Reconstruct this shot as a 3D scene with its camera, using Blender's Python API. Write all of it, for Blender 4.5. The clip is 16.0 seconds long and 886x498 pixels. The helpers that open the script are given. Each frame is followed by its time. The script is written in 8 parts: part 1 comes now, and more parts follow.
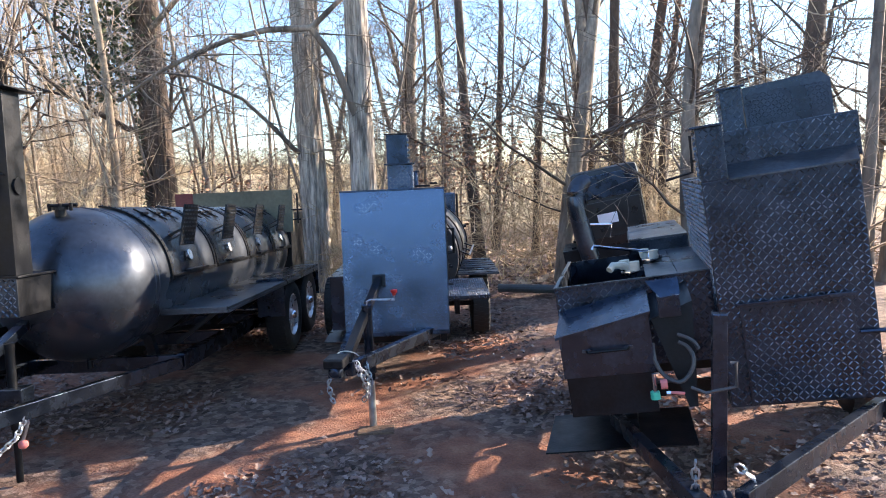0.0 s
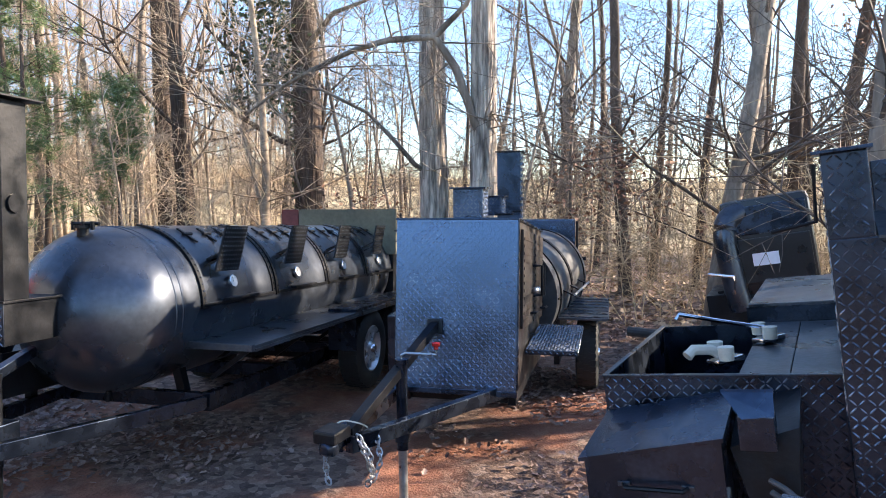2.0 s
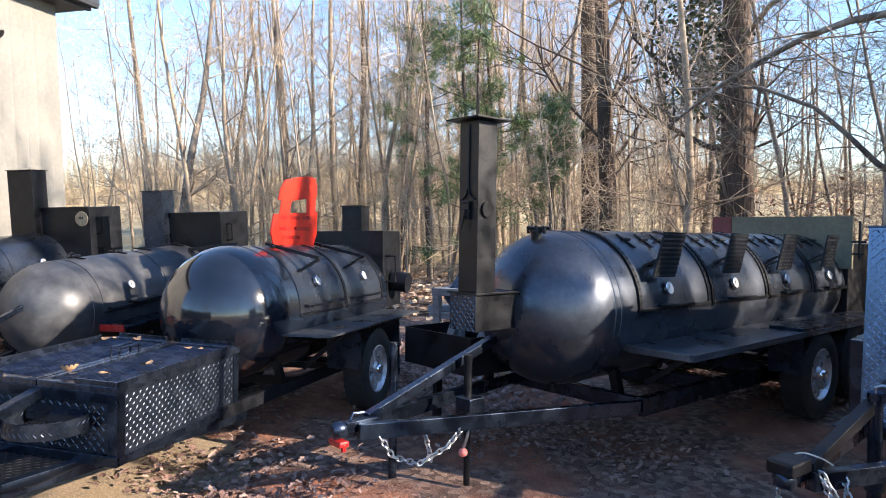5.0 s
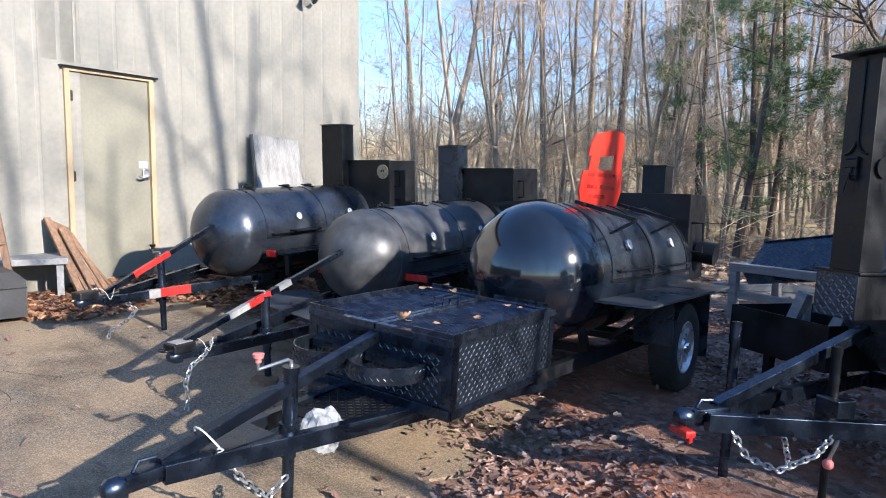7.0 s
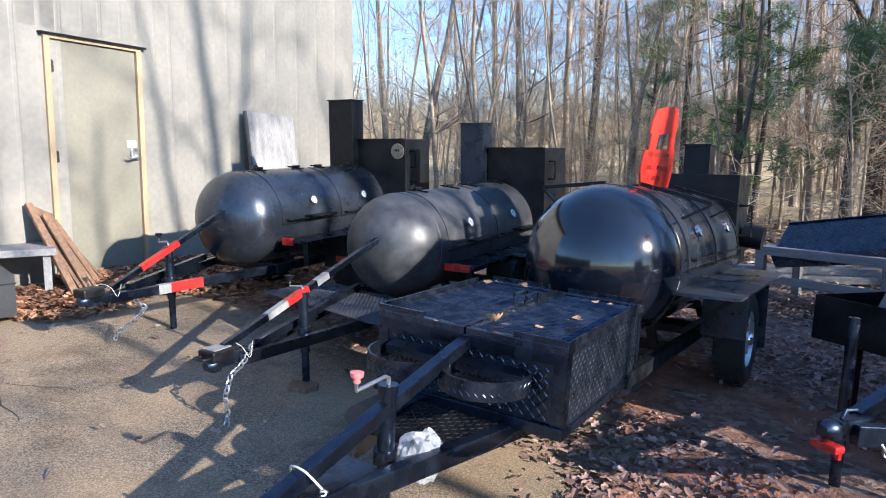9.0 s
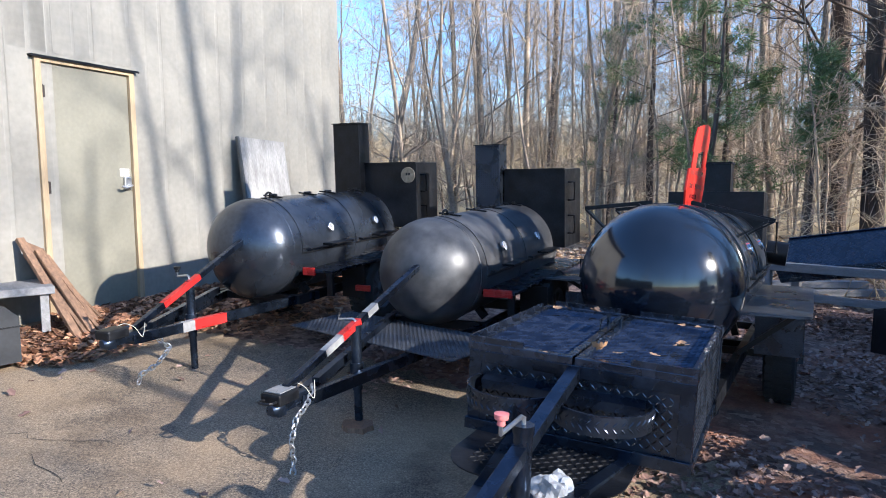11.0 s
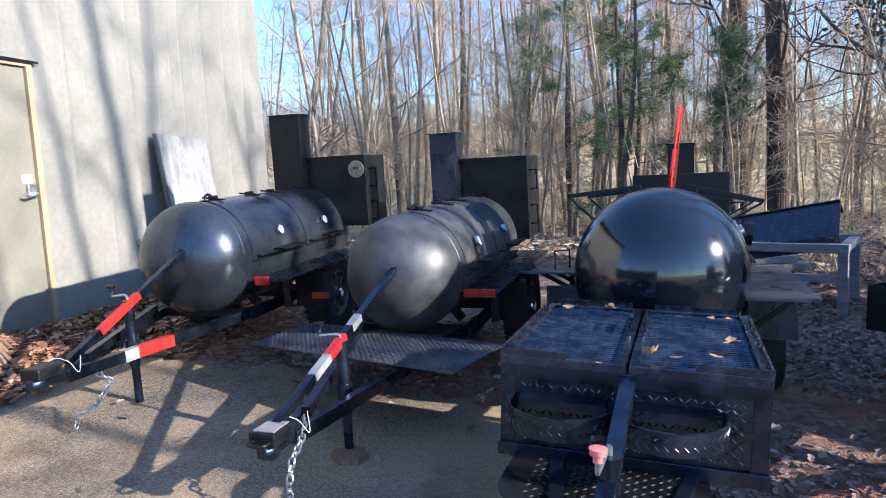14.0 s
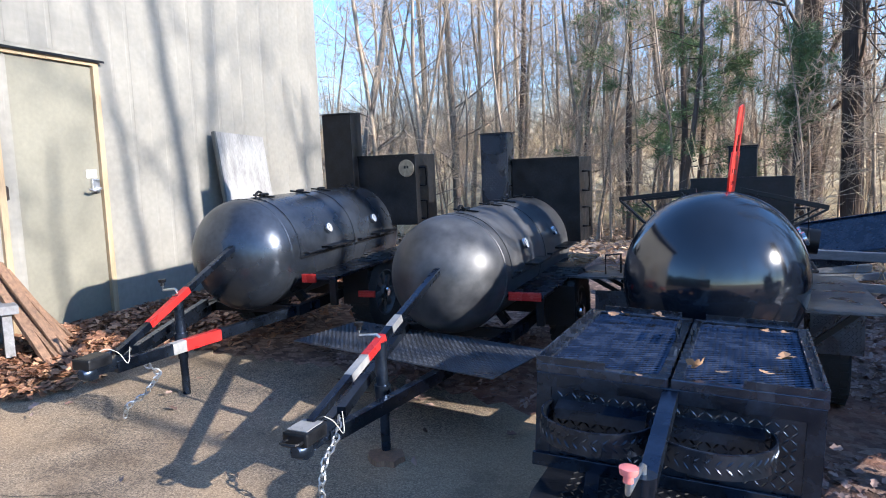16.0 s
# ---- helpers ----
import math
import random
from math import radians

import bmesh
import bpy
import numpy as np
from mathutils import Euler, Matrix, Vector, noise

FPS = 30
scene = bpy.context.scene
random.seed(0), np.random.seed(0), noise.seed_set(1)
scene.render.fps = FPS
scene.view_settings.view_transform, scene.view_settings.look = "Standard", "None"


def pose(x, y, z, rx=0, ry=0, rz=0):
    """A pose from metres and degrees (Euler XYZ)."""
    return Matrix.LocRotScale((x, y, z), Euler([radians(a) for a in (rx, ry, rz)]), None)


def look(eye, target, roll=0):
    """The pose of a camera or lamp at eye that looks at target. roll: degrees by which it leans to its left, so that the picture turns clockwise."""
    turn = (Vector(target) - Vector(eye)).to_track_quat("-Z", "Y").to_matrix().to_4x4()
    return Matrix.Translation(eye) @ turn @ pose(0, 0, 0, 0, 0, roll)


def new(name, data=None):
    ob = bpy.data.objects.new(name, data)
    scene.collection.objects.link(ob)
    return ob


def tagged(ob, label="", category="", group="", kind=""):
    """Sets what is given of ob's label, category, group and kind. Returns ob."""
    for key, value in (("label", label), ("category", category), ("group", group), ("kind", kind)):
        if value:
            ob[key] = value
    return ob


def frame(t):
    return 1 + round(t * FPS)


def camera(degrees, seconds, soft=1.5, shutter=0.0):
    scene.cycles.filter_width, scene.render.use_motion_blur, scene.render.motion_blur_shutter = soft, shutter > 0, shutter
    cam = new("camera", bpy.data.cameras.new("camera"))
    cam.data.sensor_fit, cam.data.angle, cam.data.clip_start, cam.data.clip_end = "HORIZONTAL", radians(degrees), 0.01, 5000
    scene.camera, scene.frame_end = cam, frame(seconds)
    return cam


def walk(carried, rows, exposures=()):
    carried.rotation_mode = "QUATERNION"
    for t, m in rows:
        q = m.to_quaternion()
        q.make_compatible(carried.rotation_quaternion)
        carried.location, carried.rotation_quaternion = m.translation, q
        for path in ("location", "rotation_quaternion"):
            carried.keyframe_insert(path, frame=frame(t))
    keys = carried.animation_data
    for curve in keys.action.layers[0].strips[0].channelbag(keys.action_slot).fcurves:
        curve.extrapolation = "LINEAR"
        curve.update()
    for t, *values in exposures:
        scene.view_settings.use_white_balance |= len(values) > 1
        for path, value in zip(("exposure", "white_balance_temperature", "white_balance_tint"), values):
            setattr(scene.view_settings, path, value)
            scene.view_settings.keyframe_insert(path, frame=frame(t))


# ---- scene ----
cam = camera(66.4, 16.0, soft=1.0)
PATH = [
    (0, (-0.144, 1.148, 1.75), (-0.295, 3.13, 1.531), -2.5),
    (0.5, (-0.009, 1.487, 1.749), (-0.246, 3.463, 1.542), -1.4),
    (1, (0.169, 1.777, 1.769), (-0.139, 3.744, 1.577), -1.3),
    (1.5, (0.374, 2.039, 1.798), (-0.248, 3.931, 1.62), -0.9),
    (2, (0.435, 2.207, 1.807), (-0.217, 4.091, 1.646), -0.7),
    (2.5, (0.548, 2.362, 1.806), (-0.166, 4.226, 1.679), -0.5),
    (3, (0.643, 2.459, 1.809), (-0.115, 4.307, 1.7), -0.5),
    (3.5, (0.657, 2.46, 1.826), (-0.157, 4.284, 1.725), -0.3),
    (4, (0.588, 2.427, 1.841), (-0.591, 4.039, 1.735), -0.7),
    (4.5, (0.489, 2.344, 1.825), (-0.867, 3.811, 1.718), -0.8),
    (5, (0.281, 2.145, 1.788), (-1.315, 3.345, 1.674), -1.2),
    (5.2, (0.223, 2.068, 1.767), (-1.479, 3.111, 1.645), -1.4),
    (7.3, (-0.405, 1.815, 1.712), (-2.309, 2.393, 1.505), 0.7),
    (7.5, (-0.461, 1.764, 1.717), (-2.361, 2.35, 1.507), 0.8),
    (8, (-0.642, 1.676, 1.696), (-2.542, 2.259, 1.471), 0.9),
    (8.5, (-0.871, 1.611, 1.7), (-2.771, 2.188, 1.465), 0.4),
    (9, (-0.954, 1.426, 1.715), (-2.812, 2.117, 1.449), 0.6),
    (9.2, (-0.975, 1.321, 1.728), (-2.818, 2.048, 1.458), -0.0),
    (11.3, (-1.441, 0.829, 1.703), (-3.242, 1.676, 1.511), -0.2),
    (11.5, (-1.488, 0.765, 1.701), (-3.285, 1.622, 1.51), -0.1),
    (12, (-1.667, 0.683, 1.693), (-3.459, 1.551, 1.513), -1.1),
    (12.5, (-1.787, 0.601, 1.712), (-3.591, 1.448, 1.538), -1.8),
    (13, (-1.884, 0.461, 1.737), (-3.621, 1.437, 1.564), -1.9),
    (13.2, (-1.923, 0.438, 1.729), (-3.622, 1.477, 1.543), -1.6),
    (13.5, (-1.934, 0.499, 1.724), (-3.627, 1.546, 1.524), -2.1),
    (14, (-1.958, 0.709, 1.712), (-3.633, 1.778, 1.487), -2.8),
    (14.5, (-1.964, 0.794, 1.71), (-3.645, 1.85, 1.466), -3.6),
    (15, (-1.978, 0.823, 1.715), (-3.682, 1.839, 1.464), -3.5),
    (15.5, (-1.974, 0.819, 1.708), (-3.709, 1.784, 1.47), -2.6),
    (16, (-1.967, 0.808, 1.715), (-3.728, 1.73, 1.495), -2.1),
]
walk(cam, [(t, look(eye, target, roll)) for t, eye, target, roll in PATH], [(0, 2.16, 6700, 13), (3.5, 2.13, 6750, 13), (4.2, 2.08, 6700, 13), (5.2, 1.83, 6450, 13), (7.3, 1.55, 5800, 11), (9.2, 1.6, 5750, 11), (11.3, 1.54, 5650, 11), (14, 1.72, 5650, 11), (16, 1.7, 5650, 11)])

# ---- world, sun, exposure ----
SUN_AZ, SUN_EL = 33.0, 22.0
world = bpy.data.worlds.new("sky")
scene.world = world
world.use_nodes = True
wn = world.node_tree.nodes
sky = wn.new("ShaderNodeTexSky")
sky.sky_type = "NISHITA"
sky.sun_disc = False
sky.sun_elevation = radians(SUN_EL)
sky.sun_rotation = radians(90 - SUN_AZ)
sky.air_density, sky.dust_density, sky.ozone_density = 1.0, 0.05, 4.0
wn["Background"].inputs["Strength"].default_value = 0.122
world.node_tree.links.new(sky.outputs[0], wn["Background"].inputs["Color"])
sun = new("sun", bpy.data.lights.new("sun", "SUN"))
sun.data.energy, sun.data.angle, sun.data.color = 4.3, radians(0.6), (1.0, 0.86, 0.69)
sdir = Vector((math.cos(radians(SUN_EL)) * math.cos(radians(SUN_AZ)), math.cos(radians(SUN_EL)) * math.sin(radians(SUN_AZ)), math.sin(radians(SUN_EL))))
sun.matrix_world = look(sdir * 60, (0, 0, 0))

# ---- materials ----
def mat(name, color, rough=0.5, metal=0.0, vary=0.25, scale=6.0, bump=0.0, bscale=40.0, rvar=0.1, second=None, coat=0.0, obj_random=0.0, stretch=(1, 1, 1), spec=0.5):
    """A procedural surface: two scales of colour change, uneven gloss and fine relief."""
    m = bpy.data.materials.new(name)
    m.use_nodes = True
    nt = m.node_tree
    n, l = nt.nodes, nt.links
    b = n["Principled BSDF"]
    tc = n.new("ShaderNodeTexCoord")
    mp = n.new("ShaderNodeMapping")
    mp.inputs["Scale"].default_value = stretch
    l.new(tc.outputs["Object"], mp.inputs[0])
    big = n.new("ShaderNodeTexNoise")
    big.inputs["Scale"].default_value, big.inputs["Detail"].default_value = scale, 5
    fine = n.new("ShaderNodeTexNoise")
    fine.inputs["Scale"].default_value, fine.inputs["Detail"].default_value = bscale, 6
    l.new(mp.outputs[0], big.inputs[0]), l.new(mp.outputs[0], fine.inputs[0])
    ramp = n.new("ShaderNodeValToRGB")
    ramp.color_ramp.elements[0].position, ramp.color_ramp.elements[1].position = 0.3, 0.72
    c2 = second or tuple(min(1, c * (1 + vary)) for c in color)
    ramp.color_ramp.elements[0].color = (*[c * (1 - vary) for c in color], 1)
    ramp.color_ramp.elements[1].color = (*c2, 1)
    l.new(big.outputs[0], ramp.inputs[0])
    mix = n.new("ShaderNodeMixRGB")
    mix.blend_type = "OVERLAY"
    mix.inputs[0].default_value = min(1.0, vary * 1.6)
    l.new(ramp.outputs[0], mix.inputs[1]), l.new(fine.outputs[0], mix.inputs[2])
    out = mix.outputs[0]
    if obj_random:
        info = n.new("ShaderNodeObjectInfo")
        hs = n.new("ShaderNodeHueSaturation")
        mr = n.new("ShaderNodeMapRange")
        mr.inputs[3].default_value, mr.inputs[4].default_value = 1 - obj_random, 1 + obj_random
        l.new(info.outputs["Random"], mr.inputs[0]), l.new(mr.outputs[0], hs.inputs["Value"]), l.new(out, hs.inputs["Color"])
        out = hs.outputs[0]
    l.new(out, b.inputs["Base Color"])
    r = n.new("ShaderNodeMapRange")
    r.inputs[1].default_value, r.inputs[2].default_value = 0.3, 0.7
    r.inputs[3].default_value, r.inputs[4].default_value = max(0.02, rough - rvar), min(1, rough + rvar)
    l.new(big.outputs[0], r.inputs[0]), l.new(r.outputs[0], b.inputs["Roughness"])
    b.inputs["Metallic"].default_value = metal
    b.inputs["Coat Weight"].default_value = coat
    b.inputs["Coat Roughness"].default_value = 0.08
    b.inputs["Specular IOR Level"].default_value = spec
    if bump:
        bp = n.new("ShaderNodeBump")
        bp.inputs["Strength"].default_value, bp.inputs["Distance"].default_value = bump, 0.01
        l.new(fine.outputs[0], bp.inputs["Height"]), l.new(bp.outputs[0], b.inputs["Normal"])
    return m


M_TANK = mat("black_semi_gloss_paint", (0.048, 0.06, 0.082), 0.29, 0.7, 0.25, 2.2, 0.05, 26, 0.12, second=(0.085, 0.099, 0.125), spec=0.8)
M_TANK_GLOSS = mat("black_gloss_enamel", (0.008, 0.011, 0.018), 0.13, 0, 0.3, 2.0, 0.02, 12, 0.05, coat=0.35, spec=0.75)
M_TANK_MATT = mat("worn_black_tank_paint", (0.042, 0.046, 0.055), 0.47, 0.35, 0.3, 4.5, 0.03, 14, 0.1, second=(0.115, 0.117, 0.122), spec=0.5)
M_STEEL = mat("black_painted_steel", (0.028, 0.042, 0.072), 0.27, 0.9, 0.25, 8, 0.06, 60, 0.1, second=(0.055, 0.077, 0.12), spec=0.8)
M_LID = mat("scuffed_blue_black_angle_iron", (0.045, 0.062, 0.1), 0.26, 0.88, 0.25, 14, 0.06, 60, 0.1, second=(0.085, 0.105, 0.15), spec=0.8)
M_STEEL_FLAT = mat("flat_black_steel", (0.005, 0.006, 0.008), 0.4, 0, 0.4, 9, 0.1, 60, 0.12, second=(0.011, 0.012, 0.015), spec=0.25)
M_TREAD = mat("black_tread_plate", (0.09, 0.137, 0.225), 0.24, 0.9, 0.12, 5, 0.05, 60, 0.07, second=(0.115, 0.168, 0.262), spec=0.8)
# Lugs share the plate's paint; their paler colour paints in the glint of sky.
M_LUG = mat("highlit_tread_lugs", (0.36, 0.43, 0.54), 0.22, 0.92, 0.15, 5, 0.03, 60, 0.07, second=(0.46, 0.53, 0.63), spec=0.8)
M_LUG_MID = mat("dull_highlit_tread_lugs", (0.19, 0.222, 0.27), 0.24, 0.9, 0.2, 5, 0.03, 60, 0.07, second=(0.28, 0.305, 0.345), spec=0.8)
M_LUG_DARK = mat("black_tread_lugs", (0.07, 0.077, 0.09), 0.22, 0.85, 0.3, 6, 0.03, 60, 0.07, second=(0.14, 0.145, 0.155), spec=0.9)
M_TREAD_DARK = mat("dull_black_tread_plate", (0.03, 0.042, 0.064), 0.29, 0.78, 0.2, 9, 0.05, 60, 0.08, second=(0.05, 0.064, 0.092), spec=0.8)
M_WORN_TREAD = mat("scuffed_grey_tread_plate", (0.045, 0.052, 0.066), 0.34, 0.4, 0.35, 5, 0.08, 50, 0.1, second=(0.09, 0.098, 0.115))
M_CRACK = mat("dark_grit_in_cracks", (0.035, 0.03, 0.025), 0.9, 0, 0.4, 60)
M_SHELF = mat("worn_grey_black_shelf", (0.045, 0.055, 0.07), 0.34, 0.5, 0.4, 4, 0.12, 50, 0.12, second=(0.1, 0.112, 0.13))
M_RUST = mat("rusty_bare_steel", (0.05, 0.03, 0.022), 0.5, 0.2, 0.5, 5, 0.12, 50, 0.12, second=(0.025, 0.021, 0.02))
M_GALV = mat("zinc_plated_steel", (0.5, 0.51, 0.52), 0.36, 0.9, 0.2, 14, 0.06, 70, 0.1)
M_CHROME = mat("chrome", (0.75, 0.76, 0.78), 0.1, 1.0, 0.06, 10)
M_TYRE = mat("tyre_rubber", (0.018, 0.018, 0.018), 0.75, 0, 0.3, 12, 0.2, 80)
M_RIM = mat("silver_wheel_rim", (0.55, 0.56, 0.58), 0.32, 0.7, 0.15, 12)
M_GAUGE = mat("white_gauge_face", (0.5, 0.5, 0.49), 0.4, 0, 0.05, 10)
M_RED = mat("red_paint", (0.72, 0.035, 0.018), 0.42, 0, 0.18, 7, 0.05, 40)
M_DULL_RED = mat("dull_red_brown_paint", (0.16, 0.035, 0.028), 0.6, 0, 0.3, 4, 0.1, 40)
M_REFL_RED = mat("red_reflector_tape", (0.4, 0.02, 0.018), 0.3, 0, 0.1, 10)
M_REFL_WHITE = mat("white_reflector_tape", (0.25, 0.25, 0.25), 0.35, 0, 0.2, 14)
M_KNOB = mat("faded_red_knob", (0.75, 0.22, 0.2), 0.5, 0, 0.15, 20)
M_IVORY = mat("ivory_plastic_tap", (0.6, 0.57, 0.48), 0.35, 0, 0.08, 14)
M_BADGE = mat("aged_cream_badge", (0.17, 0.15, 0.11), 0.5, 0, 0.3, 30)
M_GREEN = mat("green_cap", (0.05, 0.5, 0.34), 0.4, 0, 0.1, 20)
M_HOSE = mat("grey_rubber_hose", (0.06, 0.06, 0.062), 0.5, 0, 0.2, 20)
M_WALL = mat("off_white_metal_siding", (0.222, 0.214, 0.19), 0.5, 0, 0.14, 0.9, 0.05, 18, 0.06, second=(0.262, 0.253, 0.226))
M_DOOR = mat("grey_beige_door_paint", (0.185, 0.178, 0.142), 0.5, 0, 0.1, 2, 0.04, 30, 0.05)
M_JAMB = mat("yellow_tan_bare_wood_jamb", (0.33, 0.25, 0.155), 0.6, 0, 0.18, 4, 0.1, 30, stretch=(6, 6, 0.6))
M_FASCIA = mat("dark_grey_fascia", (0.05, 0.055, 0.065), 0.4, 0, 0.2, 4)
M_WOOD = mat("weathered_brown_wood", (0.2, 0.12, 0.075), 0.75, 0, 0.35, 5, 0.25, 40, stretch=(8, 8, 0.8), obj_random=0.25)
M_GREYWOOD = mat("weathered_grey_wood", (0.22, 0.22, 0.225), 0.75, 0, 0.25, 5, 0.2, 40, stretch=(1, 6, 6), obj_random=0.15)
M_WHITEBOARD = mat("white_painted_sheet", (0.23, 0.227, 0.224), 0.5, 0, 0.35, 3.5, 0.06, 25, second=(0.33, 0.327, 0.32), stretch=(2.5, 2.5, 0.7))
M_GREYPAINT = mat("grey_green_toolbox_paint", (0.06, 0.066, 0.068), 0.42, 0, 0.25, 4, 0.06, 40)
M_CHEST = mat("dark_slate_chest_paint", (0.018, 0.021, 0.026), 0.45, 0, 0.25, 4, 0.06, 40)
M_PLASTIC = mat("clear_plastic_bag", (0.72, 0.75, 0.78), 0.25, 0, 0.12, 9, 0.3, 20)
M_PLASTIC.node_tree.nodes["Principled BSDF"].inputs["Alpha"].default_value = 0.45
M_BLACKPLASTIC = mat("black_moulded_plastic", (0.012, 0.012, 0.014), 0.32, 0, 0.2, 5, 0.03, 40)
M_STICKER = mat("white_paper_sticker", (0.8, 0.77, 0.82), 0.6, 0, 0.06, 8)
M_CARDBOARD = mat("tan_sheet_metal", (0.17, 0.15, 0.1), 0.75, 0, 0.2, 2, 0.06, 30, spec=0.2)
M_BARK = mat("grey_brown_bark", (0.15, 0.115, 0.09), 0.85, 0, 0.45, 3, 0.8, 22, stretch=(1, 1, 0.22), obj_random=0.4, second=(0.36, 0.295, 0.23))
M_BARK_PALE = mat("pale_furrowed_bark", (0.16, 0.128, 0.108), 0.85, 0, 0.5, 15, 1.0, 45, stretch=(1, 1, 0.14), second=(0.74, 0.64, 0.53))
M_BARK_DARK = mat("dark_brown_bark", (0.085, 0.06, 0.048), 0.9, 0, 0.4, 3, 0.9, 22, stretch=(1, 1, 0.2), second=(0.15, 0.11, 0.085))
# Sunlight is painted into M_TWIG and M_BARK_FAR, backlit shade into M_TWIG_DARK.
M_TWIG = mat("dry_sunlit_tan_twigs", (0.36, 0.265, 0.185), 0.85, 0, 0.4, 0.6, obj_random=0.2, second=(0.66, 0.52, 0.37))
M_TWIG_DARK = mat("backlit_grey_brown_twigs", (0.075, 0.058, 0.048), 0.85, 0, 0.4, 0.7, obj_random=0.3, second=(0.19, 0.15, 0.12))
M_BRUSH = mat("straw_tan_brushwood", (0.4, 0.3, 0.175), 0.85, 0, 0.4, 0.6, obj_random=0.25, second=(0.72, 0.57, 0.36))
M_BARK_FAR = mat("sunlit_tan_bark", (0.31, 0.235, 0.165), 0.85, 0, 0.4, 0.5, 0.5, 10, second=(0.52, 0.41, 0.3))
M_NEEDLE = mat("pine_needles", (0.09, 0.16, 0.055), 0.5, 0, 0.35, 2.5, second=(0.2, 0.28, 0.1))
M_EVERGREEN = mat("dark_evergreen_leaves", (0.018, 0.028, 0.012), 0.6, 0, 0.4, 2, second=(0.035, 0.05, 0.02))
M_IVY = mat("ivy_leaves", (0.035, 0.06, 0.02), 0.45, 0, 0.35, 3, second=(0.07, 0.095, 0.035))


def leaf_mat(name, a, b, c):
    m = bpy.data.materials.new(name)
    m.use_nodes = True
    n, l = m.node_tree.nodes, m.node_tree.links
    geo = n.new("ShaderNodeNewGeometry")
    ramp = n.new("ShaderNodeValToRGB")
    ramp.color_ramp.elements[0].color, ramp.color_ramp.elements[1].color = (*a, 1), (*c, 1)
    ramp.color_ramp.elements.new(0.5).color = (*b, 1)
    l.new(geo.outputs["Random Per Island"], ramp.inputs[0])
    l.new(ramp.outputs[0], n["Principled BSDF"].inputs["Base Color"])
    n["Principled BSDF"].inputs["Roughness"].default_value = 0.7
    return m


M_LEAF = leaf_mat("dry_oak_leaves", (0.1, 0.057, 0.045), (0.22, 0.132, 0.107), (0.38, 0.27, 0.225))
M_FLOOR_LEAF = leaf_mat("tan_woodland_leaves", (0.19, 0.12, 0.072), (0.42, 0.285, 0.175), (0.64, 0.47, 0.31))
M_GRILL_LEAF = leaf_mat("pale_tan_dry_leaves", (0.3, 0.16, 0.08), (0.45, 0.27, 0.15), (0.6, 0.45, 0.33))
M_BEECH = leaf_mat("russet_dead_leaves", (0.1, 0.048, 0.03), (0.24, 0.115, 0.065), (0.46, 0.27, 0.155))


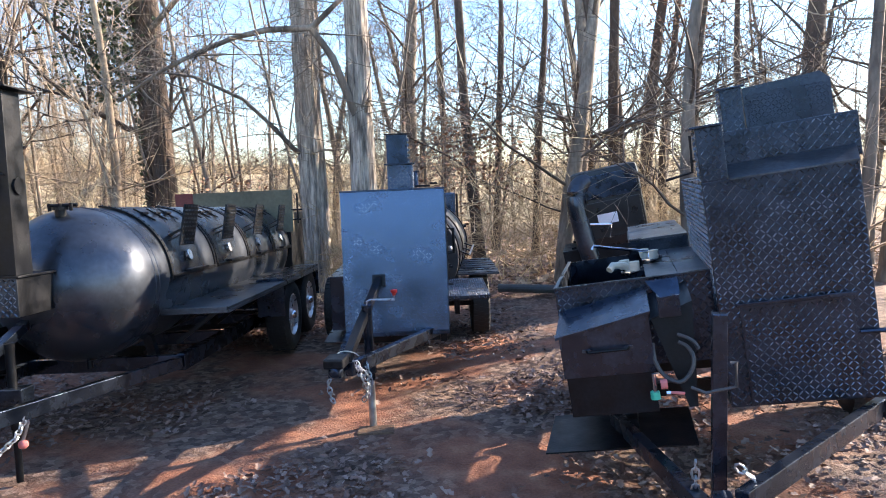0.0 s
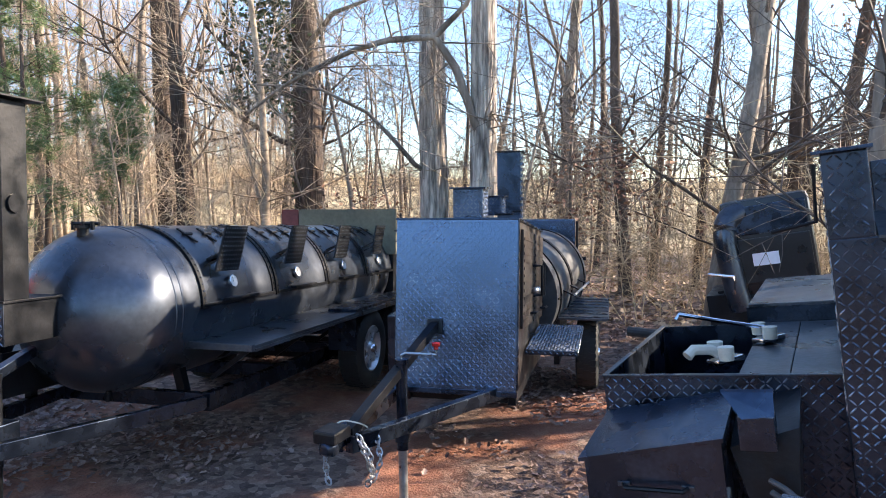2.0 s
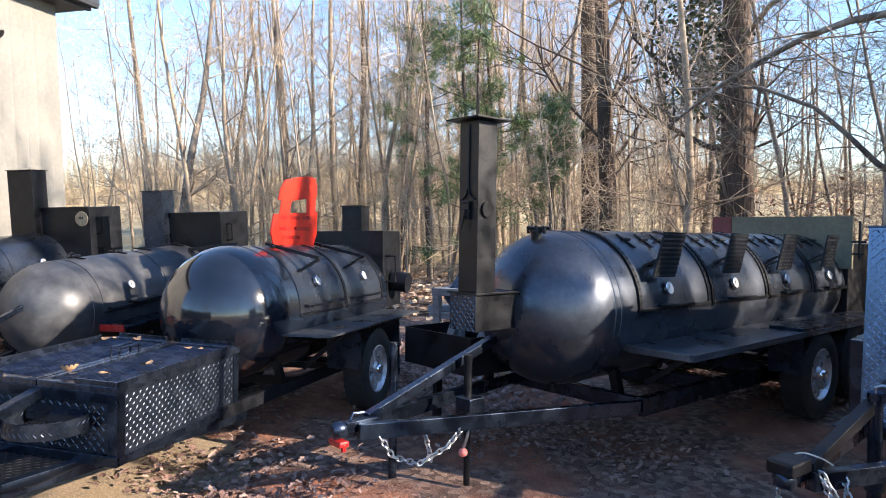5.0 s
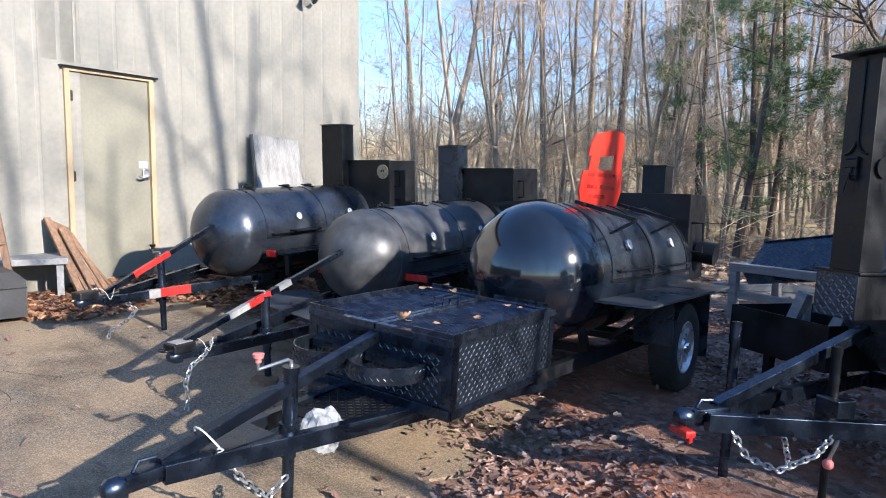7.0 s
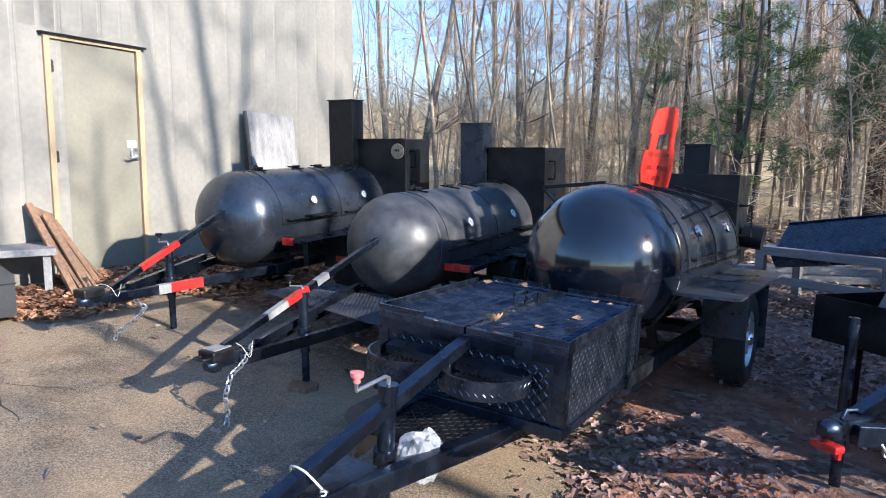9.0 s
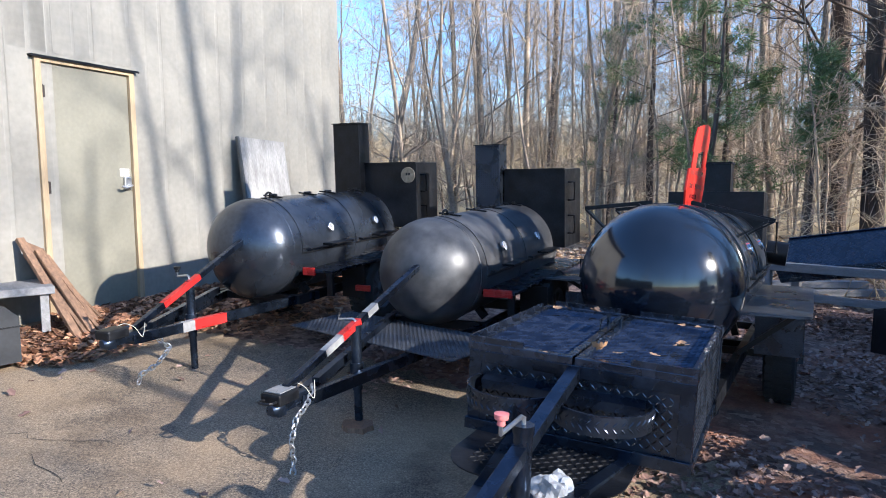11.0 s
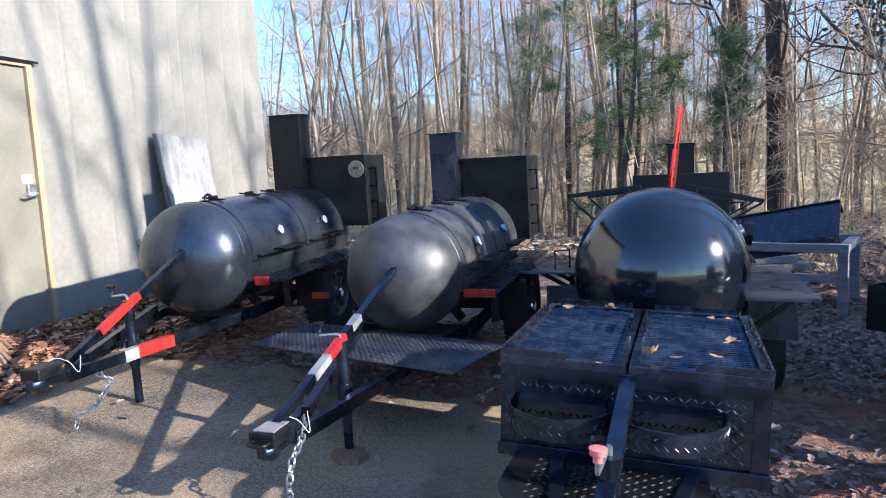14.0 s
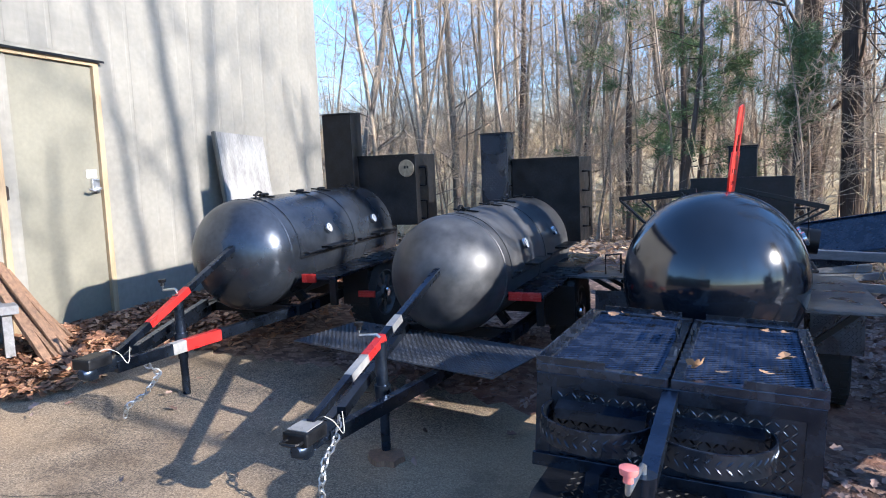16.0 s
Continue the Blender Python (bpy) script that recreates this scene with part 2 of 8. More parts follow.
def ground_mat():
    """Red clay under worn leaf litter; bare clay where the trailers are parked."""
    m = bpy.data.materials.new("red_clay_and_leaf_litter")
    m.use_nodes = True
    n, l = m.node_tree.nodes, m.node_tree.links
    b = n["Principled BSDF"]
    b.inputs["Roughness"].default_value = 0.9
    tc = n.new("ShaderNodeTexCoord")

    def noise_at(s, d=6):
        t = n.new("ShaderNodeTexNoise")
        t.inputs["Scale"].default_value, t.inputs["Detail"].default_value = s, d
        l.new(tc.outputs["Object"], t.inputs[0])
        return t

    def ramp_of(src, stops):
        r = n.new("ShaderNodeValToRGB")
        while len(r.color_ramp.elements) < len(stops):
            r.color_ramp.elements.new(0.5)
        for e, (p, c) in zip(r.color_ramp.elements, stops):
            e.position, e.color = p, (*c, 1)
        l.new(src, r.inputs[0])
        return r

    grain = noise_at(55)
    patch = noise_at(1.1)
    clay = ramp_of(noise_at(5).outputs[0], [(0.3, (0.19, 0.072, 0.042)), (0.55, (0.3, 0.122, 0.072)), (0.75, (0.41, 0.21, 0.13))])
    vor = n.new("ShaderNodeTexVoronoi")
    vor.inputs["Scale"].default_value = 20
    l.new(tc.outputs["Object"], vor.inputs[0])
    litter = ramp_of(vor.outputs["Color"], [(0.1, (0.065, 0.038, 0.03)), (0.5, (0.16, 0.1, 0.075)), (0.9, (0.32, 0.22, 0.17))])
    mask = ramp_of(patch.outputs[0], [(0.43, (0, 0, 0)), (0.56, (1, 1, 1))])
    far = n.new("ShaderNodeVectorMath")
    far.operation = "DISTANCE"
    far.inputs[1].default_value = (-0.5, 4.2, 0)
    l.new(tc.outputs["Object"], far.inputs[0])
    fm = n.new("ShaderNodeMapRange")
    fm.inputs[1].default_value, fm.inputs[2].default_value = 3.6, 6.5
    l.new(far.outputs["Value"], fm.inputs[0])
    mx = n.new("ShaderNodeMath")
    mx.operation = "MAXIMUM"
    l.new(mask.outputs[0], mx.inputs[0]), l.new(fm.outputs[0], mx.inputs[1])
    mix = n.new("ShaderNodeMixRGB")
    l.new(mx.outputs[0], mix.inputs[0]), l.new(clay.outputs[0], mix.inputs[1]), l.new(litter.outputs[0], mix.inputs[2])
    field = ramp_of(noise_at(0.25).outputs[0], [(0.35, (0.3, 0.22, 0.11)), (0.65, (0.5, 0.4, 0.22))])
    fd = n.new("ShaderNodeMapRange")
    fd.inputs[1].default_value, fd.inputs[2].default_value = 17, 27
    l.new(far.outputs["Value"], fd.inputs[0])
    dry = n.new("ShaderNodeMixRGB")
    l.new(fd.outputs[0], dry.inputs[0]), l.new(mix.outputs[0], dry.inputs[1]), l.new(field.outputs[0], dry.inputs[2])
    mix = dry
    ov = n.new("ShaderNodeMixRGB")
    ov.blend_type = "OVERLAY"
    ov.inputs[0].default_value = 0.5
    l.new(mix.outputs[0], ov.inputs[1]), l.new(grain.outputs[0], ov.inputs[2])
    l.new(ov.outputs[0], b.inputs["Base Color"])
    bp = n.new("ShaderNodeBump")
    bp.inputs["Strength"].default_value, bp.inputs["Distance"].default_value = 0.7, 0.02
    l.new(grain.outputs[0], bp.inputs["Height"]), l.new(bp.outputs[0], b.inputs["Normal"])
    return m


def asphalt_mat():
    """Old grey asphalt with pale aggregate, tan dust and a few cracks."""
    m = bpy.data.materials.new("old_asphalt")
    m.use_nodes = True
    n, l = m.node_tree.nodes, m.node_tree.links
    b = n["Principled BSDF"]
    b.inputs["Roughness"].default_value = 0.85
    tc = n.new("ShaderNodeTexCoord")
    vor = n.new("ShaderNodeTexVoronoi")
    vor.inputs["Scale"].default_value = 150
    big = n.new("ShaderNodeTexNoise")
    big.inputs["Scale"].default_value, big.inputs["Detail"].default_value = 0.9, 6
    fine = n.new("ShaderNodeTexNoise")
    fine.inputs["Scale"].default_value, fine.inputs["Detail"].default_value = 130, 6
    for t in (vor, big, fine):
        l.new(tc.outputs["Object"], t.inputs[0])
    stone = n.new("ShaderNodeValToRGB")
    stone.color_ramp.elements[0].position = 0.22
    stone.color_ramp.elements[0].color, stone.color_ramp.elements[1].color = (0.065, 0.055, 0.046, 1), (0.37, 0.295, 0.205, 1)
    l.new(vor.outputs["Color"], stone.inputs[0])
    dust = n.new("ShaderNodeValToRGB")
    dust.color_ramp.elements[0].position, dust.color_ramp.elements[1].position = 0.38, 0.6
    dust.color_ramp.elements[0].color, dust.color_ramp.elements[1].color = (0, 0, 0, 1), (0.6, 0.6, 0.6, 1)
    l.new(big.outputs[0], dust.inputs[0])
    mix = n.new("ShaderNodeMixRGB")
    mix.inputs[2].default_value = (0.36, 0.255, 0.15, 1)
    l.new(dust.outputs[0], mix.inputs[0]), l.new(stone.outputs[0], mix.inputs[1])
    blot = n.new("ShaderNodeTexNoise")
    blot.inputs["Scale"].default_value, blot.inputs["Detail"].default_value, blot.inputs["Roughness"].default_value = 1.7, 7, 0.65
    l.new(tc.outputs["Object"], blot.inputs[0])
    stain = n.new("ShaderNodeValToRGB")
    stain.color_ramp.elements[0].position, stain.color_ramp.elements[1].position = 0.33, 0.47
    stain.color_ramp.elements[0].color, stain.color_ramp.elements[1].color = (0.5, 0.47, 0.45, 1), (1, 1, 1, 1)
    l.new(blot.outputs[0], stain.inputs[0])
    oil = n.new("ShaderNodeMixRGB")
    oil.blend_type = "MULTIPLY"
    oil.inputs[0].default_value = 0.8
    l.new(mix.outputs[0], oil.inputs[1]), l.new(stain.outputs[0], oil.inputs[2])
    ov = n.new("ShaderNodeMixRGB")
    ov.blend_type = "OVERLAY"
    ov.inputs[0].default_value = 0.6
    l.new(oil.outputs[0], ov.inputs[1]), l.new(fine.outputs[0], ov.inputs[2])
    l.new(ov.outputs[0], b.inputs["Base Color"])
    bp = n.new("ShaderNodeBump")
    bp.inputs["Strength"].default_value, bp.inputs["Distance"].default_value = 0.6, 0.006
    l.new(fine.outputs[0], bp.inputs["Height"]), l.new(bp.outputs[0], b.inputs["Normal"])
    return m


def treeline_mat():
    """Far woods in upright streaks of tan and grey, glowing in place of sunlight."""
    m = bpy.data.materials.new("glowing_far_woods")
    m.use_nodes = True
    n, l = m.node_tree.nodes, m.node_tree.links
    tc, mp = n.new("ShaderNodeTexCoord"), n.new("ShaderNodeMapping")
    mp.inputs["Scale"].default_value = (1, 1, 0.12)
    l.new(tc.outputs["Object"], mp.inputs[0])
    t = n.new("ShaderNodeTexNoise")
    t.inputs["Scale"].default_value, t.inputs["Detail"].default_value, t.inputs["Roughness"].default_value = 1.3, 9, 0.75
    l.new(mp.outputs[0], t.inputs[0])
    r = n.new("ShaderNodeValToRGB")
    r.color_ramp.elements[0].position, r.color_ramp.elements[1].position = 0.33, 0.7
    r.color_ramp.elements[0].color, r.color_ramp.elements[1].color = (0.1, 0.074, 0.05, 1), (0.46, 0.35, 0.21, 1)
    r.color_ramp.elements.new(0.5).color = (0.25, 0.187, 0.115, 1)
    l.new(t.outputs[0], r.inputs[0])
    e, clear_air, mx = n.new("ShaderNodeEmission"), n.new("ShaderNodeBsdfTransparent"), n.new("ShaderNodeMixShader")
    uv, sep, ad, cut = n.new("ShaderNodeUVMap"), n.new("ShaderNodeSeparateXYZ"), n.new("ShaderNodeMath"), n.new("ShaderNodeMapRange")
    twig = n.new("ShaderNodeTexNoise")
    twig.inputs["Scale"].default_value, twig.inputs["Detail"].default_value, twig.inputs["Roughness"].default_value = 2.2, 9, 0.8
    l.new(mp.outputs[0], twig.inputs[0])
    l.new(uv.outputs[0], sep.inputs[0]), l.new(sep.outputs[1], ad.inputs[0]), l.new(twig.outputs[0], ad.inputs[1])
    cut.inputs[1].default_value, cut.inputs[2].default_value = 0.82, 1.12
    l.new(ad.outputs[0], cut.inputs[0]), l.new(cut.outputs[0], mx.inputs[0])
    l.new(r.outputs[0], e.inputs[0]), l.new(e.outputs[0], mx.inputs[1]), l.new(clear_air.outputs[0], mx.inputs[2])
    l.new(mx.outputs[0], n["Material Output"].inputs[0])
    return m


M_TREELINE = treeline_mat()
M_GROUND, M_ASPHALT = ground_mat(), asphalt_mat()

# ---- building blocks ----
def ground_z(x, y):
    v = (0.11 + 0.0715 * (-0.8 * x - 0.6 * y)) / 0.04
    near = min(0.04 * (v if v > 40 else math.log1p(math.exp(v))), 0.62)
    d = math.hypot(x + 3, y - 3)
    k = min(1, max(0, (d - 9) / 8))
    return near * (1 - k) - 0.25 * k + 0.03 * noise.noise((x * 0.5, y * 0.5, 0)) * min(1, d / 9) * 0.6 + hill(x, y)


def hill(x, y):
    """The far slope that closes the view to the north-west, and the gentle rise of the fields to the north."""
    d = math.hypot(x + 2, y - 2)
    a = math.atan2(y - 2, x + 2)
    west = max(0.0, math.cos(a - 2.6)) ** 1.5
    return max(0.0, d - 26) * (0.022 + 0.035 * west) if d < 160 else 134 * (0.022 + 0.035 * west)


def part(name, bm, material, parent=None, label="", smooth=False, m=None):
    """Links a bmesh as one mesh object under a thing or a part."""
    me = bpy.data.meshes.new(name)
    bmesh.ops.recalc_face_normals(bm, faces=bm.faces)
    bm.to_mesh(me)
    bm.free()
    return link(name, me, material, parent, label, smooth, m)


def link(name, me, material, parent=None, label="", smooth=False, m=None):
    for mt in material if isinstance(material, (list, tuple)) else [material]:
        me.materials.append(mt)
    if smooth:
        me.polygons.foreach_set("use_smooth", [True] * len(me.polygons))
        me.set_sharp_from_angle(angle=radians(36))
    ob = new(name, me)
    if parent:
        ob.parent = parent
    if m is not None:
        ob.matrix_basis = m
    if label:
        tagged(ob, label)
    return ob


def thing(name, m, label, category, group="", kind=""):
    ob = new(name)
    ob.empty_display_size = 0.1
    ob.matrix_basis = m
    return tagged(ob, label, category, group, kind)


def box(bm, x0, x1, y0, y1, z0, z1, bev=0.0, m=None):
    r = bmesh.ops.create_cube(bm, size=1)
    vs = r["verts"]
    bmesh.ops.transform(bm, matrix=Matrix.Translation(((x0 + x1) / 2, (y0 + y1) / 2, (z0 + z1) / 2)) @ Matrix.Diagonal((abs(x1 - x0), abs(y1 - y0), abs(z1 - z0), 1)), verts=vs)
    if m is not None:
        bmesh.ops.transform(bm, matrix=m, verts=vs)
    if bev:
        bmesh.ops.bevel(bm, geom=list({e for v in vs for e in v.link_edges}), offset=bev, segments=2, affect="EDGES", profile=0.6)
    return bm


def cube(x0, x1, y0, y1, z0, z1, bev=0.004):
    return box(bmesh.new(), x0, x1, y0, y1, z0, z1, bev)


def frame_of(p, q):
    d = (Vector(q) - Vector(p)).normalized()
    up = Vector((0, 0, 1)) if abs(d.z) < 0.95 else Vector((0, 1, 0))
    s = d.cross(up).normalized()
    return d, s, s.cross(d).normalized()


def beam(bm, p, q, w, h, bev=0.0):
    """A rectangular tube from p to q, w wide and h high."""
    d, s, u = frame_of(p, q)
    n = (Vector(q) - Vector(p)).length
    rot = Matrix((s, d, u)).transposed().to_4x4()
    b2 = bmesh.new()
    box(b2, -w / 2, w / 2, 0, n, -h / 2, h / 2, bev)
    bmesh.ops.transform(b2, matrix=Matrix.Translation(p) @ rot, verts=b2.verts)
    me = bpy.data.meshes.new("tmp")
    b2.to_mesh(me)
    b2.free()
    bm.from_mesh(me)
    bpy.data.meshes.remove(me)
    return bm


def tube(bm, pts, r, n=8, cap=True, r_end=None):
    """A round tube swept along a line of points."""
    pts = [Vector(p) for p in pts]
    rings = []
    for i, p in enumerate(pts):
        a, b = pts[max(0, i - 1)], pts[min(len(pts) - 1, i + 1)]
        d, s, u = frame_of(a, b)
        rr = r if r_end is None else r + (r_end - r) * i / (len(pts) - 1)
        rings.append([bm.verts.new(p + (s * math.cos(6.28319 * k / n) + u * math.sin(6.28319 * k / n)) * rr) for k in range(n)])
    for a, b in zip(rings, rings[1:]):
        for k in range(n):
            bm.faces.new((a[k], a[(k + 1) % n], b[(k + 1) % n], b[k]))
    if cap:
        bm.faces.new(rings[0][::-1]), bm.faces.new(rings[-1])
    return bm


def smooth_line(pts, k=5):
    """A soft curve through the given points."""
    pts = [Vector(p) for p in pts]
    out = []
    for i in range(len(pts) - 1):
        p0, p1, p2, p3 = pts[max(0, i - 1)], pts[i], pts[i + 1], pts[min(len(pts) - 1, i + 2)]
        for j in range(k):
            t = j / k
            out.append(0.5 * ((2 * p1) + (p2 - p0) * t + (2 * p0 - 5 * p1 + 4 * p2 - p3) * t * t + (3 * p1 - p0 - 3 * p2 + p3) * t ** 3))
    return out + [pts[-1]]


def lathe_y(bm, prof, n=48, c=(0, 0, 0), y_end=True):
    """Turns a profile of (y, radius) about the y axis through c."""
    rings = []
    for y, r in prof:
        if r < 1e-4:
            rings.append([bm.verts.new((c[0], c[1] + y, c[2]))])
        else:
            rings.append([bm.verts.new((c[0] + r * math.sin(6.28319 * k / n), c[1] + y, c[2] + r * math.cos(6.28319 * k / n))) for k in range(n)])
    for a, b in zip(rings, rings[1:]):
        for k in range(n):
            j = (k + 1) % n
            if len(a) == 1:
                bm.faces.new((a[0], b[j], b[k]))
            elif len(b) == 1:
                bm.faces.new((a[k], a[j], b[0]))
            else:
                bm.faces.new((a[k], a[j], b[j], b[k]))
    return bm


def lathe_x(bm, prof, n=32, c=(0, 0, 0)):
    """Turns a profile of (x, radius) about the x axis through c."""
    before = set(bm.verts)
    lathe_y(bm, prof, n)
    vs = [v for v in bm.verts if v not in before]
    bmesh.ops.transform(bm, matrix=Matrix.Translation(c) @ Matrix.Rotation(-math.pi / 2, 4, "Z"), verts=vs)
    return bm


def tread(bm, o, u, v, w, h, pitch=0.036, skip=(), rise=0.11):
    """Raised lugs of tread plate on the face that starts at o and runs w along u and h along v."""
    o, u, v = Vector(o), Vector(u).normalized(), Vector(v).normalized()
    nrm = u.cross(v)
    pitch *= 0.8
    a, b, t = pitch * 0.6, pitch * 0.135, pitch * rise * 1.2
    for i in range(int(w / pitch)):
        for j in range(int(h / pitch)):
            x, y = (i + 0.5) * pitch + (w % pitch) / 2, (j + 0.5) * pitch + (h % pitch) / 2
            if any(x0 < x < x1 and y0 < y < y1 for x0, x1, y0, y1 in skip):
                continue
            s = 1 if (i + j) % 2 else -1
            e = (u + v * s).normalized()
            f = nrm.cross(e)
            c = o + u * x + v * y
            p = [bm.verts.new(c + e * k * a + f * q * b - nrm * 0.0005) for k, q in ((1, 0), (0.45, 1), (-0.45, 1), (-1, 0), (-0.45, -1), (0.45, -1))]
            r = [bm.verts.new(c + e * 0.4 * a + nrm * t), bm.verts.new(c - e * 0.4 * a + nrm * t)]
            for q in ((p[0], p[1], r[0]), (p[1], p[2], r[1], r[0]), (p[2], p[3], r[1]), (p[3], p[4], r[1]), (p[4], p[5], r[0], r[1]), (p[5], p[0], r[0])):
                bm.faces.new(q)
    return bm


def open_box(x0, x1, y0, y1, z0, z1, t=0.008):
    """A sheet-metal box without a lid, as one closed shell."""
    bm = bmesh.new()
    rings = []
    for a, b, c, d, z in ((x0, x1, y0, y1, z0), (x0, x1, y0, y1, z1), (x0 + t, x1 - t, y0 + t, y1 - t, z1), (x0 + t, x1 - t, y0 + t, y1 - t, z0 + t)):
        rings.append([bm.verts.new(p) for p in ((a, c, z), (b, c, z), (b, d, z), (a, d, z))])
    for p, q in zip(rings, rings[1:]):
        for i in range(4):
            bm.faces.new((p[i], p[(i + 1) % 4], q[(i + 1) % 4], q[i]))
    bm.faces.new(rings[0]), bm.faces.new(rings[-1])
    return bm


def bars(name, parent, material, rows, w, h, bev=0.0):
    """Straight bars, each a part of its own."""
    for p, q in rows:
        bm = bmesh.new()
        beam(bm, p, q, w, h, bev)
        part(name, bm, material, parent)


def hoop(c, r, a0, a1, n, w, h):
    """A flat strip bent round a level arc."""
    bm = bmesh.new()
    rows = []
    for i in range(n + 1):
        a = radians(a0 + (a1 - a0) * i / n)
        rows.append([bm.verts.new((c[0] + q * math.cos(a), c[1] + q * math.sin(a), c[2] + z)) for q, z in ((r, 0), (r + w, 0), (r + w, h), (r, h))])
    for p, q in zip(rows, rows[1:]):
        for i in range(4):
            bm.faces.new((p[i], p[(i + 1) % 4], q[(i + 1) % 4], q[i]))
    bm.faces.new(rows[0]), bm.faces.new(rows[-1])
    return bm


def arc(c, r, a0, a1, n, plane="xz"):
    out = []
    for i in range(n + 1):
        a = radians(a0 + (a1 - a0) * i / n)
        p = [c[0], c[1], c[2]]
        i0, i1 = "xyz".index(plane[0]), "xyz".index(plane[1])
        p[i0] += r * math.cos(a)
        p[i1] += r * math.sin(a)
        out.append(tuple(p))
    return out


def chain(bm, pts, link_len=0.045, r=0.005):
    """A steel chain: oval links along a line, each turned against the last."""
    pts = [Vector(p) for p in pts]
    dense = []
    for a, b in zip(pts, pts[1:]):
        k = max(2, int((b - a).length / 0.01))
        dense += [a.lerp(b, i / k) for i in range(k)]
    step = max(1, int(link_len * 0.72 / 0.01))
    for i, a in enumerate(dense[::step]):
        b = dense[min(len(dense) - 1, i * step + 2)]
        if (b - a).length < 1e-5:
            continue
        d, s, u = frame_of(a, b)
        s = s if i % 2 else u
        loop = [a + d * (math.cos(6.283 * k / 8) * link_len / 2) + s * (math.sin(6.283 * k / 8) * link_len * 0.32) for k in range(9)]
        tube(bm, loop, r, 5, False)
    return bm

# ---- ground, asphalt, building ----
def make_ground():
    xs = sorted(set([round(-13 + 0.35 * i, 3) for i in range(60)] + [-260, -200, -150, -110, -80, -60, -45, -34, -26, -20, -16, 11, 15, 20, 26, 34, 45, 60, 80, 110, 150, 200, 260]))
    ys = sorted(set([round(-4 + 0.35 * i, 3) for i in range(60)] + [-260, -180, -110, -60, -30, -16, -9, 20, 23, 27, 32, 38, 45, 55, 70, 90, 115, 150, 200, 260]))
    vs = [(x, y, ground_z(x, y) - 0.004) for y in ys for x in xs]
    nx = len(xs)
    fs = [(j * nx + i, j * nx + i + 1, (j + 1) * nx + i + 1, (j + 1) * nx + i) for j in range(len(ys) - 1) for i in range(nx - 1)]
    me = bpy.data.meshes.new("ground")
    me.from_pydata(vs, [], fs)
    tagged(link("ground", me, M_GROUND, smooth=True), "red clay ground with patches of brown leaf litter", "ground", kind="structure")


EDGE = [(-7.55, 0.55), (-7.2, 1.45), (-6.5, 2.25), (-5.9, 2.75), (-5.0, 3.15), (-4.3, 3.75), (-3.75, 3.4), (-3.35, 2.75), (-2.7, 2.0), (-1.9, 0.9), (-1.0, -0.6), (0.5, -3.5), (-12.0, -9.0), (-13.0, -4.0)]


def inside(x, y, poly):
    hit = False
    for (x0, y0), (x1, y1) in zip(poly, poly[1:] + poly[:1]):
        if (y0 > y) != (y1 > y) and x < (x1 - x0) * (y - y0) / (y1 - y0) + x0:
            hit = not hit
    return hit


def make_asphalt():
    bm = bmesh.new()
    s = 0.12
    grid = {}
    cells = []
    for i in range(-70, 5):
        for j in range(-30, 34):
            x, y = i * s, j * s
            wob = 0.22 * noise.noise((x * 1.7, y * 1.7, 3.0)) + 0.08 * noise.noise((x * 6, y * 6, 5.0))
            if inside(x + s / 2 + wob, y + s / 2 + wob, EDGE) and not (x < -8 and y > 0.9):
                cells.append((i, j))
    def vert(i, j):
        if (i, j) not in grid:
            x, y = i * s + 0.035 * noise.noise((i * 1.3, j * 1.3, 1)), j * s + 0.035 * noise.noise((i * 1.3, j * 1.3, 9))
            grid[i, j] = bm.verts.new((x, y, ground_z(x, y) + 0.012 + 0.004 * noise.noise((x * 2, y * 2, 2))))
        return grid[i, j]
    for i, j in cells:
        bm.faces.new((vert(i, j), vert(i + 1, j), vert(i + 1, j + 1), vert(i, j + 1)))
    rim = [e for e in bm.edges if e.is_boundary]
    ext = bmesh.ops.extrude_edge_only(bm, edges=rim)["geom"]
    bmesh.ops.translate(bm, vec=(0, 0, -0.04), verts=[g for g in ext if isinstance(g, bmesh.types.BMVert)])
    return tagged(part("pavement", bm, M_ASPHALT, smooth=True), "old grey asphalt drive with tan dust and broken edge", "pavement", kind="structure")


def make_treeline():
    """The rim of far woods that closes the view all round."""
    n, r = 360, 96.0
    lo, hi = [], []
    for k in range(n):
        a = 6.28319 * k / n
        x, y = -2 + r * math.cos(a), 2 + r * math.sin(a)
        z = ground_z(x, y)
        west = max(0.0, math.cos(a - 2.6))
        seen = 1.0 if 0.7 < a < 3.4 else 0.4
        turn = min(1.0, max(0.0, (a - 1.75) / 0.75))
        lo.append((x, y, z - 3)), hi.append((x, y, z + (4.5 + 13.5 * turn * west + 1.5 * noise.noise((x * 0.05, y * 0.05, 0))) * seen))
    # The backdrop glows by itself to pass for woods in the sun.
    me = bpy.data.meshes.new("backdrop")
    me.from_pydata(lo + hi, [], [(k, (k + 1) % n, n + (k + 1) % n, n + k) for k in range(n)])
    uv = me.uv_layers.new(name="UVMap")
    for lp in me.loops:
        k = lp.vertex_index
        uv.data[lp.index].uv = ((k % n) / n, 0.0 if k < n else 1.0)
    tagged(link("backdrop", me, M_TREELINE), "far line of bare woods, glowing as if in the sun", "woods", kind="structure")


